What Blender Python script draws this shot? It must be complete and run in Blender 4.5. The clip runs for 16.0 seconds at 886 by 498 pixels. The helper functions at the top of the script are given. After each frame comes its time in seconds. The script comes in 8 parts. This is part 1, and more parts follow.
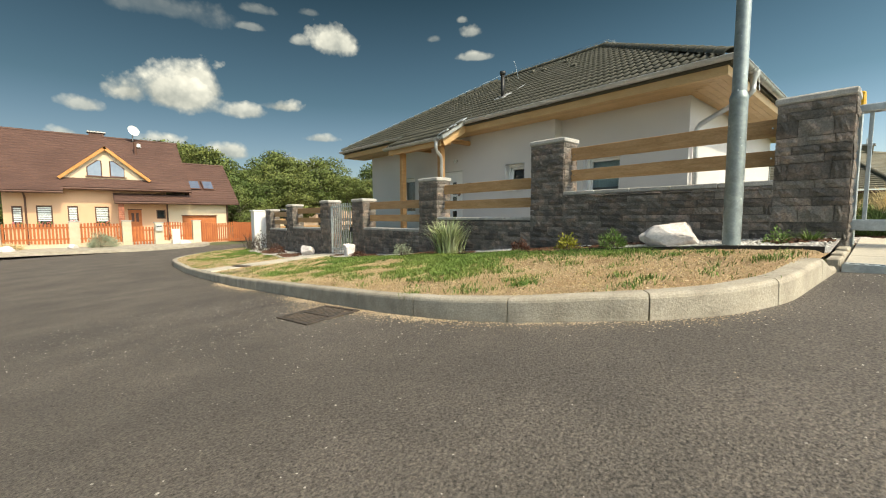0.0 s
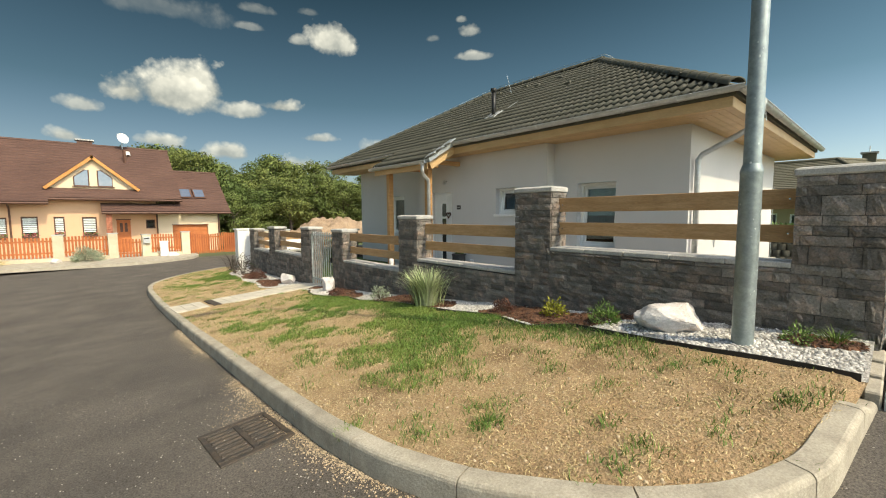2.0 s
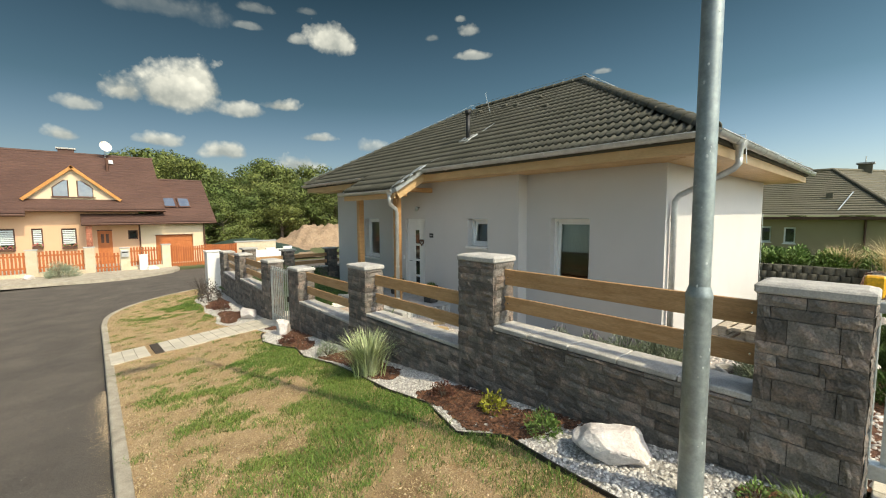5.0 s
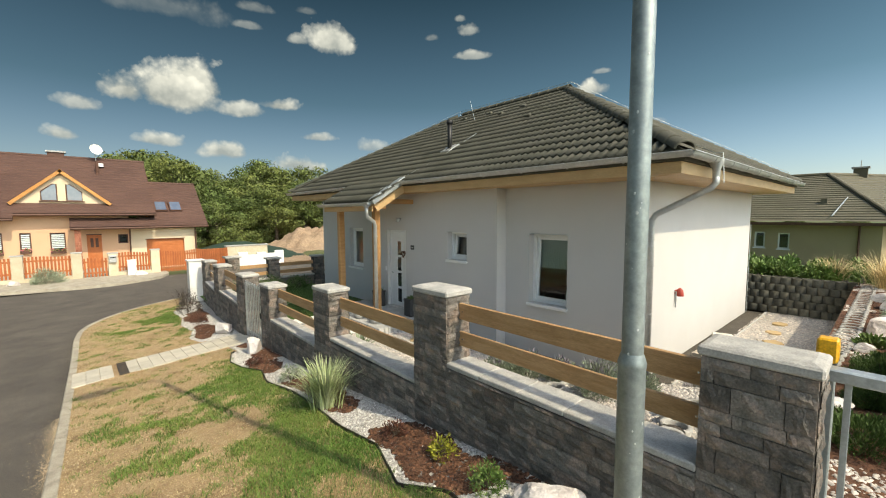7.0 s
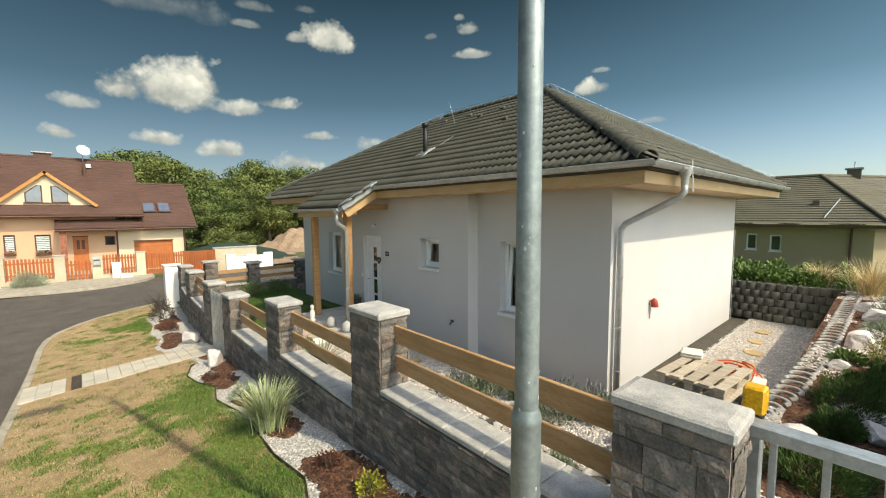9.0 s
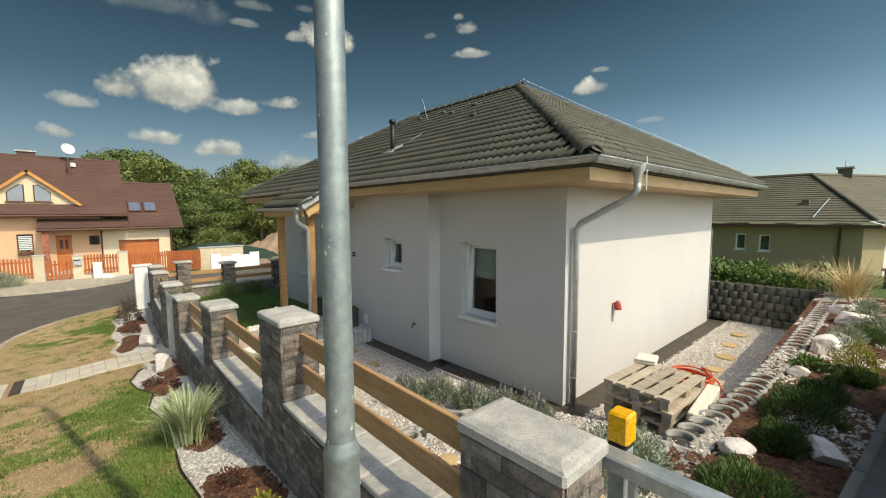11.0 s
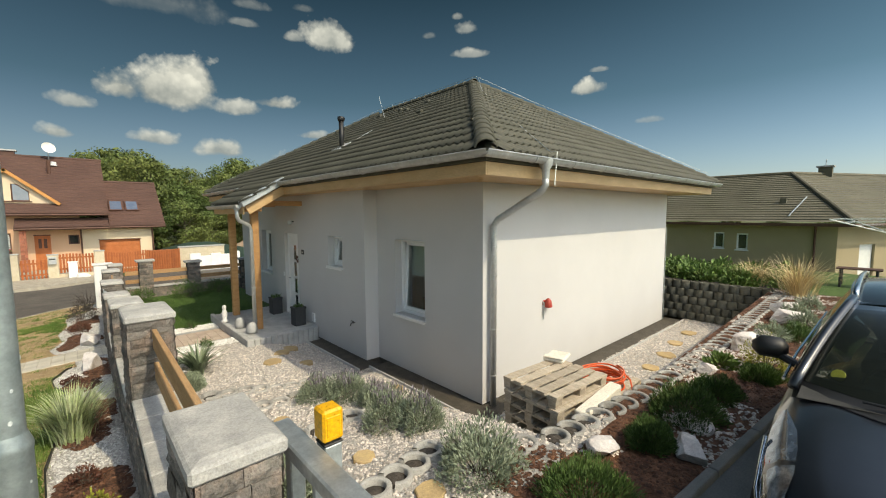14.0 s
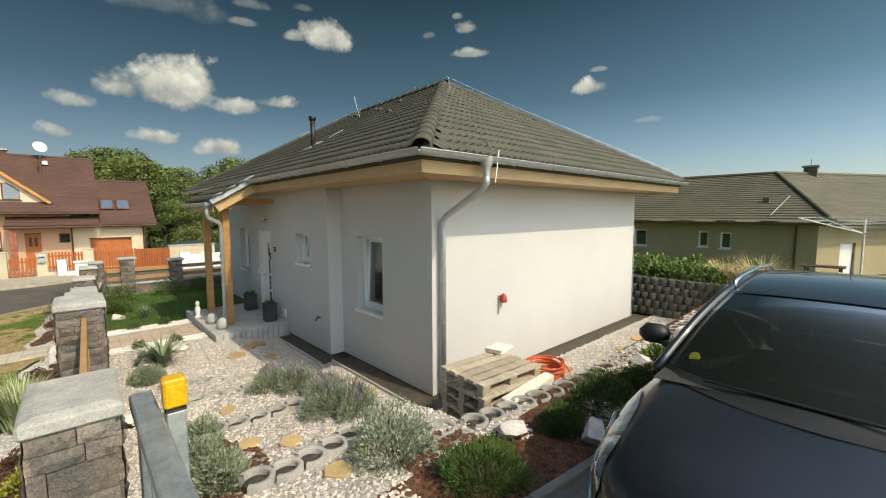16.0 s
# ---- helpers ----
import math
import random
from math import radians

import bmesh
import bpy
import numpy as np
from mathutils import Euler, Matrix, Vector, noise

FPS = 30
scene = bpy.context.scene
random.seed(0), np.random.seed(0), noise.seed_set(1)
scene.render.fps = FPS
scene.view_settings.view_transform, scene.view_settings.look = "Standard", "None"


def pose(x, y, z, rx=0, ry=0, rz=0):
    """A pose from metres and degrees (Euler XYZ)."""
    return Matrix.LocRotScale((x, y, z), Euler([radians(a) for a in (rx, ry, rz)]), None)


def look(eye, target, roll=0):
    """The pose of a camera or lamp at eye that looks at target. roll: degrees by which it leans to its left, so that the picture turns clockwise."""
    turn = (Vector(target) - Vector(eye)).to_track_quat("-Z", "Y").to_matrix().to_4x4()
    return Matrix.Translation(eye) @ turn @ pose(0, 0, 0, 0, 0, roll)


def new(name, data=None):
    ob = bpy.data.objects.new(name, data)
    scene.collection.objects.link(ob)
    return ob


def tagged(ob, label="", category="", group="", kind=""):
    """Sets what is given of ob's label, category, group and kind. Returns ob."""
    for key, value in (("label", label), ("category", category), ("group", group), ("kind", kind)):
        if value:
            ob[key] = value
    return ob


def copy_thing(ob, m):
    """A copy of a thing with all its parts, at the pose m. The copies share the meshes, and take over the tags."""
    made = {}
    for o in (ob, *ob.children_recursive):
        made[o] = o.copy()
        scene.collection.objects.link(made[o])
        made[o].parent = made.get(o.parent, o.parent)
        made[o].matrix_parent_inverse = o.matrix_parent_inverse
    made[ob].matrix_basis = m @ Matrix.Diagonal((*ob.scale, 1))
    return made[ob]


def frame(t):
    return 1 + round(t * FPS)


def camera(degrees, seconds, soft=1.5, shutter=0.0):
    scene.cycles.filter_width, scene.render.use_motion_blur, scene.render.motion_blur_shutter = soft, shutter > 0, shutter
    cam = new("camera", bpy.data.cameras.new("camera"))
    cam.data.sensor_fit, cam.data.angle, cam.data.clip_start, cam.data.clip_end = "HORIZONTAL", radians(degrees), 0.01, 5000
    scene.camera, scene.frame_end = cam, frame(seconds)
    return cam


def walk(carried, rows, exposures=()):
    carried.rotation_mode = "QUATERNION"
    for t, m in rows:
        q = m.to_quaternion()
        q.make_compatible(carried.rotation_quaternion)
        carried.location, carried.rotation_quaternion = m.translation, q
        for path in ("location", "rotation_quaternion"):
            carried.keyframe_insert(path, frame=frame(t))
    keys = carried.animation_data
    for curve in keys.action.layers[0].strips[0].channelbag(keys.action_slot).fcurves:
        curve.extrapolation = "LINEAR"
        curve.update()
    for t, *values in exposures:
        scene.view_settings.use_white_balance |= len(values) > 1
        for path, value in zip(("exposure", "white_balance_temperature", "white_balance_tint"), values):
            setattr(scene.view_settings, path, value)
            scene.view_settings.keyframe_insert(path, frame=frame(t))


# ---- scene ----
cam = camera(95.1, 16.0, soft=1.1)
METRES, EYE, TILT, LEAN, TURN = 6.677, 0.895, 0.0, 0.0, -41.6
ROWS = [
    (0.0, 0.0, 0.0, 0.0, -0.02, -4.72, 0.28),
    (0.5, 0.0092, 0.0266, 0.0245, -0.03, -4.74, 0.32),
    (1.0, 0.0207, 0.0521, 0.0514, -0.05, -4.77, 0.34),
    (1.5, 0.0343, 0.0755, 0.079, -0.07, -4.79, 0.37),
    (2.0, 0.0499, 0.0973, 0.1079, -0.09, -4.78, 0.39),
    (2.5, 0.0671, 0.1165, 0.1353, -0.12, -4.78, 0.38),
    (3.0, 0.0851, 0.1348, 0.1578, -0.15, -4.8, 0.37),
    (3.5, 0.1043, 0.1532, 0.1766, -0.17, -4.81, 0.37),
    (4.0, 0.1245, 0.1701, 0.1944, -0.2, -4.81, 0.37),
    (4.5, 0.1451, 0.1845, 0.2119, -0.22, -4.81, 0.36),
    (7.0, 0.2408, 0.234, 0.2759, -0.29, -4.86, 0.31),
    (7.5, 0.2615, 0.2421, 0.2865, -0.32, -4.88, 0.3),
    (8.0, 0.284, 0.2517, 0.2953, -0.37, -4.92, 0.31),
    (8.5, 0.3091, 0.2632, 0.3003, -0.39, -4.96, 0.33),
    (9.0, 0.3361, 0.2778, 0.3005, -0.4, -4.99, 0.33),
    (11.5, 0.4894, 0.3262, 0.2975, -0.52, -5.06, 0.32),
    (12.0, 0.5209, 0.331, 0.2958, -0.54, -5.07, 0.33),
    (12.5, 0.5535, 0.3332, 0.2939, -0.57, -5.07, 0.33),
    (13.0, 0.5862, 0.3334, 0.2935, -0.58, -5.1, 0.35),
    (13.5, 0.6184, 0.3311, 0.2923, -0.57, -5.07, 0.36),
    (14.0, 0.6499, 0.328, 0.2896, -0.63, -5.09, 0.34),
    (14.5, 0.6801, 0.3236, 0.2872, -0.63, -5.09, 0.33),
    (15.0, 0.7093, 0.3176, 0.2838, -0.66, -5.09, 0.33),
    (15.5, 0.7389, 0.3086, 0.2829, -0.7, -5.12, 0.33),
    (16.0, 0.7671, 0.2977, 0.2821, -0.69, -5.13, 0.29),
]
walk(cam, [(t, pose(0, 0, EYE, TILT, LEAN, TURN) @ pose(METRES * x, METRES * y, METRES * z, 90 + pitch, roll, yaw)) for t, x, y, z, yaw, pitch, roll in ROWS], [(0.0, 0.82, 8100, 3), (4.5, 0.68, 7900, 3), (9.0, 0.68, 7850, 3), (12.0, 0.37, 7750, 3), (16.0, 0.44, 7800, 3)])


# ---- world and sun ----
SUN_AZ, SUN_EL = 170.0, 47.0          # clockwise from +y, above the horizon
world = bpy.data.worlds.new("sky")
scene.world = world
world.use_nodes = True
wt = world.node_tree
wt.nodes.clear()


def wmath(op, a, b=None, clamp=False):
    n = wt.nodes.new("ShaderNodeMath")
    n.operation, n.use_clamp = op, clamp
    for i, v in enumerate((a, b)):
        if v is None:
            continue
        if isinstance(v, (int, float)):
            n.inputs[i].default_value = v
        else:
            wt.links.new(v, n.inputs[i])
    return n.outputs[0]


sky = wt.nodes.new("ShaderNodeTexSky")
sky.sky_type, sky.sun_disc = "NISHITA", False
sky.sun_elevation, sky.sun_rotation = radians(SUN_EL), radians(SUN_AZ)
sky.air_density, sky.dust_density, sky.ozone_density = 1.0, 1.2, 1.5
coord = wt.nodes.new("ShaderNodeTexCoord")
split = wt.nodes.new("ShaderNodeSeparateXYZ")
wt.links.new(coord.outputs["Generated"], split.inputs[0])
DX, DY, DZ = split.outputs
AZ = wmath("MULTIPLY", wmath("ARCTAN2", DX, DY), 57.2958)
EL = wmath("MULTIPLY", wmath("ARCSINE", DZ), 57.2958)
puff = wt.nodes.new("ShaderNodeTexNoise")
puff.inputs["Scale"].default_value, puff.inputs["Detail"].default_value, puff.inputs["Roughness"].default_value = 11.0, 10.0, 0.60
wt.links.new(coord.outputs["Generated"], puff.inputs["Vector"])
billow = wt.nodes.new("ShaderNodeTexVoronoi")
billow.feature = "SMOOTH_F1"
billow.inputs["Scale"].default_value, billow.inputs["Detail"].default_value, billow.inputs["Roughness"].default_value = 24.0, 3.0, 0.55
wt.links.new(coord.outputs["Generated"], billow.inputs["Vector"])
BILLOW = wmath("SUBTRACT", 0.50, billow.outputs["Distance"])
PUFF = wmath("ADD", wmath("MULTIPLY", wmath("SUBTRACT", puff.outputs["Fac"], 0.5), 1.5), wmath("MULTIPLY", BILLOW, 0.55))
# cumulus clouds: azimuth, elevation, half width, half height, density
CLOUDS = [(8.5, 13.5, 6.1, 4.1, 1), (11.1, 15.0, 4.0, 3.5, 1), (4.7, 13.4, 3.4, 2.7, 1), (0.8, 11.5, 2.1, 1.5, 0.7), (20.5, 13.7, 3.1, 1.3, 0.9),
          (16.3, 12.7, 3.4, 1.6, 0.8), (27.5, 21.6, 4.1, 3.4, 1), (23.1, 21.3, 1.5, 1.0, 0.6), (45.4, 23.3, 2.2, 1.1, 0.55), (44.4, 24.6, 0.9, 0.6, 0.4),
          (40.5, 22.6, 1.3, 0.8, 0.35), (45.9, 20.5, 3.1, 0.8, 0.55), (25.1, 10.1, 2.7, 1.0, 0.7), (-0.7, 8.3, 1.8, 1.2, 0.8), (7.5, 8.5, 2.8, 1.3, 0.8),
          (14.1, 7.7, 3.4, 1.9, 0.85), (22.3, 6.4, 4.4, 1.8, 0.8), (32.2, 9.0, 2.8, 1.4, 0.5), (61.5, 15.4, 2.4, 1.5, 0.85), (62.8, 17.5, 1.2, 0.5, 0.4),
          (68.8, 11.1, 1.9, 0.7, 0.35), (8.3, 22.3, 8.0, 2.4, 0.2), (17.9, 24.0, 2.6, 1.0, 0.3), (17.2, 22.1, 1.8, 0.7, 0.3), (24.3, 24.5, 1.9, 0.7, 0.25),
          (-30, 16, 9, 3, 0.9), (-80, 20, 10, 3, 0.8), (150, 25, 9, 3, 0.7), (230, 18, 12, 3, 0.8)]
cover, lit = None, None
for az, el, w, h, dens in CLOUDS:
    u = wmath("DIVIDE", wmath("SUBTRACT", AZ, az), w)
    v = wmath("DIVIDE", wmath("SUBTRACT", EL, el), h)
    rise = wmath("ADD", 0.5, wmath("MULTIPLY", v, 0.55), clamp=True)
    v = wmath("MAXIMUM", v, wmath("MULTIPLY", v, -2.1))      # flat undersides
    r = wmath("SQRT", wmath("ADD", wmath("MULTIPLY", u, u), wmath("MULTIPLY", v, v)))
    m = wmath("MULTIPLY", wmath("ADD", wmath("SUBTRACT", 1.07, r), PUFF), 2.2, clamp=True)
    m = wmath("MULTIPLY", m, dens)
    q = wmath("MULTIPLY", m, rise)
    cover = m if cover is None else wmath("MAXIMUM", cover, m)
    lit = q if lit is None else wmath("MAXIMUM", lit, q)
shade = wmath("ADD", wmath("DIVIDE", lit, wmath("ADD", cover, 0.05)), wmath("ADD", wmath("MULTIPLY", wmath("SUBTRACT", puff.outputs["Fac"], 0.5), 0.8), wmath("MULTIPLY", BILLOW, 0.7)), clamp=True)
white = wt.nodes.new("ShaderNodeMix")
white.data_type = "RGBA"
white.inputs["A"].default_value, white.inputs["B"].default_value = (1.65, 1.85, 2.0, 1), (4.7, 4.8, 4.8, 1)
wt.links.new(shade, white.inputs["Factor"])
# the deep, polarised blue of the upper sky
deep = wt.nodes.new("ShaderNodeValToRGB")
deep.color_ramp.elements[0].color, deep.color_ramp.elements[1].color = (0.62, 0.66, 0.79, 1), (0.032, 0.074, 0.072, 1)
mid = deep.color_ramp.elements.new(0.45)
mid.color = (0.215, 0.295, 0.315, 1)
wt.links.new(wmath("DIVIDE", EL, 32.0, clamp=True), deep.inputs["Fac"])
tone = wt.nodes.new("ShaderNodeMix")
tone.data_type, tone.blend_type = "RGBA", "MULTIPLY"
# strongest square to the sun, as through a polarising filter
saz, sel = radians(SUN_AZ), radians(SUN_EL)
dots = [wmath("MULTIPLY", o, k) for o, k in ((DX, math.sin(saz) * math.cos(sel)), (DY, math.cos(saz) * math.cos(sel)), (DZ, math.sin(sel)))]
cosg = wmath("ADD", wmath("ADD", dots[0], dots[1]), dots[2])
wt.links.new(wmath("SUBTRACT", 1.0, wmath("MULTIPLY", wmath("MAXIMUM", wmath("SUBTRACT", cosg, 0.40), 0.0), 2.6), clamp=True), tone.inputs["Factor"])
wt.links.new(sky.outputs[0], tone.inputs["A"])
wt.links.new(deep.outputs["Color"], tone.inputs["B"])
both = wt.nodes.new("ShaderNodeMix")
both.data_type = "RGBA"
wt.links.new(cover, both.inputs["Factor"])
# brighter towards the sun, darker away from it
glow = wt.nodes.new("ShaderNodeVectorMath")
glow.operation = "SCALE"
wt.links.new(tone.outputs["Result"], glow.inputs[0])
wt.links.new(wmath("MAXIMUM", wmath("ADD", 1.10, wmath("MULTIPLY", cosg, 0.80)), 0.6), glow.inputs["Scale"])
wt.links.new(glow.outputs[0], both.inputs["A"])
wt.links.new(white.outputs["Result"], both.inputs["B"])
back = wt.nodes.new("ShaderNodeBackground")
back.inputs["Strength"].default_value = 0.15
wt.links.new(both.outputs["Result"], back.inputs["Color"])
wout = wt.nodes.new("ShaderNodeOutputWorld")
wt.links.new(back.outputs[0], wout.inputs["Surface"])

sun = new("sun", bpy.data.lights.new("sun", "SUN"))
sun.data.energy, sun.data.angle, sun.data.color = 2.35, radians(0.55), (1.0, 0.93, 0.82)
az, el = radians(SUN_AZ), radians(SUN_EL)
sun.matrix_world = look((0, 0, 60), (-60 * math.sin(az) * math.cos(el), -60 * math.cos(az) * math.cos(el), 60 - 60 * math.sin(el)))


# ---- materials ----
def mat(name, a, b=None, rough=0.8, metal=0.0, scale=3.0, fine=60.0, fine_amt=0.25, bump=0.15, bump_scale=None, dist=0.01, spread=0.0, island=False, contrast=(0.35, 0.65), c=None, gloss_var=0.08, stretch=None, spec=0.5, coat=0.0):
    """Two colours mixed by coarse noise, a fine grain, relief, and a random shift per piece."""
    m = bpy.data.materials.new(name)
    m.use_nodes = True
    nt = m.node_tree
    bs = nt.nodes["Principled BSDF"]
    bs.inputs["Metallic"].default_value, bs.inputs["Roughness"].default_value = metal, rough
    bs.inputs["Specular IOR Level"].default_value, bs.inputs["Coat Weight"].default_value = spec, coat
    L = nt.links.new
    geo = nt.nodes.new("ShaderNodeNewGeometry")
    vec = geo.outputs["Position"]
    if stretch:
        mp = nt.nodes.new("ShaderNodeMapping")
        mp.inputs["Scale"].default_value = stretch
        L(vec, mp.inputs["Vector"])
        vec = mp.outputs[0]

    def noise_tex(s, d=5.0, r=0.6):
        n = nt.nodes.new("ShaderNodeTexNoise")
        n.inputs["Scale"].default_value, n.inputs["Detail"].default_value, n.inputs["Roughness"].default_value = s, d, r
        L(vec, n.inputs["Vector"])
        return n.outputs["Fac"]

    b = b or tuple(v * 0.8 for v in a)
    ramp = nt.nodes.new("ShaderNodeValToRGB")
    e = ramp.color_ramp.elements
    e[0].position, e[1].position = contrast
    e[0].color, e[1].color = (*a, 1), (*b, 1)
    if c:
        k = e.new(0.5)
        k.color = (*c, 1)
    L(noise_tex(scale), ramp.inputs["Fac"])
    grain = noise_tex(fine, 3.0, 0.7)
    g = nt.nodes.new("ShaderNodeMapRange")
    g.inputs["From Min"].default_value, g.inputs["From Max"].default_value = 0.3, 0.7
    g.inputs["To Min"].default_value, g.inputs["To Max"].default_value = 1 - fine_amt, 1 + fine_amt
    L(grain, g.inputs["Value"])
    val = g.outputs[0]
    if spread:
        src = geo.outputs["Random Per Island"] if island else nt.nodes.new("ShaderNodeObjectInfo").outputs["Random"]
        s = nt.nodes.new("ShaderNodeMapRange")
        s.inputs["To Min"].default_value, s.inputs["To Max"].default_value = 1 - spread, 1 + spread
        L(src, s.inputs["Value"])
        mm = nt.nodes.new("ShaderNodeMath")
        mm.operation = "MULTIPLY"
        L(val, mm.inputs[0]), L(s.outputs[0], mm.inputs[1])
        val = mm.outputs[0]
    mul = nt.nodes.new("ShaderNodeVectorMath")
    mul.operation = "SCALE"
    L(ramp.outputs["Color"], mul.inputs[0]), L(val, mul.inputs["Scale"])
    L(mul.outputs[0], bs.inputs["Base Color"])
    rr = nt.nodes.new("ShaderNodeMapRange")
    rr.inputs["To Min"].default_value, rr.inputs["To Max"].default_value = max(0.02, rough - gloss_var), min(1, rough + gloss_var)
    L(grain, rr.inputs["Value"]), L(rr.outputs[0], bs.inputs["Roughness"])
    if bump:
        bp = nt.nodes.new("ShaderNodeBump")
        bp.inputs["Strength"].default_value, bp.inputs["Distance"].default_value = bump, dist
        L(noise_tex(bump_scale or fine, 4.0, 0.65), bp.inputs["Height"])
        L(bp.outputs[0], bs.inputs["Normal"])
    return m


def glass(name, tint, rough=0.03, ior=1.45, clear=1.0):
    m = bpy.data.materials.new(name)
    m.use_nodes = True
    nt = m.node_tree
    bs = nt.nodes["Principled BSDF"]
    bs.inputs["Base Color"].default_value = (*tint, 1)
    bs.inputs["Roughness"].default_value, bs.inputs["Transmission Weight"].default_value = rough, clear
    bs.inputs["IOR"].default_value = ior
    return m


M_ASPHALT = mat("asphalt", (0.082, 0.071, 0.060), (0.125, 0.107, 0.089), rough=0.88, scale=1.1, fine=95, fine_amt=0.75, bump=0.9, bump_scale=85, dist=0.014, c=(0.102, 0.088, 0.073))
M_CHIP = mat("light_stone_chips", (0.30, 0.27, 0.23), (0.46, 0.42, 0.37), spread=0.4, island=True)
M_KERB = mat("concrete_kerb", (0.29, 0.255, 0.20), (0.42, 0.375, 0.30), rough=0.92, scale=4.5, fine=85, fine_amt=0.22, bump=0.5, bump_scale=60, spread=0.07, c=(0.36, 0.32, 0.25))
M_CONC = mat("grey_concrete", (0.36, 0.36, 0.34), (0.48, 0.47, 0.45), rough=0.9, scale=4, fine=130, fine_amt=0.15, bump=0.35, spread=0.10)
M_CAP = mat("cap_concrete", (0.33, 0.32, 0.30), (0.48, 0.46, 0.42), rough=0.9, scale=7, fine=90, fine_amt=0.2, bump=0.5, spread=0.06)
M_SOIL = mat("dry_soil", (0.36, 0.232, 0.12), (0.25, 0.16, 0.08), rough=1.0, scale=1.8, fine=75, fine_amt=0.38, bump=0.9, bump_scale=55, dist=0.03, c=(0.41, 0.28, 0.155))
M_GROUND = mat("meadow_ground", (0.07, 0.10, 0.03), (0.13, 0.13, 0.055), rough=1.0, scale=0.12, fine=12, fine_amt=0.4, bump=0.5, bump_scale=8, dist=0.05)
M_GRASS = mat("grass_blades", (0.085, 0.165, 0.022), (0.165, 0.225, 0.045), rough=0.7, scale=1.2, fine=30, fine_amt=0.2, bump=0, spread=0.35, island=True)
M_STRAW = mat("dry_grass", (0.44, 0.33, 0.16), (0.55, 0.43, 0.25), rough=0.9, scale=2, fine=40, fine_amt=0.2, bump=0, spread=0.4, island=True)
M_LAWN = mat("green_lawn_soil", (0.06, 0.11, 0.02), (0.08, 0.13, 0.025), rough=1.0, scale=2, fine=70, fine_amt=0.4, bump=0.8, dist=0.03)
M_LAWNB = mat("lawn_blades", (0.055, 0.12, 0.018), (0.085, 0.155, 0.03), rough=0.65, scale=1.5, fine=30, bump=0, spread=0.35, island=True)
M_PEBBLE = mat("white_pebbles", (0.52, 0.50, 0.465), (0.42, 0.40, 0.37), rough=0.8, scale=1.1, fine=50, fine_amt=0.2, bump=0.2, spread=0.38, island=True)
M_PEBBLE2 = mat("pink_white_pebbles", (0.60, 0.54, 0.48), (0.50, 0.44, 0.385), rough=0.8, scale=0.9, fine=50, fine_amt=0.25, bump=0.2, spread=0.36, island=True)
M_WHITEPEB = mat("bright_white_pebbles", (0.76, 0.74, 0.70), (0.68, 0.65, 0.60), rough=0.8, scale=2, fine=50, fine_amt=0.15, bump=0.2, spread=0.2, island=True)
M_GRAVELBED = mat("gravel_bed", (0.34, 0.32, 0.29), (0.50, 0.47, 0.43), rough=0.95, scale=35, fine=45, fine_amt=0.4, bump=1.0, bump_scale=40, dist=0.03)
M_MULCH = mat("bark_mulch", (0.085, 0.036, 0.02), (0.16, 0.075, 0.04), rough=0.95, scale=9, fine=50, fine_amt=0.4, bump=0.8, dist=0.03, spread=0.5, island=True)
M_EDGE = mat("black_plastic_edging_and_pit_shade", (0.02, 0.018, 0.016), rough=0.6)
M_STONE = mat("split_face_stone", (0.125, 0.115, 0.100), (0.27, 0.205, 0.165), rough=0.9, scale=7, fine=70, fine_amt=0.32, bump=0.9, bump_scale=38, dist=0.02, spread=0.40, c=(0.165, 0.145, 0.125))
M_STONE_CORE = mat("mortar_core", (0.07, 0.066, 0.062), rough=0.95)
M_WOOD = mat("honey_wood", (0.40, 0.205, 0.075), (0.50, 0.28, 0.115), rough=0.6, scale=3, fine=22, fine_amt=0.16, bump=0.2, stretch=(1, 1, 6), spread=0.12)
M_RAIL = mat("stained_larch", (0.36, 0.20, 0.085), (0.47, 0.285, 0.14), rough=0.6, scale=4, fine=30, fine_amt=0.2, bump=0.25, stretch=(6, 0.8, 6), spread=0.12)
M_SOFFIT = mat("pine_soffit", (0.50, 0.325, 0.155), (0.58, 0.39, 0.20), rough=0.55, scale=2, fine=20, fine_amt=0.1, bump=0.15, stretch=(1, 1, 4), spread=0.08)
M_PLASTER = mat("light_grey_render", (0.54, 0.527, 0.508), (0.58, 0.566, 0.546), rough=0.95, scale=0.5, fine=160, fine_amt=0.05, bump=0.4, bump_scale=190, dist=0.004)
M_PLINTH = mat("dark_plinth", (0.055, 0.047, 0.036), (0.085, 0.072, 0.055), rough=0.9, scale=5, fine=90, fine_amt=0.3, bump=0.5)
M_TILE = mat("dark_roof_tile", (0.066, 0.065, 0.046), (0.086, 0.083, 0.063), rough=0.8, scale=1.1, fine=70, fine_amt=0.18, bump=0.25, spread=0.10, gloss_var=0.1)
M_TILE_J = mat("dark_roof_tile_rest", (0.066, 0.065, 0.046), (0.086, 0.083, 0.063), rough=0.8, scale=1.1, fine=70, fine_amt=0.18, bump=0.25, spread=0.10, island=True, gloss_var=0.1)
M_ZINC = mat("galvanised_steel", (0.42, 0.46, 0.47), (0.56, 0.60, 0.60), rough=0.48, metal=0.75, scale=9, fine=35, fine_amt=0.14, bump=0.1, c=(0.48, 0.52, 0.53))
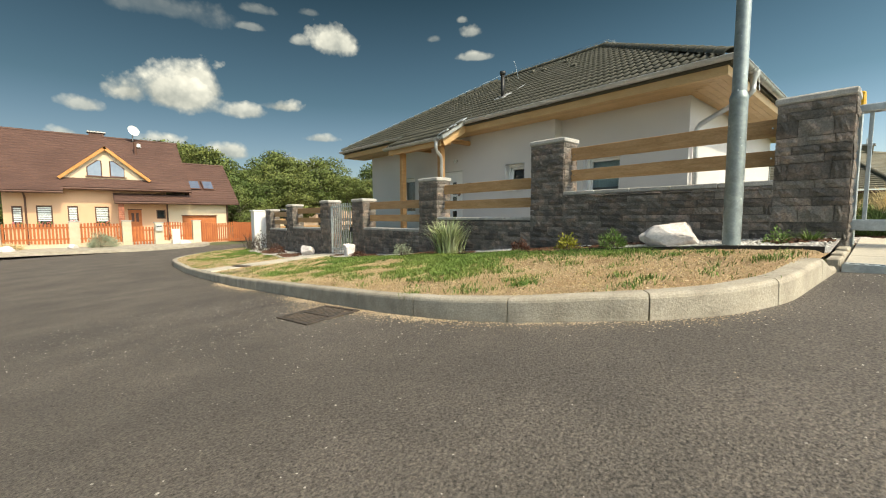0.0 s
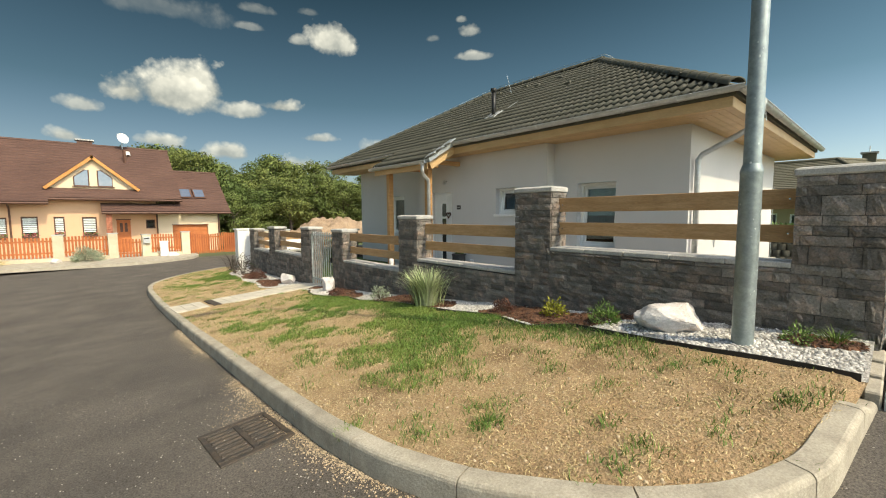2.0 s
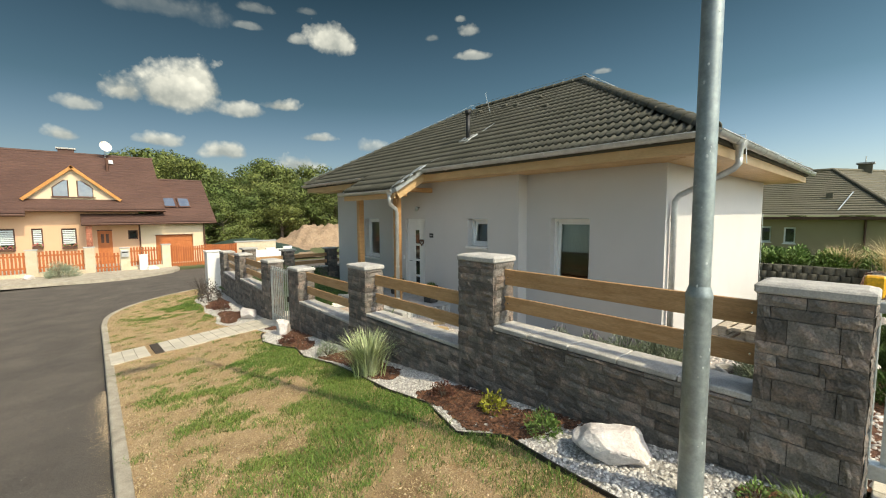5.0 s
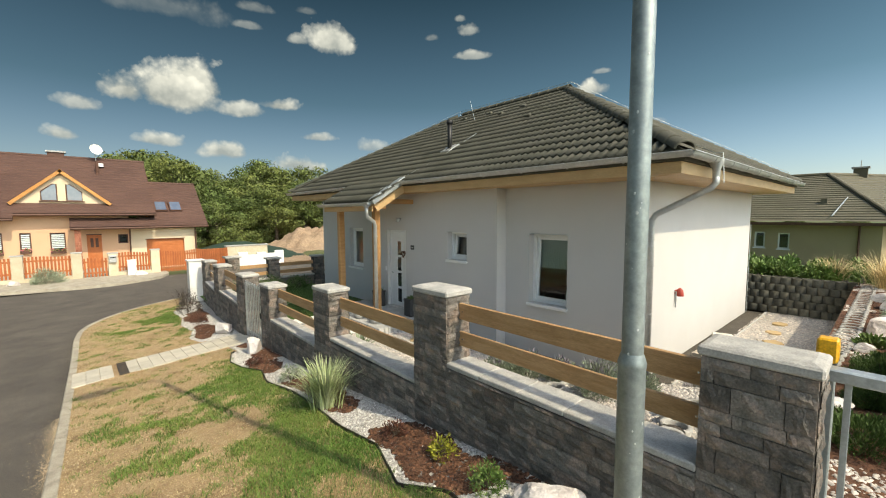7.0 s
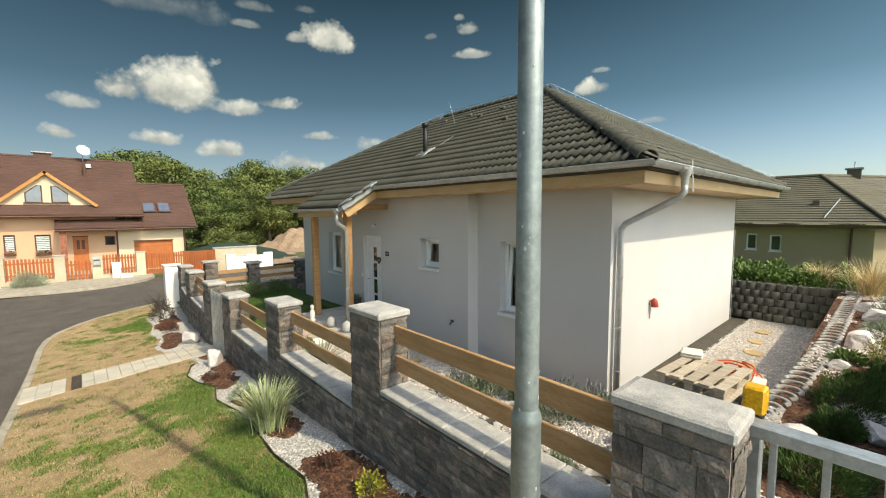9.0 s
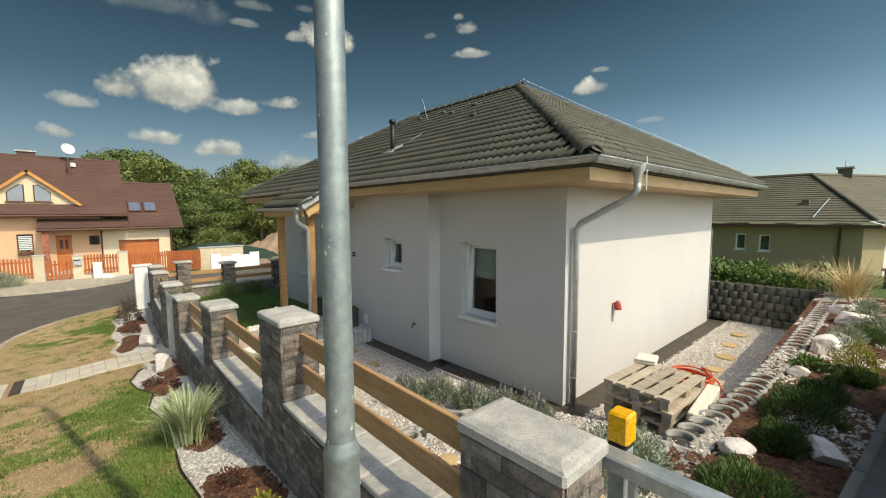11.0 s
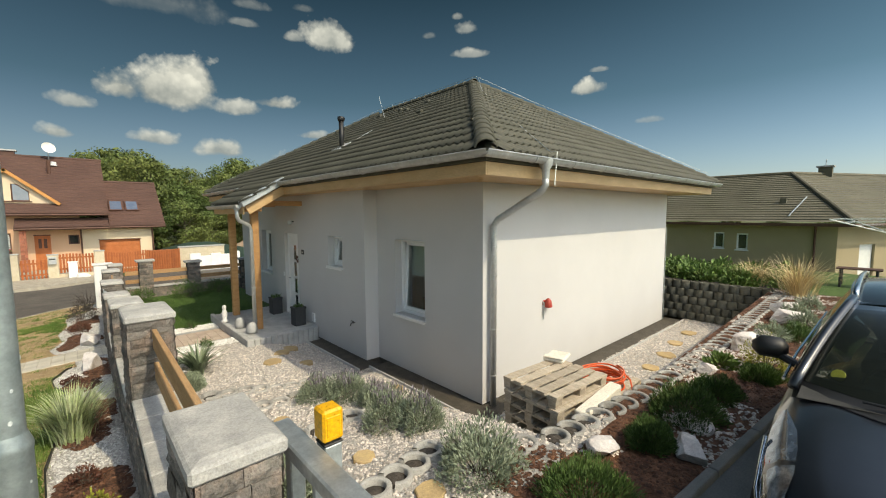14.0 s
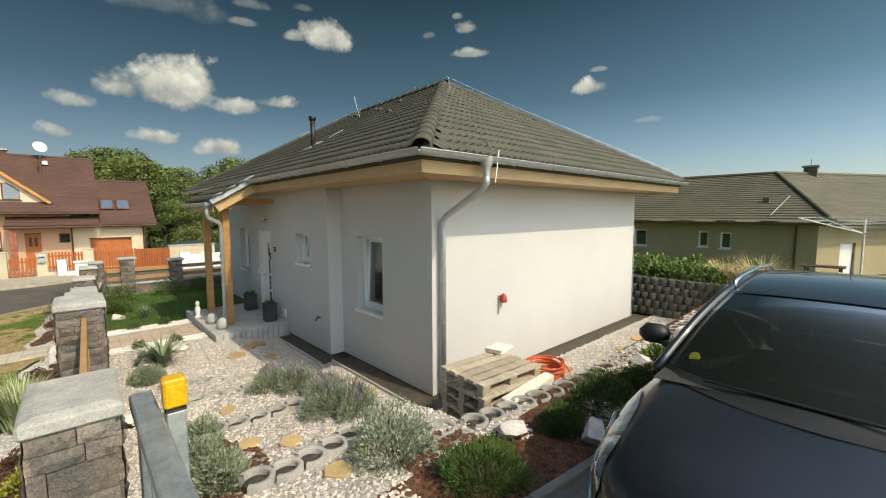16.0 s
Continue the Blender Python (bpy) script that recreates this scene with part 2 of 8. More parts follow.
M_POLE = mat("hot_dip_galvanised", (0.22, 0.26, 0.26), (0.34, 0.385, 0.38), rough=0.5, metal=0.55, scale=11, fine=30, fine_amt=0.14, bump=0.15, contrast=(0.3, 0.7))
M_SPOT = mat("zinc_bloom", (0.62, 0.66, 0.65), rough=0.7, metal=0.2)
M_GUTTER = mat("titanium_zinc", (0.46, 0.47, 0.46), (0.56, 0.57, 0.56), rough=0.45, metal=0.6, scale=6, fine=30, fine_amt=0.1, bump=0.05)
M_UPVC = mat("white_upvc", (0.78, 0.78, 0.76), (0.72, 0.72, 0.70), rough=0.35, scale=4, fine=60, fine_amt=0.03, bump=0.02)
M_GLASS = mat("window_glass", (0.015, 0.02, 0.02), (0.03, 0.035, 0.035), rough=0.05, fine_amt=0.05, bump=0, gloss_var=0.02, spec=0.9)
# the blue of a reflected sky is put into this base colour
M_GLASSR = mat("sky_tinted_glass", (0.15, 0.19, 0.27), (0.19, 0.23, 0.31), rough=0.06, metal=0.35, fine_amt=0.05, bump=0, gloss_var=0.02)
M_PANE = glass("clear_pane", (0.86, 0.93, 0.91))
M_ROOM = mat("dim_room", (0.20, 0.18, 0.15), (0.26, 0.23, 0.2), rough=0.9)
M_CURTAIN = mat("pale_blind", (0.30, 0.36, 0.33), (0.36, 0.42, 0.38), rough=0.9, bump=0.05)
M_ROCK = mat("white_quartz_rock", (0.74, 0.70, 0.66), (0.60, 0.52, 0.48), rough=0.8, scale=4, fine=35, fine_amt=0.15, bump=0.6, dist=0.02, c=(0.70, 0.64, 0.60))
M_FLAG = mat("sandstone_flag", (0.50, 0.36, 0.17), (0.42, 0.30, 0.16), rough=0.9, scale=6, fine=60, fine_amt=0.18, bump=0.5, spread=0.15)
M_RING = mat("concrete_ring", (0.30, 0.29, 0.265), (0.40, 0.385, 0.35), rough=0.95, scale=5, fine=90, fine_amt=0.22, bump=0.6, spread=0.14)
# ring concrete again, with the shade on the west-facing far wall in its colour
M_RINGDARK = mat("shaded_ring", (0.075, 0.072, 0.055), (0.125, 0.118, 0.09), rough=0.95, scale=5, fine=60, fine_amt=0.25, bump=0.6, spread=0.2)
M_EARTH = mat("dark_earth", (0.05, 0.04, 0.032), (0.10, 0.085, 0.07), rough=1.0, scale=20, fine=70, fine_amt=0.4, bump=0.9, dist=0.02)
M_PALLET = mat("weathered_pallet_wood", (0.36, 0.30, 0.225), (0.47, 0.40, 0.31), rough=0.9, scale=4, fine=30, fine_amt=0.25, bump=0.4, stretch=(5, 1, 5), spread=0.2)
M_STYRO = mat("cream_insulation", (0.78, 0.73, 0.62), (0.72, 0.66, 0.55), rough=0.9)
M_HOSE = mat("orange_hose", (0.72, 0.11, 0.025), (0.62, 0.09, 0.02), rough=0.45, bump=0.05)
M_RED = mat("red_plastic", (0.42, 0.05, 0.03), rough=0.5)
M_YELLOW = mat("amber_plastic", (0.80, 0.42, 0.018), (0.72, 0.36, 0.012), rough=0.3, bump=0.05)
M_LAVF = mat("lavender_foliage", (0.215, 0.255, 0.165), (0.28, 0.32, 0.22), rough=0.85, bump=0, spread=0.35, island=True)
M_LAVB = mat("lavender_bloom", (0.22, 0.19, 0.22), (0.28, 0.25, 0.26), rough=0.85, bump=0, spread=0.3, island=True)
M_PINE = mat("mountain_pine_needles", (0.050, 0.098, 0.018), (0.085, 0.145, 0.03), rough=0.75, bump=0, spread=0.4, island=True)
M_SHRUBY = mat("golden_shrub", (0.30, 0.28, 0.03), (0.22, 0.24, 0.03), rough=0.75, bump=0, spread=0.3, island=True)
M_HERB = mat("herb_leaves", (0.10, 0.18, 0.035), (0.16, 0.235, 0.06), rough=0.7, bump=0, spread=0.4, island=True)
M_REDLEAF = mat("barberry_leaves", (0.085, 0.03, 0.02), (0.13, 0.05, 0.025), rough=0.7, bump=0, spread=0.4, island=True)
M_STRIPE = mat("striped_reed_leaves", (0.42, 0.45, 0.27), (0.26, 0.33, 0.13), rough=0.65, scale=8, bump=0, spread=0.45, island=True)
M_YUCCA = mat("yucca_leaves", (0.13, 0.18, 0.10), (0.20, 0.24, 0.14), rough=0.55, bump=0, spread=0.35, island=True)
M_FEATHER = mat("straw_grass", (0.52, 0.40, 0.20), (0.62, 0.50, 0.28), rough=0.8, bump=0, spread=0.35, island=True)
M_LEAF = mat("tree_leaves", (0.068, 0.105, 0.022), (0.135, 0.155, 0.036), rough=0.75, scale=0.16, fine=3, fine_amt=0.2, bump=0, spread=0.45, island=True)
M_LEAF2 = mat("autumn_tree_leaves", (0.150, 0.148, 0.034), (0.095, 0.118, 0.026), rough=0.75, scale=0.2, fine=3, fine_amt=0.2, bump=0, spread=0.4, island=True)
M_BARK = mat("tree_bark", (0.09, 0.07, 0.05), (0.14, 0.11, 0.085), rough=0.95, scale=3, bump=0.6)
M_CARP = mat("car_paint_slate_blue", (0.020, 0.024, 0.031), (0.026, 0.030, 0.038), rough=0.32, metal=0.4, scale=2, fine=300, fine_amt=0.05, bump=0, coat=0.8, gloss_var=0.03)
M_CARG = mat("car_glass", (0.012, 0.014, 0.013), rough=0.04, fine_amt=0.03, bump=0, gloss_var=0.01, spec=0.8)
M_WSCREEN = glass("tinted_windscreen", (0.030, 0.037, 0.031), ior=1.15, clear=0.6)
M_CABIN = mat("dark_cabin_trim", (0.03, 0.03, 0.028), (0.045, 0.044, 0.04), rough=0.8)
M_BOXBLUE = mat("blue_grey_plastic", (0.16, 0.21, 0.26), (0.19, 0.24, 0.29), rough=0.5)
M_CHROME = mat("brushed_chrome", (0.62, 0.64, 0.65), rough=0.22, metal=1.0, fine_amt=0.05, bump=0)
M_BLACK = mat("black_plastic", (0.016, 0.016, 0.016), rough=0.5, fine_amt=0.1, bump=0.05)
M_LENS = mat("headlamp_lens", (0.36, 0.42, 0.50), (0.15, 0.18, 0.22), rough=0.08, metal=0.7, scale=16, bump=0, gloss_var=0.03)
M_RUBBER = mat("tyre_rubber", (0.02, 0.02, 0.02), rough=0.85)
M_SALMON = mat("apricot_render", (0.60, 0.375, 0.235), (0.64, 0.41, 0.265), rough=0.95, scale=0.4, fine=40, fine_amt=0.05, bump=0.2)
M_SALMON2 = mat("pale_gable_render", (0.66, 0.53, 0.37), (0.70, 0.56, 0.40), rough=0.95, scale=0.4, fine=40, fine_amt=0.05, bump=0.2)
M_BROWNROOF = mat("brown_roof_tile", (0.075, 0.036, 0.026), (0.10, 0.050, 0.036), rough=0.75, scale=0.5, fine=9, fine_amt=0.2, bump=0.3, spread=0.1, island=True)
M_OAK = mat("golden_oak_trim", (0.46, 0.20, 0.05), (0.54, 0.26, 0.08), rough=0.6, stretch=(1, 1, 4), spread=0.1)
M_PICKET = mat("orange_stained_picket", (0.34, 0.092, 0.025), (0.40, 0.12, 0.034), rough=0.7, fine=20, bump=0.1, spread=0.14)
M_GARAGE = mat("terracotta_garage_door", (0.42, 0.12, 0.03), (0.48, 0.15, 0.045), rough=0.6)
M_DKBROWN = mat("dark_brown_wood", (0.075, 0.03, 0.018), (0.11, 0.05, 0.03), rough=0.6)
M_BEIGE = mat("beige_block", (0.52, 0.44, 0.31), (0.60, 0.52, 0.38), rough=0.95, scale=3, fine=20, fine_amt=0.18, bump=0.4, spread=0.12)
M_BRICK = mat("red_brick", (0.30, 0.10, 0.06), (0.38, 0.15, 0.09), rough=0.9, scale=8, spread=0.25)
M_BLIND = mat("light_louvre", (0.55, 0.62, 0.62), (0.62, 0.68, 0.68), rough=0.6)
M_WHITE = mat("white_paint", (0.80, 0.79, 0.76), (0.74, 0.73, 0.70), rough=0.6, fine_amt=0.05, bump=0.05)
M_PAVER = mat("light_paver", (0.46, 0.42, 0.34), (0.54, 0.49, 0.40), rough=0.9, scale=3, fine=80, fine_amt=0.15, bump=0.3, spread=0.10)
M_PAVRED = mat("red_paver", (0.43, 0.335, 0.265), (0.50, 0.40, 0.32), rough=0.9, scale=3, fine=80, fine_amt=0.15, bump=0.3, spread=0.12)
M_PAVGREY = mat("grey_paver", (0.19, 0.185, 0.17), (0.25, 0.24, 0.22), rough=0.9, scale=3, fine=80, fine_amt=0.18, bump=0.3, spread=0.12)
M_IRON = mat("cast_iron", (0.05, 0.045, 0.04), (0.10, 0.075, 0.055), rough=0.75, metal=0.3, scale=12, fine=60, fine_amt=0.3, bump=0.4)
M_NBWALL = mat("olive_render", (0.33, 0.265, 0.16), (0.37, 0.30, 0.185), rough=0.95, scale=0.5, fine=60, fine_amt=0.06, bump=0.2)
M_NBROOF = mat("grey_roof_tile", (0.105, 0.096, 0.062), (0.135, 0.122, 0.084), rough=0.75, scale=0.7, fine=12, fine_amt=0.2, bump=0.2, spread=0.1, island=True)
M_DIRT = mat("excavated_earth", (0.34, 0.24, 0.155), (0.27, 0.185, 0.12), rough=1.0, scale=0.9, fine=8, fine_amt=0.3, bump=0.9, bump_scale=5, dist=0.1)
M_TARP = mat("dark_green_mesh", (0.015, 0.035, 0.022), (0.02, 0.045, 0.03), rough=0.9)
M_FLOWER = mat("red_flowers", (0.55, 0.05, 0.06), (0.65, 0.25, 0.3), rough=0.8, spread=0.4, island=True, bump=0)
M_TERRA = mat("dark_planter", (0.035, 0.035, 0.035), (0.05, 0.05, 0.05), rough=0.7)
M_PINKWHITE = mat("pale_stone_figure", (0.75, 0.73, 0.70), rough=0.8)


# ---- mesh helpers ----
class Geo:
    """Collects vertices and faces of one mesh."""

    def __init__(self):
        self.v, self.f = [], []

    def add(self, verts, faces):
        n = len(self.v)
        self.v += [tuple(p) for p in verts]
        self.f += [tuple(i + n for i in q) for q in faces]
        return self

    def box(self, x0, x1, y0, y1, z0, z1, c=0.0, m=None):
        """A box, its edges chamfered by c, turned by m."""
        if c <= 0:
            vs = [(x, y, z) for x in (x0, x1) for y in (y0, y1) for z in (z0, z1)]
            fs = [(0, 1, 3, 2), (4, 6, 7, 5), (0, 4, 5, 1), (2, 3, 7, 6), (0, 2, 6, 4), (1, 5, 7, 3)]
        else:
            c = min(c, (x1 - x0) * 0.45, (y1 - y0) * 0.45, (z1 - z0) * 0.45)
            lo, hi = (x0, y0, z0), (x1, y1, z1)
            vs, idx = [], {}
            for sx in (0, 1):
                for sy in (0, 1):
                    for sz in (0, 1):
                        s = (sx, sy, sz)
                        for k in range(3):
                            p = [(hi[i] - c if s[i] else lo[i] + c) for i in range(3)]
                            p[k] = hi[k] if s[k] else lo[k]
                            idx[s, k] = len(vs)
                            vs.append(tuple(p))
            fs = []
            for k in range(3):
                i, j = (k + 1) % 3, (k + 2) % 3
                for sk in (0, 1):
                    q = []
                    for a, b in ((0, 0), (1, 0), (1, 1), (0, 1)):
                        s = [0, 0, 0]
                        s[k], s[i], s[j] = sk, a, b
                        q.append(idx[tuple(s), k])
                    fs.append(tuple(q if sk else q[::-1]))
                for a in (0, 1):
                    for b in (0, 1):
                        s0, s1 = [0, 0, 0], [0, 0, 0]
                        s0[i], s0[j], s1[i], s1[j], s1[k] = a, b, a, b, 1
                        q = [idx[tuple(s0), i], idx[tuple(s1), i], idx[tuple(s1), j], idx[tuple(s0), j]]
                        fs.append(tuple(q if a != b else q[::-1]))
            for sx in (0, 1):
                for sy in (0, 1):
                    for sz in (0, 1):
                        q = [idx[(sx, sy, sz), k] for k in range(3)]
                        fs.append(tuple(q if (sx + sy + sz) % 2 else q[::-1]))
        if m is not None:
            vs = [tuple(m @ Vector(p)) for p in vs]
        return self.add(vs, fs)

    def tube(self, pts, r, n=10, caps=True):
        """A round bar along pts; r one radius or one a point."""
        pts = [Vector(p) for p in pts]
        rs = r if isinstance(r, (list, tuple)) else [r] * len(pts)
        vs, up = [], None
        for i, p in enumerate(pts):
            d = (pts[min(i + 1, len(pts) - 1)] - pts[max(i - 1, 0)]).normalized()
            if up is None or abs(up.dot(d)) > 0.95:
                up = Vector((0, 0, 1)) if abs(d.z) < 0.9 else Vector((1, 0, 0))
            a = d.cross(up).normalized()
            b = d.cross(a).normalized()
            up = -b
            for k in range(n):
                t = 2 * math.pi * k / n
                vs.append(p + rs[i] * (math.cos(t) * a + math.sin(t) * b))
        fs = [(i * n + k, i * n + (k + 1) % n, (i + 1) * n + (k + 1) % n, (i + 1) * n + k) for i in range(len(pts) - 1) for k in range(n)]
        if caps:
            fs += [tuple(range(n))[::-1], tuple(range((len(pts) - 1) * n, len(pts) * n))]
        return self.add(vs, fs)

    def lathe(self, prof, centre=(0, 0, 0), n=24, a0=0.0, a1=2 * math.pi):
        """A profile of (radius, height) turned round the upright axis."""
        full = abs(a1 - a0 - 2 * math.pi) < 1e-6
        m = n if full else n + 1
        vs = [(centre[0] + r * math.cos(a0 + (a1 - a0) * k / n), centre[1] + r * math.sin(a0 + (a1 - a0) * k / n), centre[2] + h) for r, h in prof for k in range(m)]
        fs = [(i * m + k, i * m + (k + 1) % m, (i + 1) * m + (k + 1) % m, (i + 1) * m + k) for i in range(len(prof) - 1) for k in range(n)]
        return self.add(vs, fs)

    def quad(self, *p):
        return self.add(p, [tuple(range(len(p)))])

    def sheet(self, rows):
        """A surface through rows of points, all rows alike long."""
        n = len(rows[0])
        return self.add([p for r in rows for p in r], [(i * n + k, i * n + k + 1, (i + 1) * n + k + 1, (i + 1) * n + k) for i in range(len(rows) - 1) for k in range(n - 1)])

    def mesh(self, name, material=None, smooth=False):
        me = bpy.data.meshes.new(name)
        me.from_pydata(self.v, [], self.f)
        if material:
            me.materials.append(material)
        if smooth:
            me.polygons.foreach_set("use_smooth", [True] * len(me.polygons))
        me.update()
        return me


def world_of(ob):
    if ob.parent is None:
        return ob.matrix_basis.copy()
    return world_of(ob.parent) @ ob.matrix_parent_inverse @ ob.matrix_basis


def adopt(ob, parent):
    ob.parent = parent
    ob.matrix_parent_inverse = world_of(parent).inverted()
    return ob


def part(name, geo, material, parent, label="", smooth=False, kind=""):
    ob = adopt(new(name, geo.mesh(name, material, smooth)), parent)
    return tagged(ob, label, "", "", kind)


def thing(name, place, label, category, group="", kind=""):
    ob = new(name)
    ob.empty_display_size = 0.1
    ob.matrix_basis = Matrix.Translation(place)
    return tagged(ob, label, category, group, kind)


def solid(name, geo, material, label, category, group="", kind="", smooth=False):
    return tagged(new(name, geo.mesh(name, material, smooth)), label, category, group, kind)


def piece(name, me, m, parent):
    ob = adopt(new(name, me), parent)
    ob.matrix_basis = m
    return ob


def quads_mesh(name, V, per, material, smooth=False):
    """Many alike faces from an array of n x per vertices."""
    n = len(V) // per
    me = bpy.data.meshes.new(name)
    me.vertices.add(len(V))
    me.vertices.foreach_set("co", np.asarray(V, dtype=np.float32).ravel())
    me.loops.add(n * per)
    me.loops.foreach_set("vertex_index", np.arange(n * per, dtype=np.int32))
    me.polygons.add(n)
    me.polygons.foreach_set("loop_start", np.arange(n, dtype=np.int32) * per)
    if smooth:
        me.polygons.foreach_set("use_smooth", np.ones(n, dtype=bool))
    me.materials.append(material)
    me.update(calc_edges=True)
    return me


def tris_mesh(name, V, F, material, smooth=False):
    """A mesh from arrays of vertices and three- or four-cornered faces."""
    F = np.asarray(F, dtype=np.int32)
    k = F.shape[1]
    me = bpy.data.meshes.new(name)
    me.vertices.add(len(V))
    me.vertices.foreach_set("co", np.asarray(V, dtype=np.float32).ravel())
    me.loops.add(F.size)
    me.loops.foreach_set("vertex_index", F.ravel())
    me.polygons.add(len(F))
    me.polygons.foreach_set("loop_start", np.arange(len(F), dtype=np.int32) * k)
    if smooth:
        me.polygons.foreach_set("use_smooth", np.ones(len(F), dtype=bool))
    me.materials.append(material)
    me.update(calc_edges=True)
    return me


RNG = np.random.default_rng(7)


def blades(P, height, width, lean, rng=RNG, bend=0.5):
    """Grass blades at points P: two joined quads and a tip each, as arrays."""
    n = len(P)
    h = height * rng.uniform(0.55, 1.25, n)
    w = width * rng.uniform(0.7, 1.3, n)
    a = rng.uniform(0, 2 * np.pi, n)
    side = np.stack([np.cos(a), np.sin(a), np.zeros(n)], 1) * w[:, None] * 0.5
    la = rng.uniform(0, 2 * np.pi, n)
    off = np.stack([np.cos(la), np.sin(la), np.zeros(n)], 1) * (h * lean * rng.uniform(0.2, 1.2, n))[:, None]
    up = np.zeros((n, 3))
    up[:, 2] = h
    mid = P + up * 0.55 + off * (1 - bend) * 0.6
    tip = P + up * (1 - 0.3 * lean) + off
    V = np.stack([P - side, P + side, mid + side * 0.75, mid - side * 0.75, tip], 1).reshape(-1, 3)
    b = np.arange(n)[:, None] * 5
    F = np.concatenate([b + [0, 1, 2], b + [0, 2, 3], b + [3, 2, 4]], 1).reshape(-1, 3)
    return V, F


def pebbles(P, size, rng=RNG, flat=0.65):
    """Small rounded stones at points P, as arrays: a jittered octahedron cut to 14 vertices."""
    base = np.array([(0, 0, 1), (1, 0, .15), (.3, .95, .1), (-.8, .6, .15), (-.8, -.6, .1), (.3, -.95, .15), (.55, .35, .75), (-.3, .6, .72), (-.45, -.45, .75), (.4, -.5, .72)], float)
    faces = np.array([(0, 6, 7), (0, 7, 8), (0, 8, 9), (0, 9, 6), (6, 1, 2), (6, 2, 7), (7, 2, 3), (7, 3, 8), (3, 4, 8), (8, 4, 5), (8, 5, 9), (9, 5, 1), (9, 1, 6)])
    n = len(P)
    V = base[None] * rng.uniform(0.75, 1.2, (n, 10, 1))
    s = size * rng.uniform(0.55, 1.3, n)
    sc = np.stack([s * rng.uniform(0.8, 1.3, n), s * rng.uniform(0.7, 1.0, n), s * flat * rng.uniform(0.7, 1.3, n)], 1) * 0.5
    V = V * sc[:, None]
    a = rng.uniform(0, 2 * np.pi, n)
    ca, sa = np.cos(a)[:, None], np.sin(a)[:, None]
    X, Y = V[..., 0] * ca - V[..., 1] * sa, V[..., 0] * sa + V[..., 1] * ca
    tx, ty = rng.normal(0, 0.25, (n, 1)), rng.normal(0, 0.25, (n, 1))
    Z = V[..., 2] + X * tx + Y * ty
    V = np.stack([X, Y, Z], 2) + P[:, None]
    F = faces[None] + (np.arange(n) * 10)[:, None, None]
    return V.reshape(-1, 3), F.reshape(-1, 3)


def wavy(x, y, s=1.0, seed=0.0):
    """Cheap smooth noise in -1..1 on arrays."""
    x, y = np.asarray(x) * s + seed, np.asarray(y) * s - seed * 1.7
    return (np.sin(1.7 * x + 1.3 * np.sin(1.1 * y + seed)) + np.sin(2.3 * y + 1.9 * np.sin(0.7 * x)) + 0.6 * np.sin(4.1 * x - 3.3 * y) + 0.5 * np.sin(5.7 * y + 4.9 * x + 1.0)) / 3.1


# ---- lie of the land ----
YS = [-400, -20, -3, 0, 1, 2.5, 4, 5.1, 7.5, 10.4, 12, 15, 19, 25, 30, 60, 140, 700]
ZS = [0.9, 0.9, 0.72, 0.66, 0.62, 0.48, 0.34, 0.24, 0.02, -0.18, -0.27, -0.32, -0.46, -0.70, -0.88, -1.1, -1.1, -1.1]


def lawn_z(x, y):
    """Height of the verge between kerb and fence."""
    return np.interp(y, YS, ZS) + 0.072 * (np.clip(x, -3, 5) - 4.4) * np.clip(1.05 - np.asarray(y) / 38.0, 0.2, 1)


def road_z(x, y):
    return lawn_z(x, y) - 0.15


KERB_PTS = [(4.05, 0.28), (3.55, 0.33), (2.98, 0.38), (2.56, 0.56), (2.22, 0.89), (1.925, 1.47), (1.79, 2.05), (1.745, 2.69), (1.76, 3.72), (1.80, 5.67), (1.83, 7.2), (1.90, 11.0), (1.94, 14.0), (2.02, 15.0), (2.22, 15.8), (2.60, 16.6), (3.10, 17.3), (3.75, 17.9), (4.60, 18.4), (5.60, 18.8), (6.80, 19.1)]
_p = np.array(KERB_PTS)
_s = np.concatenate([[0], np.cumsum(np.hypot(*np.diff(_p, axis=0).T))])
_t = np.arange(0, _s[-1], 0.02)
_d = np.stack([np.interp(_t, _s, _p[:, i]) for i in (0, 1)], 1)
_w = np.hanning(27)
_e = np.pad(_d, ((13, 13), (0, 0)), "reflect", reflect_type="odd")
KERB_LINE = np.stack([np.convolve(_e[:, i], _w / _w.sum(), "valid") for i in (0, 1)], 1)
KERB_X, KERB_Y = KERB_LINE[:, 0], KERB_LINE[:, 1]
_g = np.gradient(KERB_LINE, axis=0)
KERB_TY = np.clip(np.abs(_g[:, 1]) / np.hypot(_g[:, 0], _g[:, 1]), 0.12, 1.0)


def kerb_gap(x, y):
    """How far a point lies inside the kerb's outer face."""
    return (np.asarray(x) - np.interp(y, KERB_Y, KERB_X)) * np.interp(y, KERB_Y, KERB_TY)


BED_Y = [0.35, 0.6, 1.1, 1.5, 1.9, 2.4, 2.8, 3.5, 4.2, 5.1, 5.8, 6.6, 7.3, 7.8, 8.4, 9.05, 9.15, 10.75, 10.8, 11.5, 12.3, 13.2, 14.2, 15.4, 16.5, 17.2, 18.5, 19]
BED_X = [4.10, 4.13, 4.12, 4.18, 4.24, 4.34, 4.12, 4.36, 4.32, 4.38, 4.40, 4.30, 4.44, 4.28, 4.22, 4.40, 4.55, 4.45, 4.20, 4.08, 4.28, 4.18, 4.36, 4.30, 4.84, 4.9, 5.1, 5.4]


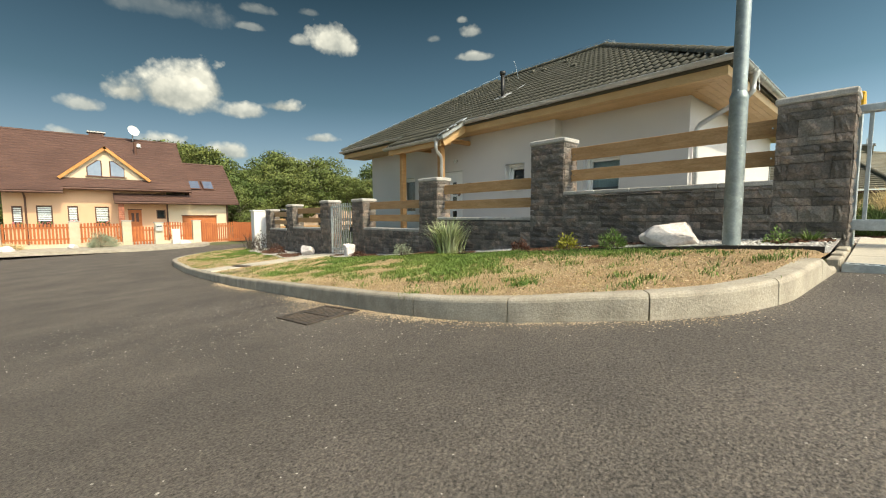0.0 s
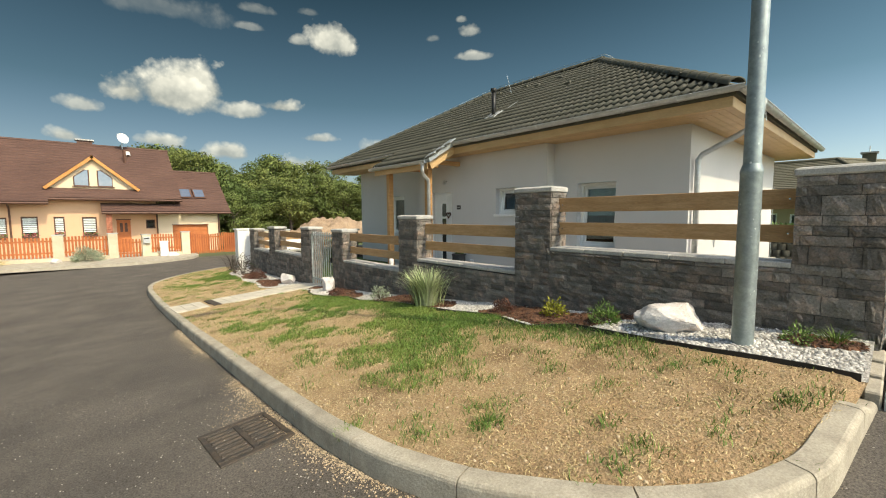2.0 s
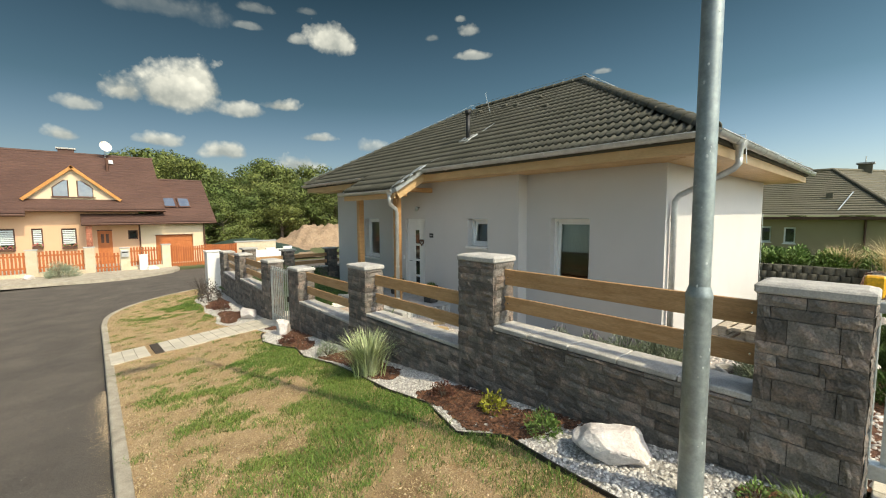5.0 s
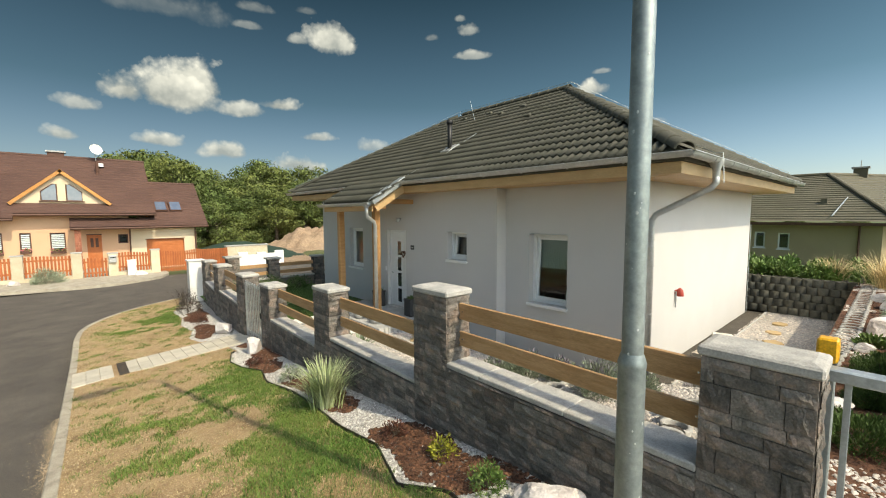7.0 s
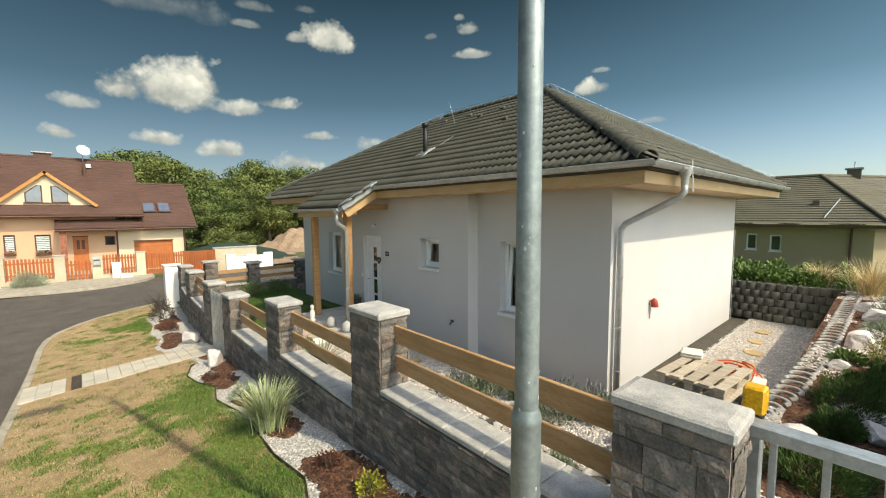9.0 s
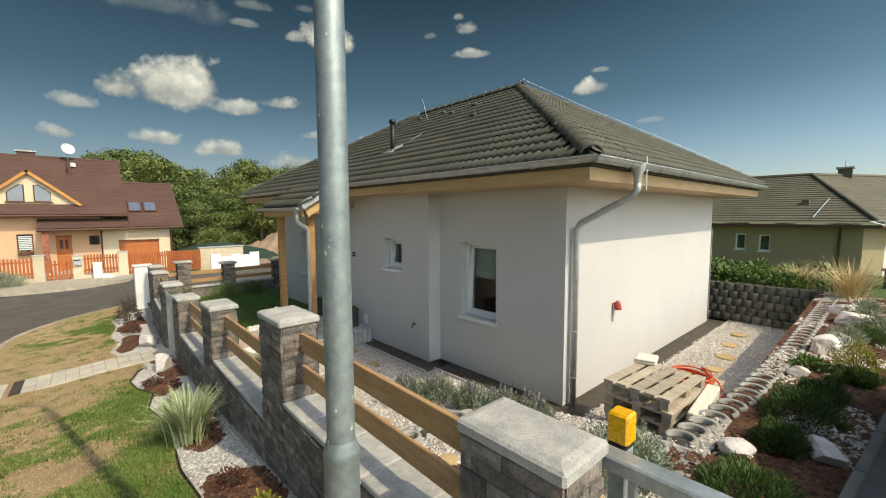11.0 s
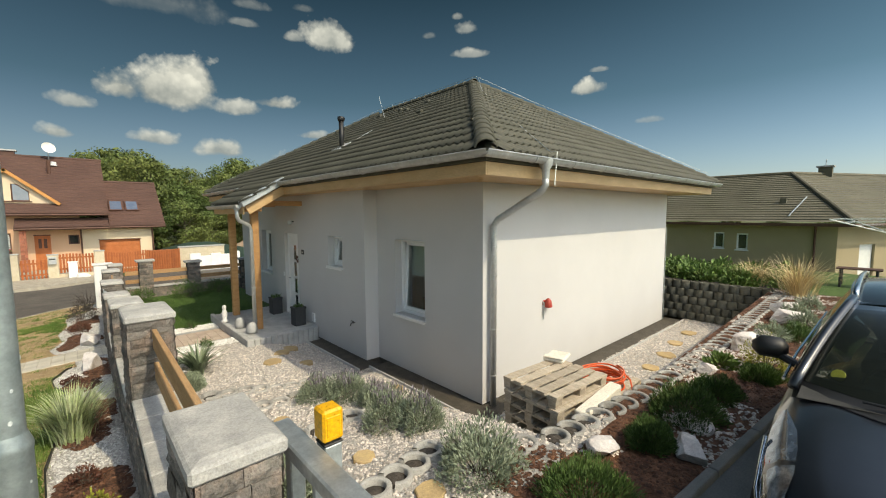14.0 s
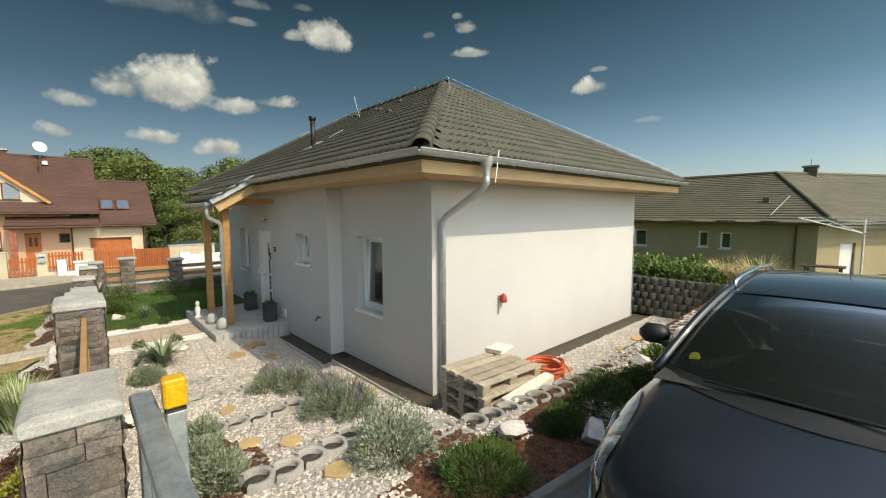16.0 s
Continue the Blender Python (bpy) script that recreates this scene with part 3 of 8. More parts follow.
def fence_x(y):
    """West face of the fence wall."""
    return 4.97 + max(0.0, y - 4.0) * 0.018 + max(0.0, y - 10.6) * 0.04


def garden_z(x, y):
    """Terraced garden between fence and house: high by the drive, low along the house."""
    x, y = np.asarray(x, float), np.asarray(y, float)
    low = -0.26 + 0.0 * x
    slope = np.interp(y, [0.6, 1.35, 1.7, 3.0, 3.4, 4.4, 4.8, 5.3, 6.0, 9], [0.60, 0.56, 0.48, 0.27, 0.20, 0.10, 0.05, 0.0, -0.06, -0.10])
    west = np.clip((np.interp(y, [4.3, 5.0], [8.75, 8.42]) - x) / 0.7, 0, 1)
    z = low + (slope - low) * west
    return np.where(y < 0.75, 0.62, z)


# ---- ground, road, kerb, verge ----
def grid(xs, ys, fz):
    X, Y = np.meshgrid(xs, ys)
    Z = fz(X, Y)
    n = len(xs)
    V = np.stack([X, Y, Z], 2).reshape(-1, 3)
    i = (np.arange(len(ys) - 1)[:, None] * n + np.arange(n - 1)[None]).reshape(-1, 1)
    return V, i + np.array([[0, 1, n + 1, n]])


def land_z(x, y):
    base = lawn_z(x, y) - 0.30
    g = np.where((x > 5) & (y < 40), np.minimum(base, -0.55), base)
    east = np.where((x > 18.5) & (y < 40), -0.75, g)
    return np.where(np.hypot(x, y) > 75, np.where(x > 40, -0.2, -1.3), east)


gx = np.unique(np.concatenate([np.linspace(-900, -40, 12), np.linspace(-40, 60, 81), np.linspace(60, 1200, 14)]))
gy = np.unique(np.concatenate([np.linspace(-600, -20, 8), np.linspace(-20, 80, 81), np.linspace(80, 1500, 14)]))
V, F = grid(gx, gy, land_z)
tagged(new("ground", tris_mesh("ground", V, F, M_GROUND, True)), "rough meadow ground reaching to the horizon", "ground", kind="structure")

V, F = grid(np.linspace(-14, 26, 81), np.unique(np.concatenate([np.linspace(-9, 20, 117), np.linspace(20, 31, 23)])), lambda x, y: road_z(x, y) + 0.006 * wavy(x, y, 0.5))
mid = V[F].mean(1)
F = F[~((mid[:, 0] > 5.1) & (mid[:, 1] < 18.5))]
road = tagged(new("road", tris_mesh("road", V, F, M_ASPHALT, True)), "dark grey-brown coarse asphalt road with pale stone chips", "road", kind="structure")

# loose pale chips on the asphalt
n = 15000
px = RNG.uniform(-2.5, 4.05, n)
py = RNG.uniform(-2.0, 6.0, n)
d = px - np.interp(py, KERB_Y, KERB_X)
keep = (d < -0.02) & ((RNG.random(n) < np.exp(d * 2.2)) | (RNG.random(n) < 0.22))
px, py = px[keep], py[keep]
V, F = pebbles(np.stack([px, py, road_z(px, py) + 0.001], 1), 0.010)
tagged(new("stone_chips", tris_mesh("stone_chips", V, F, M_CHIP)), "small pale stone chips lying on the asphalt", "gravel", kind="stuff")

# sand and grit washed against the kerb and round the drain
n = 16000
py = RNG.uniform(0.35, 8.5, n)
off = RNG.exponential(0.045, n)
px = np.interp(py, KERB_Y, KERB_X) - off / np.interp(py, KERB_Y, KERB_TY)
keep = RNG.random(n) < np.clip(0.45 + 0.6 * wavy(px, py, 1.6, 2.0), 0.05, 1)
gxs, gys = RNG.normal(1.62, 0.13, 1100), RNG.normal(3.42, 0.28, 1100)
px, py = np.concatenate([px[keep], gxs]), np.concatenate([py[keep], gys])
keep = (kerb_gap(px, py) < -0.004) & ~((np.abs(px - 1.46) < 0.25) & (np.abs(py - 3.27) < 0.31) & (px < 1.62))
V, F = pebbles(np.stack([px, py, road_z(px, py) + 0.001], 1)[keep], 0.010)
tagged(new("sand_grains", tris_mesh("sand_grains", V, F, mat("sand_grains", (0.36, 0.27, 0.17), (0.48, 0.38, 0.26), spread=0.35, island=True))), "tan sand and grit washed along the kerb", "sand", kind="stuff")


def lawn_rough(x, y):
    inside = np.clip((kerb_gap(x, y) - 0.11) / 0.16, 0, 1)
    return lawn_z(x, y) - 0.022 + 0.014 * inside + (0.014 * wavy(x, y, 1.1) + 0.012 * wavy(x, y, 3.7, 2.0)) * inside


ys = np.unique(np.concatenate([np.linspace(0.33, 1.6, 34), np.linspace(1.6, 14, 150), np.linspace(14, 19.05, 70)]))
rows = []
for y in ys:
    a, b = np.interp(y, KERB_Y, KERB_X) + min(0.6, 0.07 / np.interp(y, KERB_Y, KERB_TY)), np.interp(y, BED_Y, BED_X) + 0.004
    xs = np.linspace(a, max(b, a + 0.02), 34)
    rows.append([(x, y, float(lawn_rough(x, y))) for x in xs])
solid("verge", Geo().sheet(rows), M_SOIL, "dry sandy soil of the roadside verge with sparse grass", "lawn", kind="structure", smooth=True)
rows = []
for y in ys:
    a = np.interp(y, BED_Y, BED_X)
    xs = np.linspace(a, max(fence_x(y) + 0.06, a + 0.05), 12)
    rows.append([(x, y, float(lawn_z(x, y)) - 0.012 + 0.012 * float(wavy(x, y, 3.0))) for x in xs])
solid("gravel_bed", Geo().sheet(rows), M_GRAVELBED, "narrow bed of white pebbles along the fence wall", "gravel bed", kind="structure", smooth=True)

# black edging between verge and bed
g = Geo()
rows_o = []
for y in np.linspace(0.36, 9.1, 140):
    x = np.interp(y, BED_Y, BED_X)
    z = float(lawn_z(x, y))
    rows_o.append((x, y, z))
for k in range(len(rows_o) - 1):
    (xa, ya, za), (xb, yb, zb) = rows_o[k], rows_o[k + 1]
    for q in ([(xa, ya, za - 0.06), (xb, yb, zb - 0.06), (xb, yb, zb + 0.028), (xa, ya, za + 0.028)],
              [(xa, ya, za + 0.028), (xb, yb, zb + 0.028), (xb + 0.012, yb, zb + 0.028), (xa + 0.012, ya, za + 0.028)],
              [(xa + 0.012, ya, za + 0.028), (xb + 0.012, yb, zb + 0.028), (xb + 0.012, yb, zb - 0.06), (xa + 0.012, ya, za - 0.06)]):
        g.quad(*q)
solid("lawn_edging", g, M_EDGE, "thin black plastic edging strip between lawn and pebbles", "edging")

# kerb stones along the bend
fine = KERB_LINE
arc = np.concatenate([[0], np.cumsum(np.hypot(*np.diff(fine, axis=0).T))])


def kerb_at(s):
    p = np.array([np.interp(s, arc, fine[:, 0]), np.interp(s, arc, fine[:, 1])])
    q = np.array([np.interp(s + 0.02, arc, fine[:, 0]), np.interp(s + 0.02, arc, fine[:, 1])])
    r = np.array([np.interp(s - 0.02, arc, fine[:, 0]), np.interp(s - 0.02, arc, fine[:, 1])])
    t = (q - r) / np.linalg.norm(q - r)
    return p, np.array([t[1], -t[0]])      # place, and the way towards the lawn


kerb = thing("kerb", (1.8, 5, 0.0), "pale concrete kerb of curved and straight stones", "kerb", kind="structure")
s = 0.0
while s < arc[-1] - 0.3:
    ln = 0.40 if s == 0 else 0.78 if s < 4.2 else 1.0
    e = min(s + ln, arc[-1])
    steps = 14 if ln < 0.9 else 5
    secs = []
    for k in range(steps + 1):
        t = s + 0.004 + (e - s - 0.008) * k / steps
        p, nrm = kerb_at(t)
        z = float(road_z(*p))
        lift = 0.15 * min(1.0, max(0.3, t / 0.35))      # drops to the driveway
        prof = [(0.0, -0.12), (0.004, lift - 0.028), (0.009, lift - 0.014), (0.018, lift - 0.004), (0.03, lift), (0.124, lift), (0.130, lift - 0.006), (0.132, -0.12)]
        secs.append([(p[0] + nrm[0] * d, p[1] + nrm[1] * d, z + h) for d, h in prof])
    g = Geo().sheet(secs)
    g.add(secs[0], [tuple(range(8))])
    g.add(secs[-1], [tuple(range(8))[::-1]])
    me = g.mesh("kerb_stone", M_KERB)
    for pl in me.polygons:
        pl.use_smooth = False
    adopt(new("kerb_stone", me), kerb)
    s = e

# storm drain
drain = thing("storm_drain", (1.46, 3.27, float(road_z(1.46, 3.27))), "rusty cast-iron storm drain grate sunk in the asphalt", "drain")
dm = pose(1.46, 3.27, float(road_z(1.46, 3.27)) + 0.004, -5.2, -3.9, 2) @ Matrix.Diagonal((0.92, 1.22, 1, 1))
fr = Geo()
for x0, x1, y0, y1 in ((-0.26, 0.26, -0.25, -0.21), (-0.26, 0.26, 0.21, 0.25), (-0.26, -0.22, -0.21, 0.21), (0.22, 0.26, -0.21, 0.21), (-0.02, 0.02, -0.21, 0.21)):
    fr.box(x0, x1, y0, y1, -0.04, 0.006, 0.004, dm)
part("frame", fr, M_IRON, drain)
# shallow black slab instead of a hollow: its colour is the shade below the bars
part("pit", Geo().box(-0.22, 0.22, -0.21, 0.21, -0.08, -0.03, 0, dm), M_EDGE, drain, "black slab for the shade in the drain pit")
bar = Geo().box(-0.095, 0.095, -0.014, 0.014, -0.035, 0.004, 0.004).mesh("bar", M_IRON)
for cx in (-0.12, 0.12):
    for k in range(8):
        piece("bar", bar, dm @ Matrix.Translation((cx, -0.175 + 0.05 * k, 0)), drain)

# garden path across the verge
path = thing("garden_path", (3.5, 10.1, -0.25), "pale concrete paver path crossing the verge to the gate", "path", kind="structure")
pv = Geo().box(-0.098, 0.098, -0.098, 0.098, -0.05, 0.0, 0.006).mesh("paver", M_PAVER)
for i in range(16):
    for j in range(5):
        x, y = 2.06 + 0.2 * i, 9.68 + 0.2 * j
        y += 0.012 * i
        if 2.62 < x < 2.80:
            continue
        piece("paver", pv, Matrix.Translation((x, y, float(lawn_z(x, y)) + 0.012)) @ pose(0, 0, 0, -2.5, -3.2), path)
mg = Geo()
for j in range(5):
    x, y = 2.71, 9.715 + 0.2 * j
    mg.box(-0.075, 0.075, -0.095, 0.095, -0.05, 0.004, 0.005, Matrix.Translation((x, y, float(lawn_z(x, y)) + 0.012)) @ pose(0, 0, 0, -2.5, -3.2))
part("drain_channel", mg, M_IRON, path, "dark drain channel across the path")
# driveway apron in front of the sliding gate
apron = thing("driveway_apron", (4.6, -1.5, 0.5), "pale concrete pavers before the sliding gate", "driveway", kind="structure")
pv2 = Geo().box(-0.198, 0.198, -0.198, 0.198, -0.06, 0.0, 0.006).mesh("paver", M_PAVER)
for i in range(4):
    for j in range(14):
        x, y = 4.42 + 0.4 * i, 0.06 - 0.4 * j
        piece("paver", pv2, Matrix.Translation((x, y, 0.545 + 0.03 * i + 0.0)) @ pose(0, 0, 0, 0, -4.3), apron)
ch = Geo()
ch.box(4.06, 4.09, -5.4, 0.26, 0.40, 0.535), ch.box(4.19, 4.22, -5.4, 0.26, 0.40, 0.535)
part("channel_frame", ch, M_ZINC, apron, "galvanised channel drain frame")
# solid black fill; the shade under the grate is in its colour
part("channel_pit", Geo().box(4.09, 4.19, -5.4, 0.26, 0.38, 0.49), M_EDGE, apron, "black fill for the shade in the channel")
slat = Geo().box(-0.05, 0.05, -0.012, 0.012, -0.02, 0.0, 0.003).mesh("grate_bar", M_ZINC)
for k in range(110):
    piece("grate_bar", slat, Matrix.Translation((4.14, 0.24 - 0.05 * k, 0.532)), apron)
g = Geo()
for k in range(3):
    g.box(4.06 + 0.32 * k, 4.37 + 0.32 * k, 0.27, 0.35, 0.42, 0.57 + 0.02 * k, 0.01)
part("edge_kerb", g, M_KERB, apron, "narrow concrete edging kerb")

# driveway behind the gate
drive = thing("driveway", (9, -2, 0.62), "grey paved driveway behind the gate", "driveway", kind="structure")
pvg = Geo().box(-0.248, 0.248, -0.148, 0.148, -0.08, 0.0, 0.008).mesh("paver", M_PAVGREY)
part("bedding", Geo().sheet([[(x, -0.12 - 0.10 * (x - 5.5), 0.635), (x, -5.2, 0.635), (x, -5.2, 0.3)] for x in np.linspace(5.42, 20, 16)]), M_PAVGREY, drive, "dark jointing sand")
for i in range(24):
    for j in range(12):
        x, y = 5.68 + 0.5 * i, 0.0 - 0.3 * j + (0.15 if i % 2 else 0) - 0.06 * max(0, i - 4) * 0.5
        if y < -0.34 - 0.05 * (i + 1):
            piece("paver", pvg, Matrix.Translation((x, y, 0.65)), drive)
g = Geo()
for k in range(14):
    g.box(0.003, 0.997, -0.04, 0.04, 0.4, 0.70, 0.008, pose(5.5 + k, -0.08 - 0.10 * k, 0, 0, 0, -5.7))
part("edge_kerb", g, M_PAVGREY, drive, "dark concrete edging kerb")


# ---- grey bungalow ----
WX, PX, EX, SY, NY = 9.33, 9.02, 16.88, 2.95, 15.0      # wall planes
JY0, JY1 = 5.90, 10.8                                    # projecting entrance bay
WB, WT = -0.22, 3.32                                     # foot and head of the walls
house = thing("bungalow", (13.2, 9, WB), "single-storey bungalow in light grey render with a dark hipped tile roof", "house")


def wall_run(g, along, outer, inner, a0, a1, z0, z1, holes):
    """One connected wall with rectangular openings (a, b, low, high); along is 'x' or 'y'."""
    us = sorted({a0, a1, *(h[0] for h in holes), *(h[1] for h in holes)})
    zs = sorted({z0, z1, *(h[2] for h in holes), *(h[3] for h in holes)})
    nu, nz = len(us), len(zs)

    def full(i, j):
        if not (0 <= i < nu - 1 and 0 <= j < nz - 1):
            return False
        u, z = (us[i] + us[i + 1]) / 2, (zs[j] + zs[j + 1]) / 2
        return not any(h[0] < u < h[1] and h[2] < z < h[3] for h in holes)

    def vid(side, i, j):
        return side * nu * nz + i * nz + j
    vs = [((d, u, z) if along == "y" else (u, d, z)) for d in (outer, inner) for u in us for z in zs]
    fs = []
    for i in range(nu - 1):
        for j in range(nz - 1):
            if not full(i, j):
                continue
            for sd in (0, 1):
                fs.append((vid(sd, i, j), vid(sd, i + 1, j), vid(sd, i + 1, j + 1), vid(sd, i, j + 1)))
            for di, dj, p, q in ((-1, 0, (i, j), (i, j + 1)), (1, 0, (i + 1, j), (i + 1, j + 1)), (0, -1, (i, j), (i + 1, j)), (0, 1, (i, j + 1), (i + 1, j + 1))):
                if not full(i + di, j + dj):
                    fs.append((vid(0, *p), vid(0, *q), vid(1, *q), vid(1, *p)))
    g.add(vs, fs)


WIN1, WIN2, WIN3, DOOR = (4.36, 5.27, 0.86, 2.32), (6.83, 7.50, 1.63, 2.31), (12.05, 12.95, 0.95, 2.30), (9.22, 10.14, 0.06, 2.30)
g = Geo()
wall_run(g, "y", WX, WX + 0.42, SY, JY0, WB, WT, [WIN1])
part("wall", g, M_PLASTER, house, "light grey render")
g = Geo()
wall_run(g, "y", PX, PX + 0.42, JY0, JY1, WB, WT, [WIN2, DOOR])
part("wall", g, M_PLASTER, house)
part("wall", Geo().box(PX + 0.42, WX + 0.42, JY0, JY0 + 0.3, WB, WT), M_PLASTER, house)
part("wall", Geo().box(PX + 0.42, WX + 0.42, JY1 - 0.3, JY1, WB, WT), M_PLASTER, house)
g = Geo()
wall_run(g, "y", WX, WX + 0.42, JY1, NY, WB, WT, [WIN3])
part("wall", g, M_PLASTER, house)
part("wall", Geo().box(WX + 0.42, EX, SY, SY + 0.42, WB, WT), M_PLASTER, house)
part("wall", Geo().box(EX - 0.42, EX, SY + 0.42, NY, WB, WT), M_PLASTER, house)
part("wall", Geo().box(WX + 0.42, EX - 0.42, NY - 0.42, NY, WB, WT), M_PLASTER, house)
# dark plinth and drip strip along the foot
g = Geo()
g.box(WX + 0.03, EX - 0.03, SY + 0.03, NY - 0.03, -0.6, WB), g.box(PX + 0.03, WX + 0.03, JY0 + 0.03, JY1 - 0.03, -0.6, WB)
part("plinth", g, M_PLINTH, house, "dark recessed plinth")
g = Geo()
g.box(WX - 0.42, EX + 0.40, SY - 0.42, SY + 0.1, -0.5, WB - 0.02, 0.01)
g.box(WX - 0.42, WX + 0.1, SY + 0.1, JY0 - 0.30, -0.5, WB - 0.02, 0.01)
g.box(PX - 0.36, PX + 0.1, JY0 - 0.30, 8.0, -0.5, WB - 0.02, 0.01)
solid("drip_strip", g, M_PLINTH, "dark drip strip along the foot of the house wall", "paving", kind="structure")
g = Geo()
g.box(WX - 0.45, WX - 0.42, SY - 0.45, JY0 - 0.30, -0.5, WB + 0.01), g.box(WX - 0.42, EX + 0.4, SY - 0.45, SY - 0.42, -0.5, WB + 0.01), g.box(PX - 0.39, PX - 0.36, JY0 - 0.33, 8.0, -0.5, WB + 0.01)
solid("strip_edging", g, M_CONC, "thin grey concrete edging beside the drip strip", "edging", kind="structure")
# rooms behind the windows
part("room_lining", Geo().box(WX + 1.8, WX + 1.85, SY + 0.45, NY - 0.45, 0.0, 3.0), M_ROOM, house, "dim inner wall")
part("room_floor", Geo().box(WX + 0.42, WX + 1.8, SY + 0.45, NY - 0.45, -0.05, 0.0), M_ROOM, house, "dim floor")
part("room_ceiling", Geo().box(WX + 0.42, EX - 0.42, SY + 0.42, NY - 0.42, WT - 0.1, WT - 0.02), M_ROOM, house, "dim ceiling")


def window(y0, y1, z0, z1, wall, tilt, blind=False):
    """A white window set back in its reveal, with sill; the sash tilts inwards."""
    x = wall + 0.15
    fr = Geo()
    for a in ((y0, y1, z0, z0 + 0.06), (y0, y1, z1 - 0.06, z1), (y0, y0 + 0.06, z0 + 0.06, z1 - 0.06), (y1 - 0.06, y1, z0 + 0.06, z1 - 0.06)):
        fr.box(x, x + 0.07, *a, 0.006)
    wn = part("window", fr, M_UPVC, house, "white plastic window frame")
    m = pose(x + 0.03, 0, z0 + 0.05, 0, tilt, 0)
    h = z1 - z0 - 0.10
    sh = Geo()
    for a in ((y0 + 0.045, y1 - 0.045, 0, 0.075), (y0 + 0.045, y1 - 0.045, h - 0.075, h), (y0 + 0.045, y0 + 0.12, 0.075, h - 0.075), (y1 - 0.12, y1 - 0.045, 0.075, h - 0.075)):
        sh.box(-0.005, 0.06, *a, 0.008, m)
    part("sash", sh, M_UPVC, wn, "white sash tilted open")
    part("pane", Geo().box(0.022, 0.034, y0 + 0.12, y1 - 0.12, 0.075, h - 0.075, 0, m), M_PANE, wn, "clear glass").visible_shadow = False
    part("handle", Geo().box(0.06, 0.09, y0 + 0.07, y0 + 0.09, h * 0.42, h * 0.42 + 0.12, 0.004, m), M_UPVC, wn)
    sl = Geo().box(wall - 0.055, x, y0 - 0.03, y1 + 0.03, z0 - 0.035, z0 - 0.004, 0.006)
    sl.box(wall - 0.055, wall - 0.04, y0 - 0.03, y1 + 0.03, z0 - 0.06, z0 - 0.035)
    part("sill", sl, M_WHITE, wn, "pale sloping sill")
    part("lintel_trim", Geo().box(wall - 0.006, wall + 0.02, y0 - 0.01, y1 + 0.01, z1, z1 + 0.012), M_ZINC, wn)
    if blind:
        bl = Geo()
        rows = [[(x + 0.24 + 0.02 * math.sin(9 * k), y0 + 0.04 + (y1 - y0 - 0.08) * k / 30, z) for k in range(31)] for z in (z0 + 0.72, z1 - 0.02)]
        part("blind", bl.sheet(rows), M_CURTAIN, wn, "pale green-grey fabric blind", smooth=True)
    return wn


window(*WIN1, WX, 3.0, True)
window(*WIN2, PX, 7.0)
window(*WIN3, WX, 0.0)
# items seen behind the large window
tb = thing("desk", (10.6, 4.8, 0.0), "dark desk behind the window", "desk")
part("top", Geo().box(10.2, 11.0, 4.2, 5.5, 0.95, 1.0, 0.005), M_DKBROWN, tb)
for y in (4.25, 5.43):
    part("side_panel", Geo().box(10.2, 11.0, y - 0.02, y + 0.02, 0.0, 0.95), M_DKBROWN, tb)
pb = Geo().box(10.3, 10.5, 4.45, 4.7, 1.0, 1.12, 0.01)
solid("paper_stack", pb, M_WHITE, "stack of white papers on the desk", "papers")

# front door
dg = Geo()
x = PX + 0.09
for a in ((DOOR[0], DOOR[1], DOOR[3] - 0.07, DOOR[3]), (DOOR[0], DOOR[0] + 0.07, DOOR[2], DOOR[3] - 0.07), (DOOR[1] - 0.07, DOOR[1], DOOR[2], DOOR[3] - 0.07)):
    dg.box(x, x + 0.08, *a, 0.006)
dr = part("front_door", dg, M_UPVC, house, "white front door frame")
lf = Geo()
ly0, ly1, lz0, lz1 = DOOR[0] + 0.07, DOOR[1] - 0.07, DOOR[2] + 0.01, DOOR[3] - 0.07
gl0, gl1 = ly0 + 0.30, ly0 + 0.50
lf.box(x + 0.01, x + 0.07, ly0, gl0, lz0, lz1, 0.004), lf.box(x + 0.01, x + 0.07, gl1, ly1, lz0, lz1, 0.004)
zs = [lz0 + 0.12, lz0 + 0.58, lz0 + 1.04, lz0 + 1.50]
prev = lz0
for zz in zs:
    lf.box(x + 0.01, x + 0.07, gl0, gl1, prev, zz)
    prev = zz + 0.40
lf.box(x + 0.01, x + 0.07, gl0, gl1, prev, lz1)
part("leaf", lf, M_UPVC, dr, "white door leaf with four glazed slots")
for zz in zs:
    part("glazing", Geo().box(x + 0.03, x + 0.045, gl0, gl1, zz, zz + 0.40), M_GLASS, dr, "dark glass slot")
part("handle", Geo().tube([(x, ly1 - 0.08, 1.05), (x - 0.05, ly1 - 0.08, 1.05), (x - 0.05, ly1 - 0.2, 1.05)], 0.01, 8), M_CHROME, dr)
wr = Geo()
for k in range(26):
    a = 2 * math.pi * k / 26
    hx, hz = 0.085 * (16 * math.sin(a) ** 3) / 16, 0.085 * (13 * math.cos(a) - 5 * math.cos(2 * a) - 2 * math.cos(3 * a) - math.cos(4 * a)) / 16
    wr.box(-0.018, 0.018, -0.014, 0.014, -0.014, 0.014, 0.004, pose(x - 0.012, ly0 + 0.17 + hx, 1.62 + hz, 17 * k, 31 * k, 0))
solid("door_wreath", wr, M_DKBROWN, "heart-shaped twig wreath hanging on the white front door", "wreath")
np_ = Geo().box(PX - 0.012, PX, 8.84, 9.0, 1.78, 1.90, 0.004)
plate = thing("number_plate", (PX, 8.9, 1.8), "small dark plate on the wall beside the door", "plate")
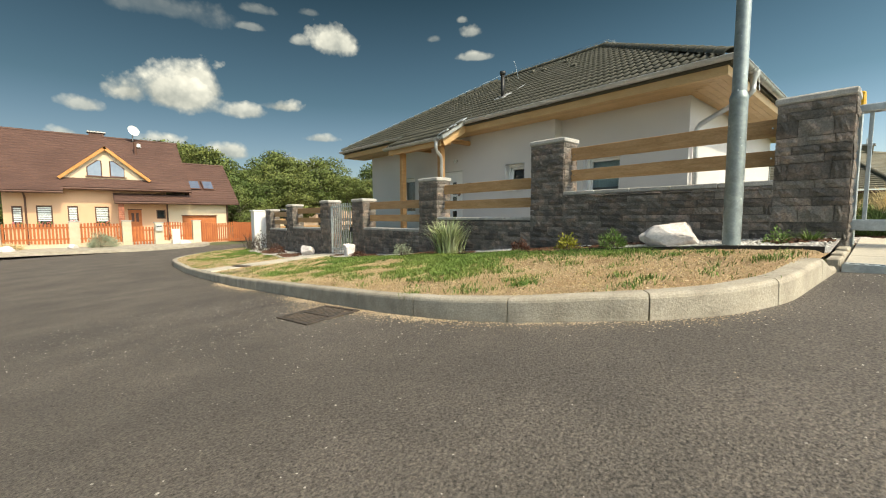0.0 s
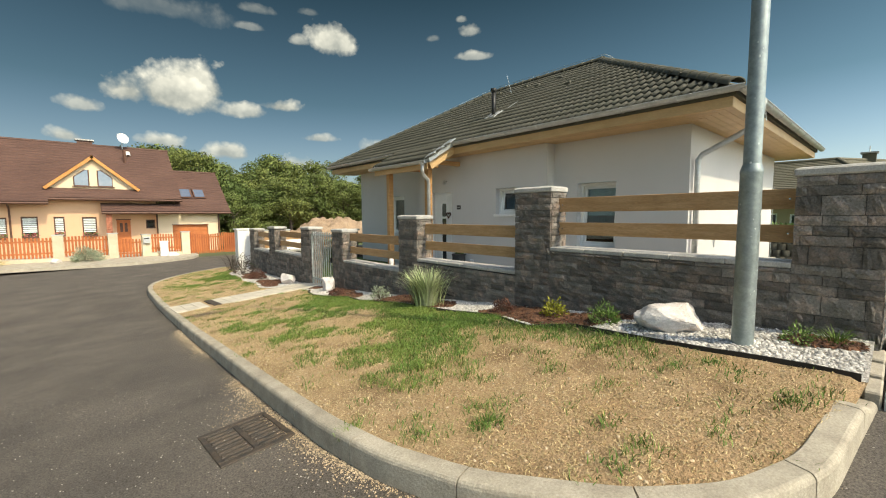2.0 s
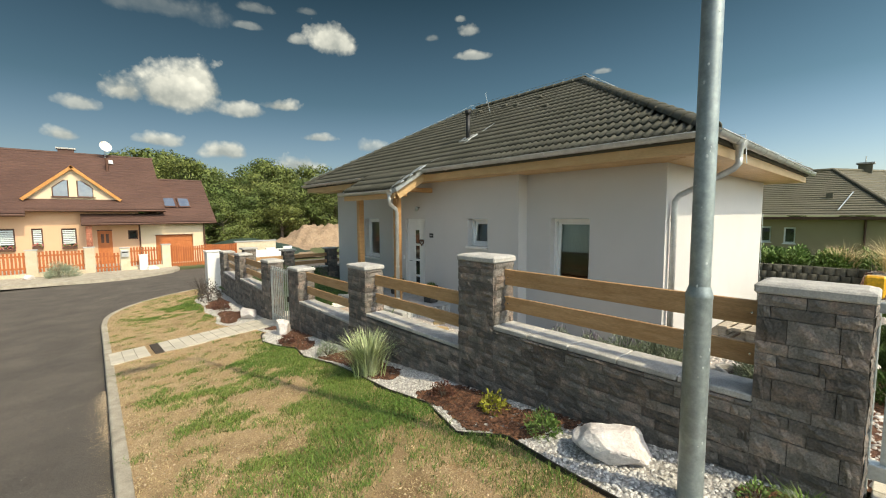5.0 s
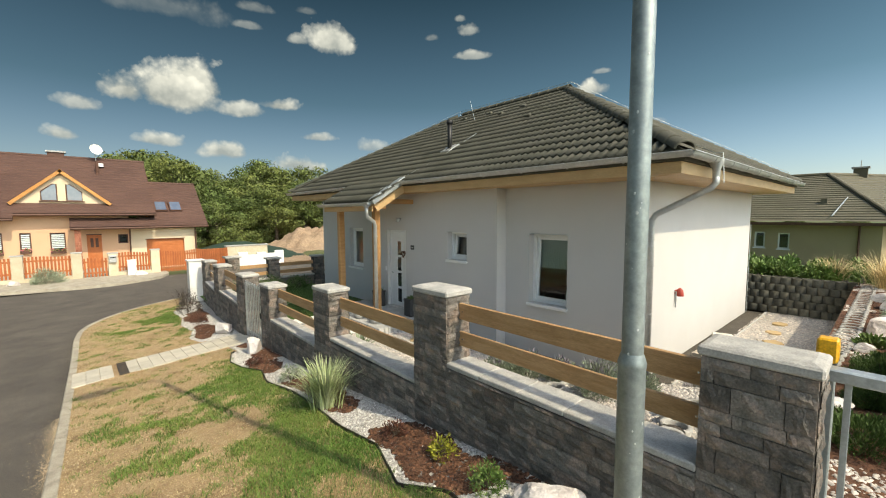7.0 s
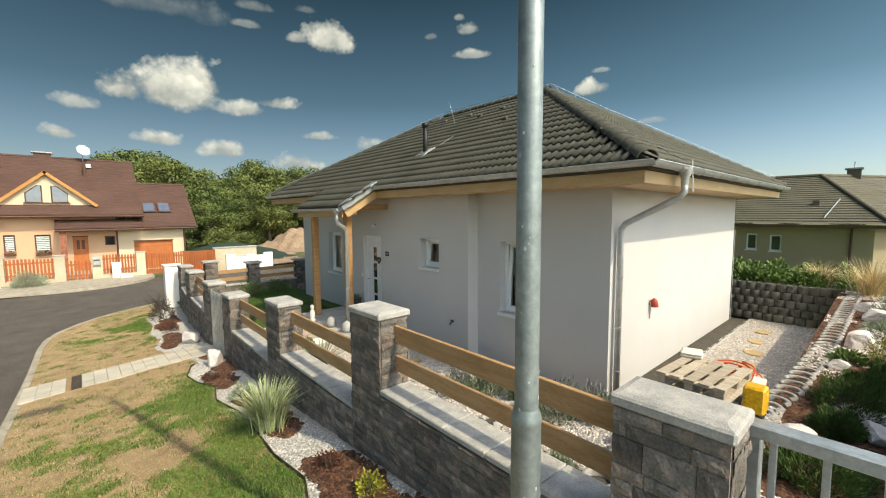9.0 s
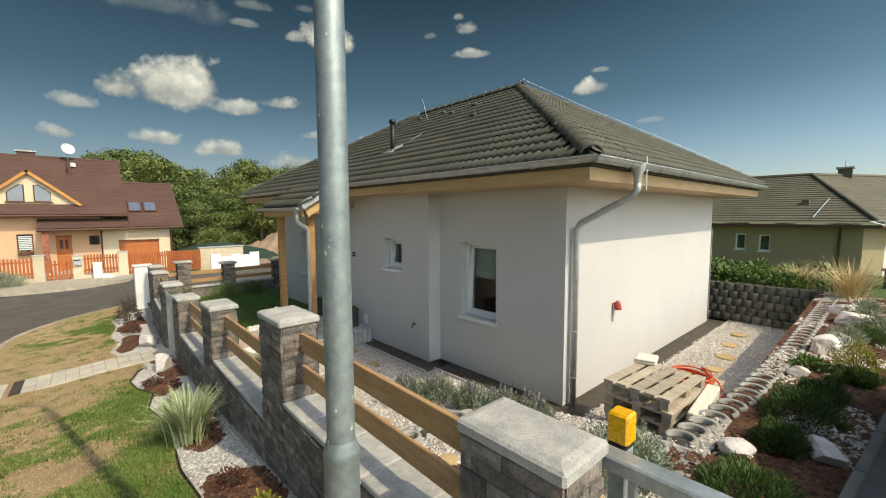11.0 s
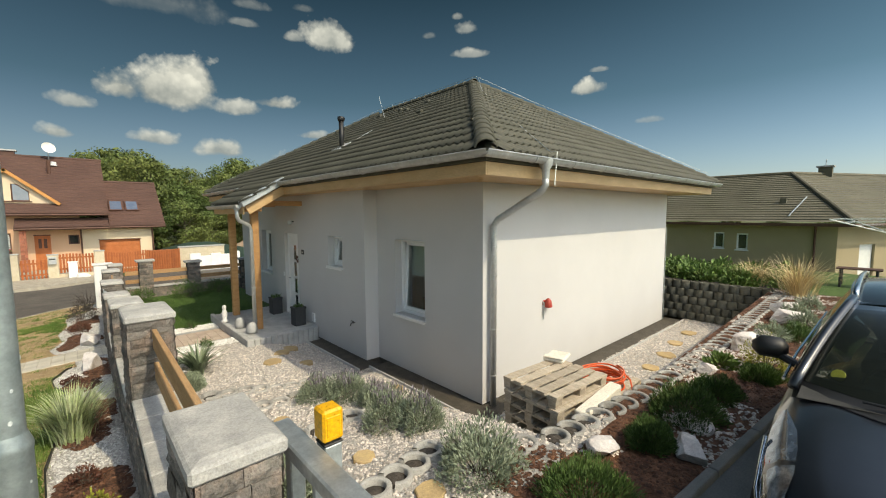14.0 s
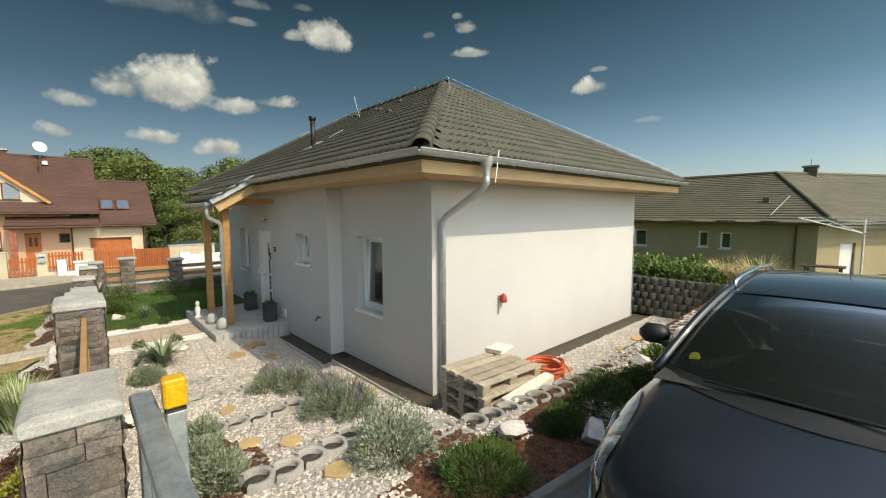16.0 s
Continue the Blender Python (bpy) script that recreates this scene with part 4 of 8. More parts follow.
part("plate", np_, M_BLACK, plate)
part("bar", Geo().box(PX - 0.016, PX - 0.0125, 8.87, 8.97, 1.825, 1.855), M_CONC, plate, "pale bar")
bl = thing("doorbell", (PX, 10.2, 1.1), "small white doorbell button on the wall", "doorbell")
part("case", Geo().box(PX - 0.02, PX, 10.17, 10.24, 1.08, 1.2, 0.006), M_UPVC, bl)
wl = thing("wall_lamp", (PX, 9.4, 2.6), "small round grey outdoor wall lamp", "lamp")
part("bracket", Geo().tube([(PX, 9.45, 2.62), (PX - 0.08, 9.45, 2.62)], 0.015, 8), M_BLACK, wl)
part("shade", Geo().lathe([(0.0, 0.06), (0.05, 0.05), (0.06, 0.0), (0.05, -0.06), (0.0, -0.07)], (PX - 0.11, 9.45, 2.6), 14), M_GUTTER, wl, smooth=True)
tp = thing("water_tap", (PX, 6.3, 0.45), "small dark brass outdoor tap on the wall", "tap")
part("pipe", Geo().tube([(PX, 6.35, 0.50), (PX - 0.09, 6.35, 0.50), (PX - 0.11, 6.35, 0.44)], 0.014, 8), M_IRON, tp)
part("handle", Geo().box(PX - 0.08, PX - 0.05, 6.30, 6.40, 0.53, 0.545, 0.004), M_IRON, tp)
hh = thing("hose_holder", (11.03, SY, 1.1), "red plastic wall holder with a grey rod on the render", "hose holder")
part("hook", Geo().lathe([(0.02, 0.10), (0.055, 0.06), (0.075, -0.05), (0.07, -0.06)], (11.03, SY - 0.075, 1.16), 14), M_RED, hh, smooth=True)
part("rod", Geo().tube([(10.96, SY, 1.2), (10.96, SY - 0.03, 1.18), (10.95, SY - 0.03, 0.88)], 0.012, 6), M_GUTTER, hh, "grey rod")
part("mount", Geo().box(10.95, 11.1, SY - 0.012, SY, 1.13, 1.22, 0.004), M_RED, hh)

# ---- roof ----
RX0, RX1, RY0, RY1, RZ = 8.40, 17.76, 2.06, 15.83, 3.58
AX, AZ_, AY0, AY1 = 13.05, 6.34, 6.71, 11.15
roof_g = Geo()
c = [(RX0, RY0, RZ), (RX1, RY0, RZ), (RX1, RY1, RZ), (RX0, RY1, RZ)]
a0, a1 = (AX, AY0, AZ_), (AX, AY1, AZ_)
low = [(p[0], p[1], p[2] - 0.12) for p in c]
roof_g.add(c + [a0, a1] + low, [(0, 1, 4), (1, 2, 5, 4), (2, 3, 5), (3, 0, 4, 5), (0, 6, 7, 1), (1, 7, 8, 2), (2, 8, 9, 3), (3, 9, 6, 0), (6, 9, 8, 7)])
roof = part("roof", roof_g, M_TILE, house, "dark grey-green interlocking tile roof")
# porch roof: the same slope carried on over the entrance
SLOPE = (AZ_ - RZ) / (AX - RX0)
PRX, PRY0, PRY1 = 7.50, 8.50, 11.15
pz = RZ - SLOPE * (RX0 - PRX)
pg = Geo()
pg.add([(RX0 + 0.1, PRY0, RZ + SLOPE * 0.1), (RX0 + 0.1, PRY1, RZ + SLOPE * 0.1), (PRX, PRY1, pz), (PRX, PRY0, pz),
        (RX0 + 0.1, PRY0, RZ - 0.05), (RX0 + 0.1, PRY1, RZ - 0.05), (PRX, PRY1, pz - 0.05), (PRX, PRY0, pz - 0.05)],
       [(0, 3, 2, 1), (4, 5, 6, 7), (3, 0, 4, 7), (2, 3, 7, 6), (1, 2, 6, 5)])
part("porch_roof", pg, M_TILE, house, "porch roof carried on from the main slope")
# soffit boards and fascia
for k in range(7):
    w = (WX + 0.1 - RX0 - 0.06) / 7
    sb = Geo().box(RX0 + 0.06 + w * k + 0.003, RX0 + 0.06 + w * (k + 1) - 0.003, RY0 + 0.06 + w * k, RY1 - 0.06, WT - 0.02, WT)
    part("soffit_board", sb, M_SOFFIT, house, "varnished pine soffit board")
for k in range(7):
    w = (SY + 0.1 - RY0 - 0.06) / 7
    sb = Geo().box(RX0 + 0.06 + 0.14 * k, RX1 - 0.06, RY0 + 0.06 + w * k + 0.003, RY0 + 0.06 + w * (k + 1) - 0.003, WT - 0.026, WT - 0.001)
    part("soffit_board", sb, M_SOFFIT, house)
part("soffit", Geo().box(EX - 0.05, RX1 - 0.06, SY + 0.12, RY1 - 0.06, WT - 0.02, WT), M_SOFFIT, house)
part("fascia", Geo().box(RX0 + 0.05, RX0 + 0.08, RY0 + 0.05, RY1 - 0.05, WT - 0.03, RZ - 0.125, 0.004), M_SOFFIT, house, "varnished pine fascia board")
part("fascia", Geo().box(RX0 + 0.08, RX1 - 0.08, RY0 + 0.05, RY0 + 0.08, WT - 0.032, RZ - 0.125, 0.004), M_SOFFIT, house)
part("fascia", Geo().box(RX1 - 0.08, RX1 - 0.05, RY0 + 0.05, RY1 - 0.05, WT - 0.03, RZ - 0.125, 0.004), M_SOFFIT, house)


def gutter(p, q, out, z):
    """A half-round gutter from p to q on plan; out points away from the roof."""
    g = Geo()
    rows = []
    for (x, y) in (p, q):
        row = []
        for k in range(13):
            a = math.pi * k / 12
            d, h = 0.07 - 0.075 * math.cos(a), -0.075 * math.sin(a)
            row.append((x + out[0] * d, y + out[1] * d, z + h))
        row += [(x + out[0] * 0.155, y + out[1] * 0.155, z + 0.008), (x + out[0] * 0.16, y + out[1] * 0.16, z - 0.006), (x + out[0] * 0.148, y + out[1] * 0.148, z - 0.012)]
        for k in range(12, -1, -1):
            a = math.pi * k / 12
            d, h = 0.07 - 0.071 * math.cos(a), -0.071 * math.sin(a)
            row.append((x + out[0] * d, y + out[1] * d, z + h + 0.002))
        rows.append(row)
    ob = part("gutter", g.sheet(rows), M_GUTTER, house, "half-round zinc gutter", smooth=True)
    L = math.hypot(q[0] - p[0], q[1] - p[1])
    n = int(L / 0.9)
    for k in range(1, n):
        t = k / n
        x, y = p[0] + (q[0] - p[0]) * t, p[1] + (q[1] - p[1]) * t
        b = Geo().tube([(x + out[0] * (0.07 - 0.08 * math.cos(math.pi * j / 8)), y + out[1] * (0.07 - 0.08 * math.cos(math.pi * j / 8)), z - 0.08 * math.sin(math.pi * j / 8)) for j in range(9)], 0.008, 5)
        part("bracket", b, M_GUTTER, ob)
    return ob


GZ = RZ - 0.02
gutter((RX0 - 0.02, RY0 - 0.14), (RX0 - 0.02, PRY0 - 0.02), (-1, 0), GZ)
gutter((RX0 - 0.02, PRY1 + 0.02), (RX0 - 0.02, RY1), (-1, 0), GZ)
gutter((RX0 - 0.14, RY0 - 0.02), (RX1 + 0.05, RY0 - 0.02), (0, -1), GZ - 0.004)
gutter((PRX - 0.02, PRY0 - 0.02), (PRX - 0.02, PRY1 + 0.02), (-1, 0), pz - 0.02)


def downpipe(pts, r, clips):
    g = part("downpipe", Geo().tube(pts, r, 14), M_GUTTER, house, "round zinc downpipe", smooth=True)
    for p in clips:
        part("clip", Geo().lathe([(r + 0.003, -0.012), (r + 0.010, -0.010), (r + 0.010, 0.010), (r + 0.003, 0.012)], p, 14), M_GUTTER, g)
    return g


gx, gy = 9.52, RY0 - 0.09
hop = part("hopper", Geo().lathe([(0.095, 0.02), (0.095, -0.06), (0.055, -0.14), (0.05, -0.26)], (gx, gy, GZ - 0.02), 16), M_GUTTER, house, "zinc funnel under the gutter", smooth=True)
downpipe([(gx, gy, GZ - 0.24), (gx, gy, GZ - 0.36), (gx - 0.01, gy + 0.06, GZ - 0.44), (9.51, SY - 0.14, 2.72), (9.49, SY - 0.085, 2.62), (9.49, SY - 0.085, 2.50), (9.49, SY - 0.085, -0.24)], 0.05, [(9.49, SY - 0.085, z) for z in (2.3, 1.85, 1.0, 0.25)])
downpipe([(PRX - 0.09, PRY0 + 0.12, pz - 0.06), (PRX - 0.09, PRY0 + 0.12, pz - 0.28), (PRX - 0.05, PRY0 + 0.14, pz - 0.36), (PRX + 0.18, PRY0 + 0.22, pz - 0.48), (PRX + 0.22, PRY0 + 0.24, pz - 0.58), (PRX + 0.22, PRY0 + 0.24, 0.02)], 0.045, [(PRX + 0.22, PRY0 + 0.24, z) for z in (2.2, 1.1, 0.3)])
part("hopper", Geo().lathe([(0.08, 0.02), (0.08, -0.05), (0.047, -0.12)], (PRX - 0.09, PRY0 + 0.12, pz - 0.03), 14), M_GUTTER, house, smooth=True)

# porch timber
for y in (8.92, 10.78):
    pm = pose(7.86, y, 0, 0, 0, 0)
    part("porch_post", Geo().box(-0.08, 0.08, -0.08, 0.08, 0.05, pz - 0.16, 0.012, pm), M_WOOD, house, "square honey-stained timber post")
part("porch_beam", Geo().box(7.78, 7.94, PRY0 + 0.08, PRY1 - 0.05, pz - 0.16, pz + 0.02, 0.01), M_WOOD, house, "timber beam on the posts")
for y in (8.92, 10.78):
    part("beam_end", Geo().box(7.70, PX, y - 0.06, y + 0.06, pz - 0.02, pz + 0.10, 0.008), M_WOOD, house)
ang = math.degrees(math.atan(SLOPE))
for y in (PRY0 + 0.03, PRY1 - 0.03):
    L = (PX - PRX) / math.cos(radians(ang))
    part("barge_board", Geo().box(0, L, -0.02, 0.02, -0.26, -0.055, 0.004, pose(PRX + 0.02, y, pz, 0, -ang, 0)), M_SOFFIT, house, "sloping pine barge board")
part("porch_fascia", Geo().box(PRX + 0.02, PRX + 0.05, PRY0 + 0.05, PRY1 - 0.05, pz - 0.22, pz - 0.05, 0.004), M_SOFFIT, house)
part("porch_ceiling", Geo().add([(PRX + 0.05, PRY0 + 0.05, pz - 0.10), (PRX + 0.05, PRY1 - 0.05, pz - 0.10), (PX, PRY1 - 0.05, pz - 0.10 + SLOPE * (PX - PRX - 0.05)), (PX, PRY0 + 0.05, pz - 0.10 + SLOPE * (PX - PRX - 0.05))], [(0, 1, 2, 3)]), M_SOFFIT, house)
L = (RX0 + 0.05 - PRX) / math.cos(radians(ang))
part("flashing", Geo().box(-0.04, L, -0.13, 0.08, -0.06, 0.085, 0.008, pose(PRX, PRY0 + 0.03, pz + 0.012, 0, -ang, 0)), M_ZINC, house, "bright zinc edge flashing")
part("flashing", Geo().box(-0.02, L, -0.05, 0.05, 0.0, 0.03, 0.006, pose(PRX, PRY1 - 0.03, pz + 0.012, 0, -ang, 0)), M_ZINC, house)

# flue pipe, aerial, ridge conductor, slope conductors
fl = part("flue", Geo().tube([(9.92, 8.37, 4.35), (9.92, 8.37, 5.20)], 0.062, 14), M_BLACK, house, "dark flue pipe", smooth=True)
part("flue_cap", Geo().lathe([(0.0, 0.11), (0.085, 0.10), (0.095, 0.05), (0.08, 0.0), (0.062, -0.02)], (9.92, 8.37, 5.19), 14), M_BLACK, fl, smooth=True)
part("flue_collar", Geo().box(-0.22, 0.22, -0.2, 0.2, 0.0, 0.03, 0.01, pose(9.92, 8.37, RZ + SLOPE * (9.92 - RX0) + 0.05, 0, -ang, 0)), M_GUTTER, house)


def wire(name, pts, r=0.006):
    w = part(name, Geo().tube(pts, r, 5), M_ZINC, house, "thin aluminium lightning conductor")
    return w


wire("ridge_conductor", [(AX, AY0 - 0.1, AZ_ + 0.2), (AX, AY1, AZ_ + 0.2)])
wire("hip_conductor", [(AX, AY0 - 0.1, AZ_ + 0.2)] + [(AX + (RX1 - AX) * t, AY0 + (RY0 - AY0) * t, AZ_ + (RZ - AZ_) * t + 0.20) for t in (0.25, 0.5, 0.75, 0.97)])
wire("hip_conductor", [(AX, AY1, AZ_ + 0.2)] + [(AX + (RX0 - AX) * t, AY1 + (RY1 - AY1) * t, AZ_ + (RZ - AZ_) * t + 0.17) for t in (0.25, 0.5, 0.75, 0.97)])
wire("slope_conductor", [(AX - 0.1, AY0 - 0.3, AZ_ + 0.1)] + [(AX + (gx + 0.25 - AX) * t, AY0 + (RY0 - AY0) * t, AZ_ + (RZ - AZ_) * t + 0.10 - 0.04 * math.sin(math.pi * t)) for t in (0.2, 0.4, 0.6, 0.8, 1.0)] + [(gx + 0.26, RY0 - 0.1, RZ + 0.1), (gx + 0.1, RY0 - 0.17, 3.2)])
wire("slope_conductor", [(10.6, 8.0, RZ + SLOPE * (10.6 - RX0) + 0.1), (9.3, 8.25, RZ + SLOPE * 0.8 + 0.1), (PRX + 0.4, PRY0 + 0.3, pz + SLOPE * 0.4 + 0.09)])
wire("slope_conductor", [(9.0, 11.0, RZ + SLOPE * 0.5 + 0.1), (PRX + 0.02, PRY1 - 0.3, pz + 0.1)], 0.011)
wire("corner_conductor", [(EX - 0.02, SY - 0.03, 2.4), (EX - 0.02, SY - 0.03, -0.2)], 0.008)
st = Geo().tube([(0, 0, 0), (0, 0, 0.16)], 0.006, 5).mesh("stay", M_ZINC)
for k in range(8):
    piece("stay", st, Matrix.Translation((AX, AY0 + (AY1 - AY0) * k / 7, AZ_ + 0.05)), roof)
for t in np.linspace(0.12, 0.94, 7):
    piece("stay", st, Matrix.Translation((AX + (RX1 - AX) * t, AY0 + (RY0 - AY0) * t, AZ_ + (RZ - AZ_) * t + 0.06)), roof)
    piece("stay", st, Matrix.Translation((AX + (RX0 - AX) * t, AY1 + (RY1 - AY1) * t, AZ_ + (RZ - AZ_) * t + 0.04)), roof)
wire("aerial", [(11.9, 9.3, 5.7), (11.78, 9.42, 6.35)], 0.008)

# ---- porch slab and its things ----
slab = thing("porch_slab", (8.2, 9.6, -0.2), "pale paved porch slab edged with short concrete palisades", "porch", kind="structure")
part("slab", Geo().box(7.44, PX, 8.14, 11.25, -0.4, 0.045, 0.01), M_CONC, slab)
pal = Geo().box(-0.058, 0.058, -0.05, 0.05, -0.3, 0.06, 0.018).mesh("palisade", M_CONC)
for k in range(13):
    piece("palisade", pal, Matrix.Translation((7.42 + 0.123 * k, 8.09, 0)), slab)
part("edge_kerb", Geo().box(7.33, 7.43, 8.03, 11.3, -0.4, 0.07, 0.015), M_CONC, slab, "grey edging kerb")


# ---- stone-clad street fence ----
PILLARS = [(5.095, 0.565, 1.975, 0.34, 0.56), (5.14, 3.37, 1.965, 0.38, 0.58), (5.165, 6.06, 1.62, 0.38, 0.58), (5.21, 8.80, 1.315, 0.40, 0.56), (5.24, 10.66, 1.335, 0.40, 0.56), (5.37, 13.55, 1.29, 0.40, 0.56), (5.62, 16.4, 1.17, 0.40, 0.56)]
COPING = {0: 1.215, 1: 0.865, 2: 0.62, 4: 0.55, 5: 0.45}
BRICKS = []
for k, (L, H) in enumerate(((0.24, 0.074), (0.36, 0.074), (0.30, 0.074), (0.20, 0.074), (0.24, 0.15), (0.30, 0.15))):
    rng = random.Random(k)
    for variant in range(2):
        g = Geo()
        n, m_ = 5, 3
        front = [[(-0.018 - rng.uniform(0, 0.020) * (0.35 if i in (0, n) or j in (0, m_ - 1) else 1), -L / 2 + L * i / n + rng.uniform(-0.006, 0.006) * (0 < i < n), -H / 2 + H * j / (m_ - 1)) for i in range(n + 1)] for j in range(m_)]
        g.sheet(front)
        g.box(-0.016, 0.03, -L / 2, L / 2, -H / 2, H / 2)
        BRICKS.append((L, H, g.mesh("brick", M_STONE)))
BR = random.Random(5)


def courses(parent, turn, length, z0, z1, tall=False):
    """Lays split-face bricks on a face: turn takes (0, along, up) to the wall."""
    z, row = z0, 0
    while z < z1 - 0.02:
        H = 0.154 if (tall and row % 4 == 3 and z + 0.16 < z1) else 0.078
        pos = -BR.uniform(0, 0.2)
        while pos < length:
            L, h, me = BR.choice([b for b in BRICKS if (b[1] > 0.1) == (H > 0.1)])
            a, b = max(pos, 0), min(pos + L, length)
            if b - a > 0.03:
                hh = min(H, z1 - z)
                piece("brick", me, turn @ Matrix.Translation((BR.uniform(-0.006, 0.004), (a + b) / 2, z + hh / 2)) @ Matrix.Diagonal((1, (b - a - 0.004) / L, (hh - 0.004) / h, 1)), parent)
            pos += L
        z += H
        row += 1


fence_pillars = []
for i, (x, y, top, w, l) in enumerate(PILLARS):
    base = float(lawn_z(5, y)) - 0.1
    tall = "tall " if i < 2 else ""
    p = thing("fence_pillar", (x, y, base), tall + "dark split-stone fence pillar with a grey concrete cap", "fence pillar", "street fence pillars")
    hw, hl = w / 2 - 0.035, l / 2 - 0.035
    part("core", Geo().box(x - hw + 0.02, x + hw - 0.02, y - hl + 0.02, y + hl - 0.02, min(base, -0.35) if i < 4 else base, top - 0.075), M_STONE_CORE, p)
    cg = Geo().box(x - w / 2, x + w / 2, y - l / 2, y + l / 2, top - 0.075, top - 0.012, 0.012)
    b, t, e = (w / 2 - 0.012, l / 2 - 0.012), (w / 2 - 0.05, l / 2 - 0.05), top
    cg.add([(x - b[0], y - b[1], top - 0.012), (x + b[0], y - b[1], top - 0.012), (x + b[0], y + b[1], top - 0.012), (x - b[0], y + b[1], top - 0.012),
            (x - t[0], y - t[1], e), (x + t[0], y - t[1], e), (x + t[0], y + t[1], e), (x - t[0], y + t[1], e)], [(4, 5, 6, 7), (0, 1, 5, 4), (1, 2, 6, 5), (2, 3, 7, 6), (3, 0, 4, 7)])
    part("cap", cg, M_CAP, p, "weathered grey concrete cap")
    zt = top - 0.078
    courses(p, pose(x - hw, y - hl - 0.015, 0), 2 * hl + 0.03, base, zt, i == 0)
    courses(p, pose(x - hw, y - hl, 0, 0, 0, 90) @ Matrix.Diagonal((1, -1, 1, 1)), 2 * hw, base, zt, i == 0)
    courses(p, pose(x + hw, y + hl, 0, 0, 0, 180), 2 * hl, max(base, 0.0), zt)
    fence_pillars.append(p)

for i, cz in COPING.items():
    (xa, ya, ta, _, la), (xb, yb, tb_, _, lb) = PILLARS[i], PILLARS[i + 1]
    y0, y1 = ya + la / 2 - 0.025, yb - lb / 2 + 0.025
    L = math.hypot(xb - xa, y1 - y0)
    yaw = -math.degrees(math.atan2(xb - xa, yb - ya))
    base = float(lawn_z(5, y1)) - 0.12
    f = thing("fence_panel", (xa, y0, base), "low dark split-stone wall with concrete coping and two stained boards", "fence", "street fence panels")
    m = pose(xa, y0, 0, 0, 0, yaw)
    part("core", Geo().box(-0.13, 0.13, 0, L, min(base, -0.35), cz - 0.05, 0, m), M_STONE_CORE, f)
    n = max(2, round(L / 0.5))
    for k in range(n):
        part("coping", Geo().box(-0.165, 0.165, L * k / n + 0.003, L * (k + 1) / n - 0.003, cz - 0.05, cz, 0.008, m), M_CAP, f)
    courses(f, m @ Matrix.Translation((-0.145, 0, 0)), L, base, cz - 0.052)
    top = min(ta, tb_)
    for lo, hi in ((cz + 0.15, cz + 0.30), (cz + 0.43, cz + 0.60)):
        bd = part("board", Geo().box(-0.018, 0.018, 0.0, L, lo, hi, 0.004, m @ Matrix.Translation((0.03, 0, 0))), M_RAIL, f, "larch board stained honey brown")
        for yy in (0.06, L - 0.06):
            part("screw", Geo().lathe([(0.0, 0.004), (0.008, 0.003), (0.009, 0.0)], (0, 0, 0), 8), M_CHROME, bd).matrix_basis = m @ pose(0.01, yy, (lo + hi) / 2, 0, -90, 0)

# wicket gate at the path
wg = thing("wicket_gate", (5.2, 9.73, -0.2), "galvanised steel wicket gate of flat upright bars", "gate")
fr = Geo()
x = 5.10
for z in (0.0, 1.12):
    fr.box(x - 0.02, x + 0.02, 9.12, 10.34, z, z + 0.04, 0.004)
for y in (9.12, 10.30):
    fr.box(x - 0.02, x + 0.02, y, y + 0.04, -0.12, 1.16, 0.004)
part("frame", fr, M_ZINC, wg)
for k in range(9):
    y = 9.22 + 0.118 * k
    part("bar", Geo().box(x - 0.034, x - 0.022, y, y + 0.05, -0.1, 1.22, 0.003), M_ZINC, wg)
part("latch", Geo().box(x - 0.06, x + 0.03, 9.16, 9.22, 0.5, 0.62, 0.006), M_BLACK, wg)

# sliding gate at the driveway
sg = thing("sliding_gate", (5.40, -2.0, 0.6), "galvanised steel sliding gate with thin upright bars", "gate")
part("top_rail", Geo().box(5.298, 5.395, -5.2, 0.62, 1.80, 1.87, 0.008), M_ZINC, sg)
part("bottom_rail", Geo().box(5.30, 5.385, -5.2, 0.58, 0.74, 0.84, 0.006), M_ZINC, sg)
part("end_post", Geo().box(5.31, 5.375, 0.40, 0.46, 0.84, 1.80, 0.006), M_ZINC, sg)
pk = Geo().box(-0.015, 0.015, -0.015, 0.015, 0.84, 1.80, 0.003).mesh("bar", M_ZINC)
for k in range(28):
    piece("bar", pk, Matrix.Translation((5.345, 0.22 - 0.19 * k, 0)), sg)
gp = thing("gate_post", (5.450, 0.32, 0.5), "square galvanised gate post beside the stone pillar", "gate post")
part("post", Geo().box(5.410, 5.490, 0.28, 0.36, 0.3, 1.855, 0.006), M_ZINC, gp)
part("end_cap", Geo().box(5.407, 5.493, 0.277, 0.363, 1.855, 1.865, 0.003), M_BLACK, gp)
wlamp = thing("warning_lamp", (5.450, 0.32, 1.865), "amber plastic warning lamp on the gate post", "lamp")
lens = Geo().box(5.403, 5.497, 0.273, 0.367, 1.873, 2.012, 0.010)
lens = part("lens", lens, M_YELLOW, wlamp)
part("reflector", Geo().box(5.418, 5.482, 0.2705, 0.3695, 1.895, 1.985, 0.003), M_YELLOW, lens)
part("base", Geo().lathe([(0.04, 0.0), (0.04, 0.012)], (5.450, 0.32, 1.863), 16), M_BLACK, wlamp)

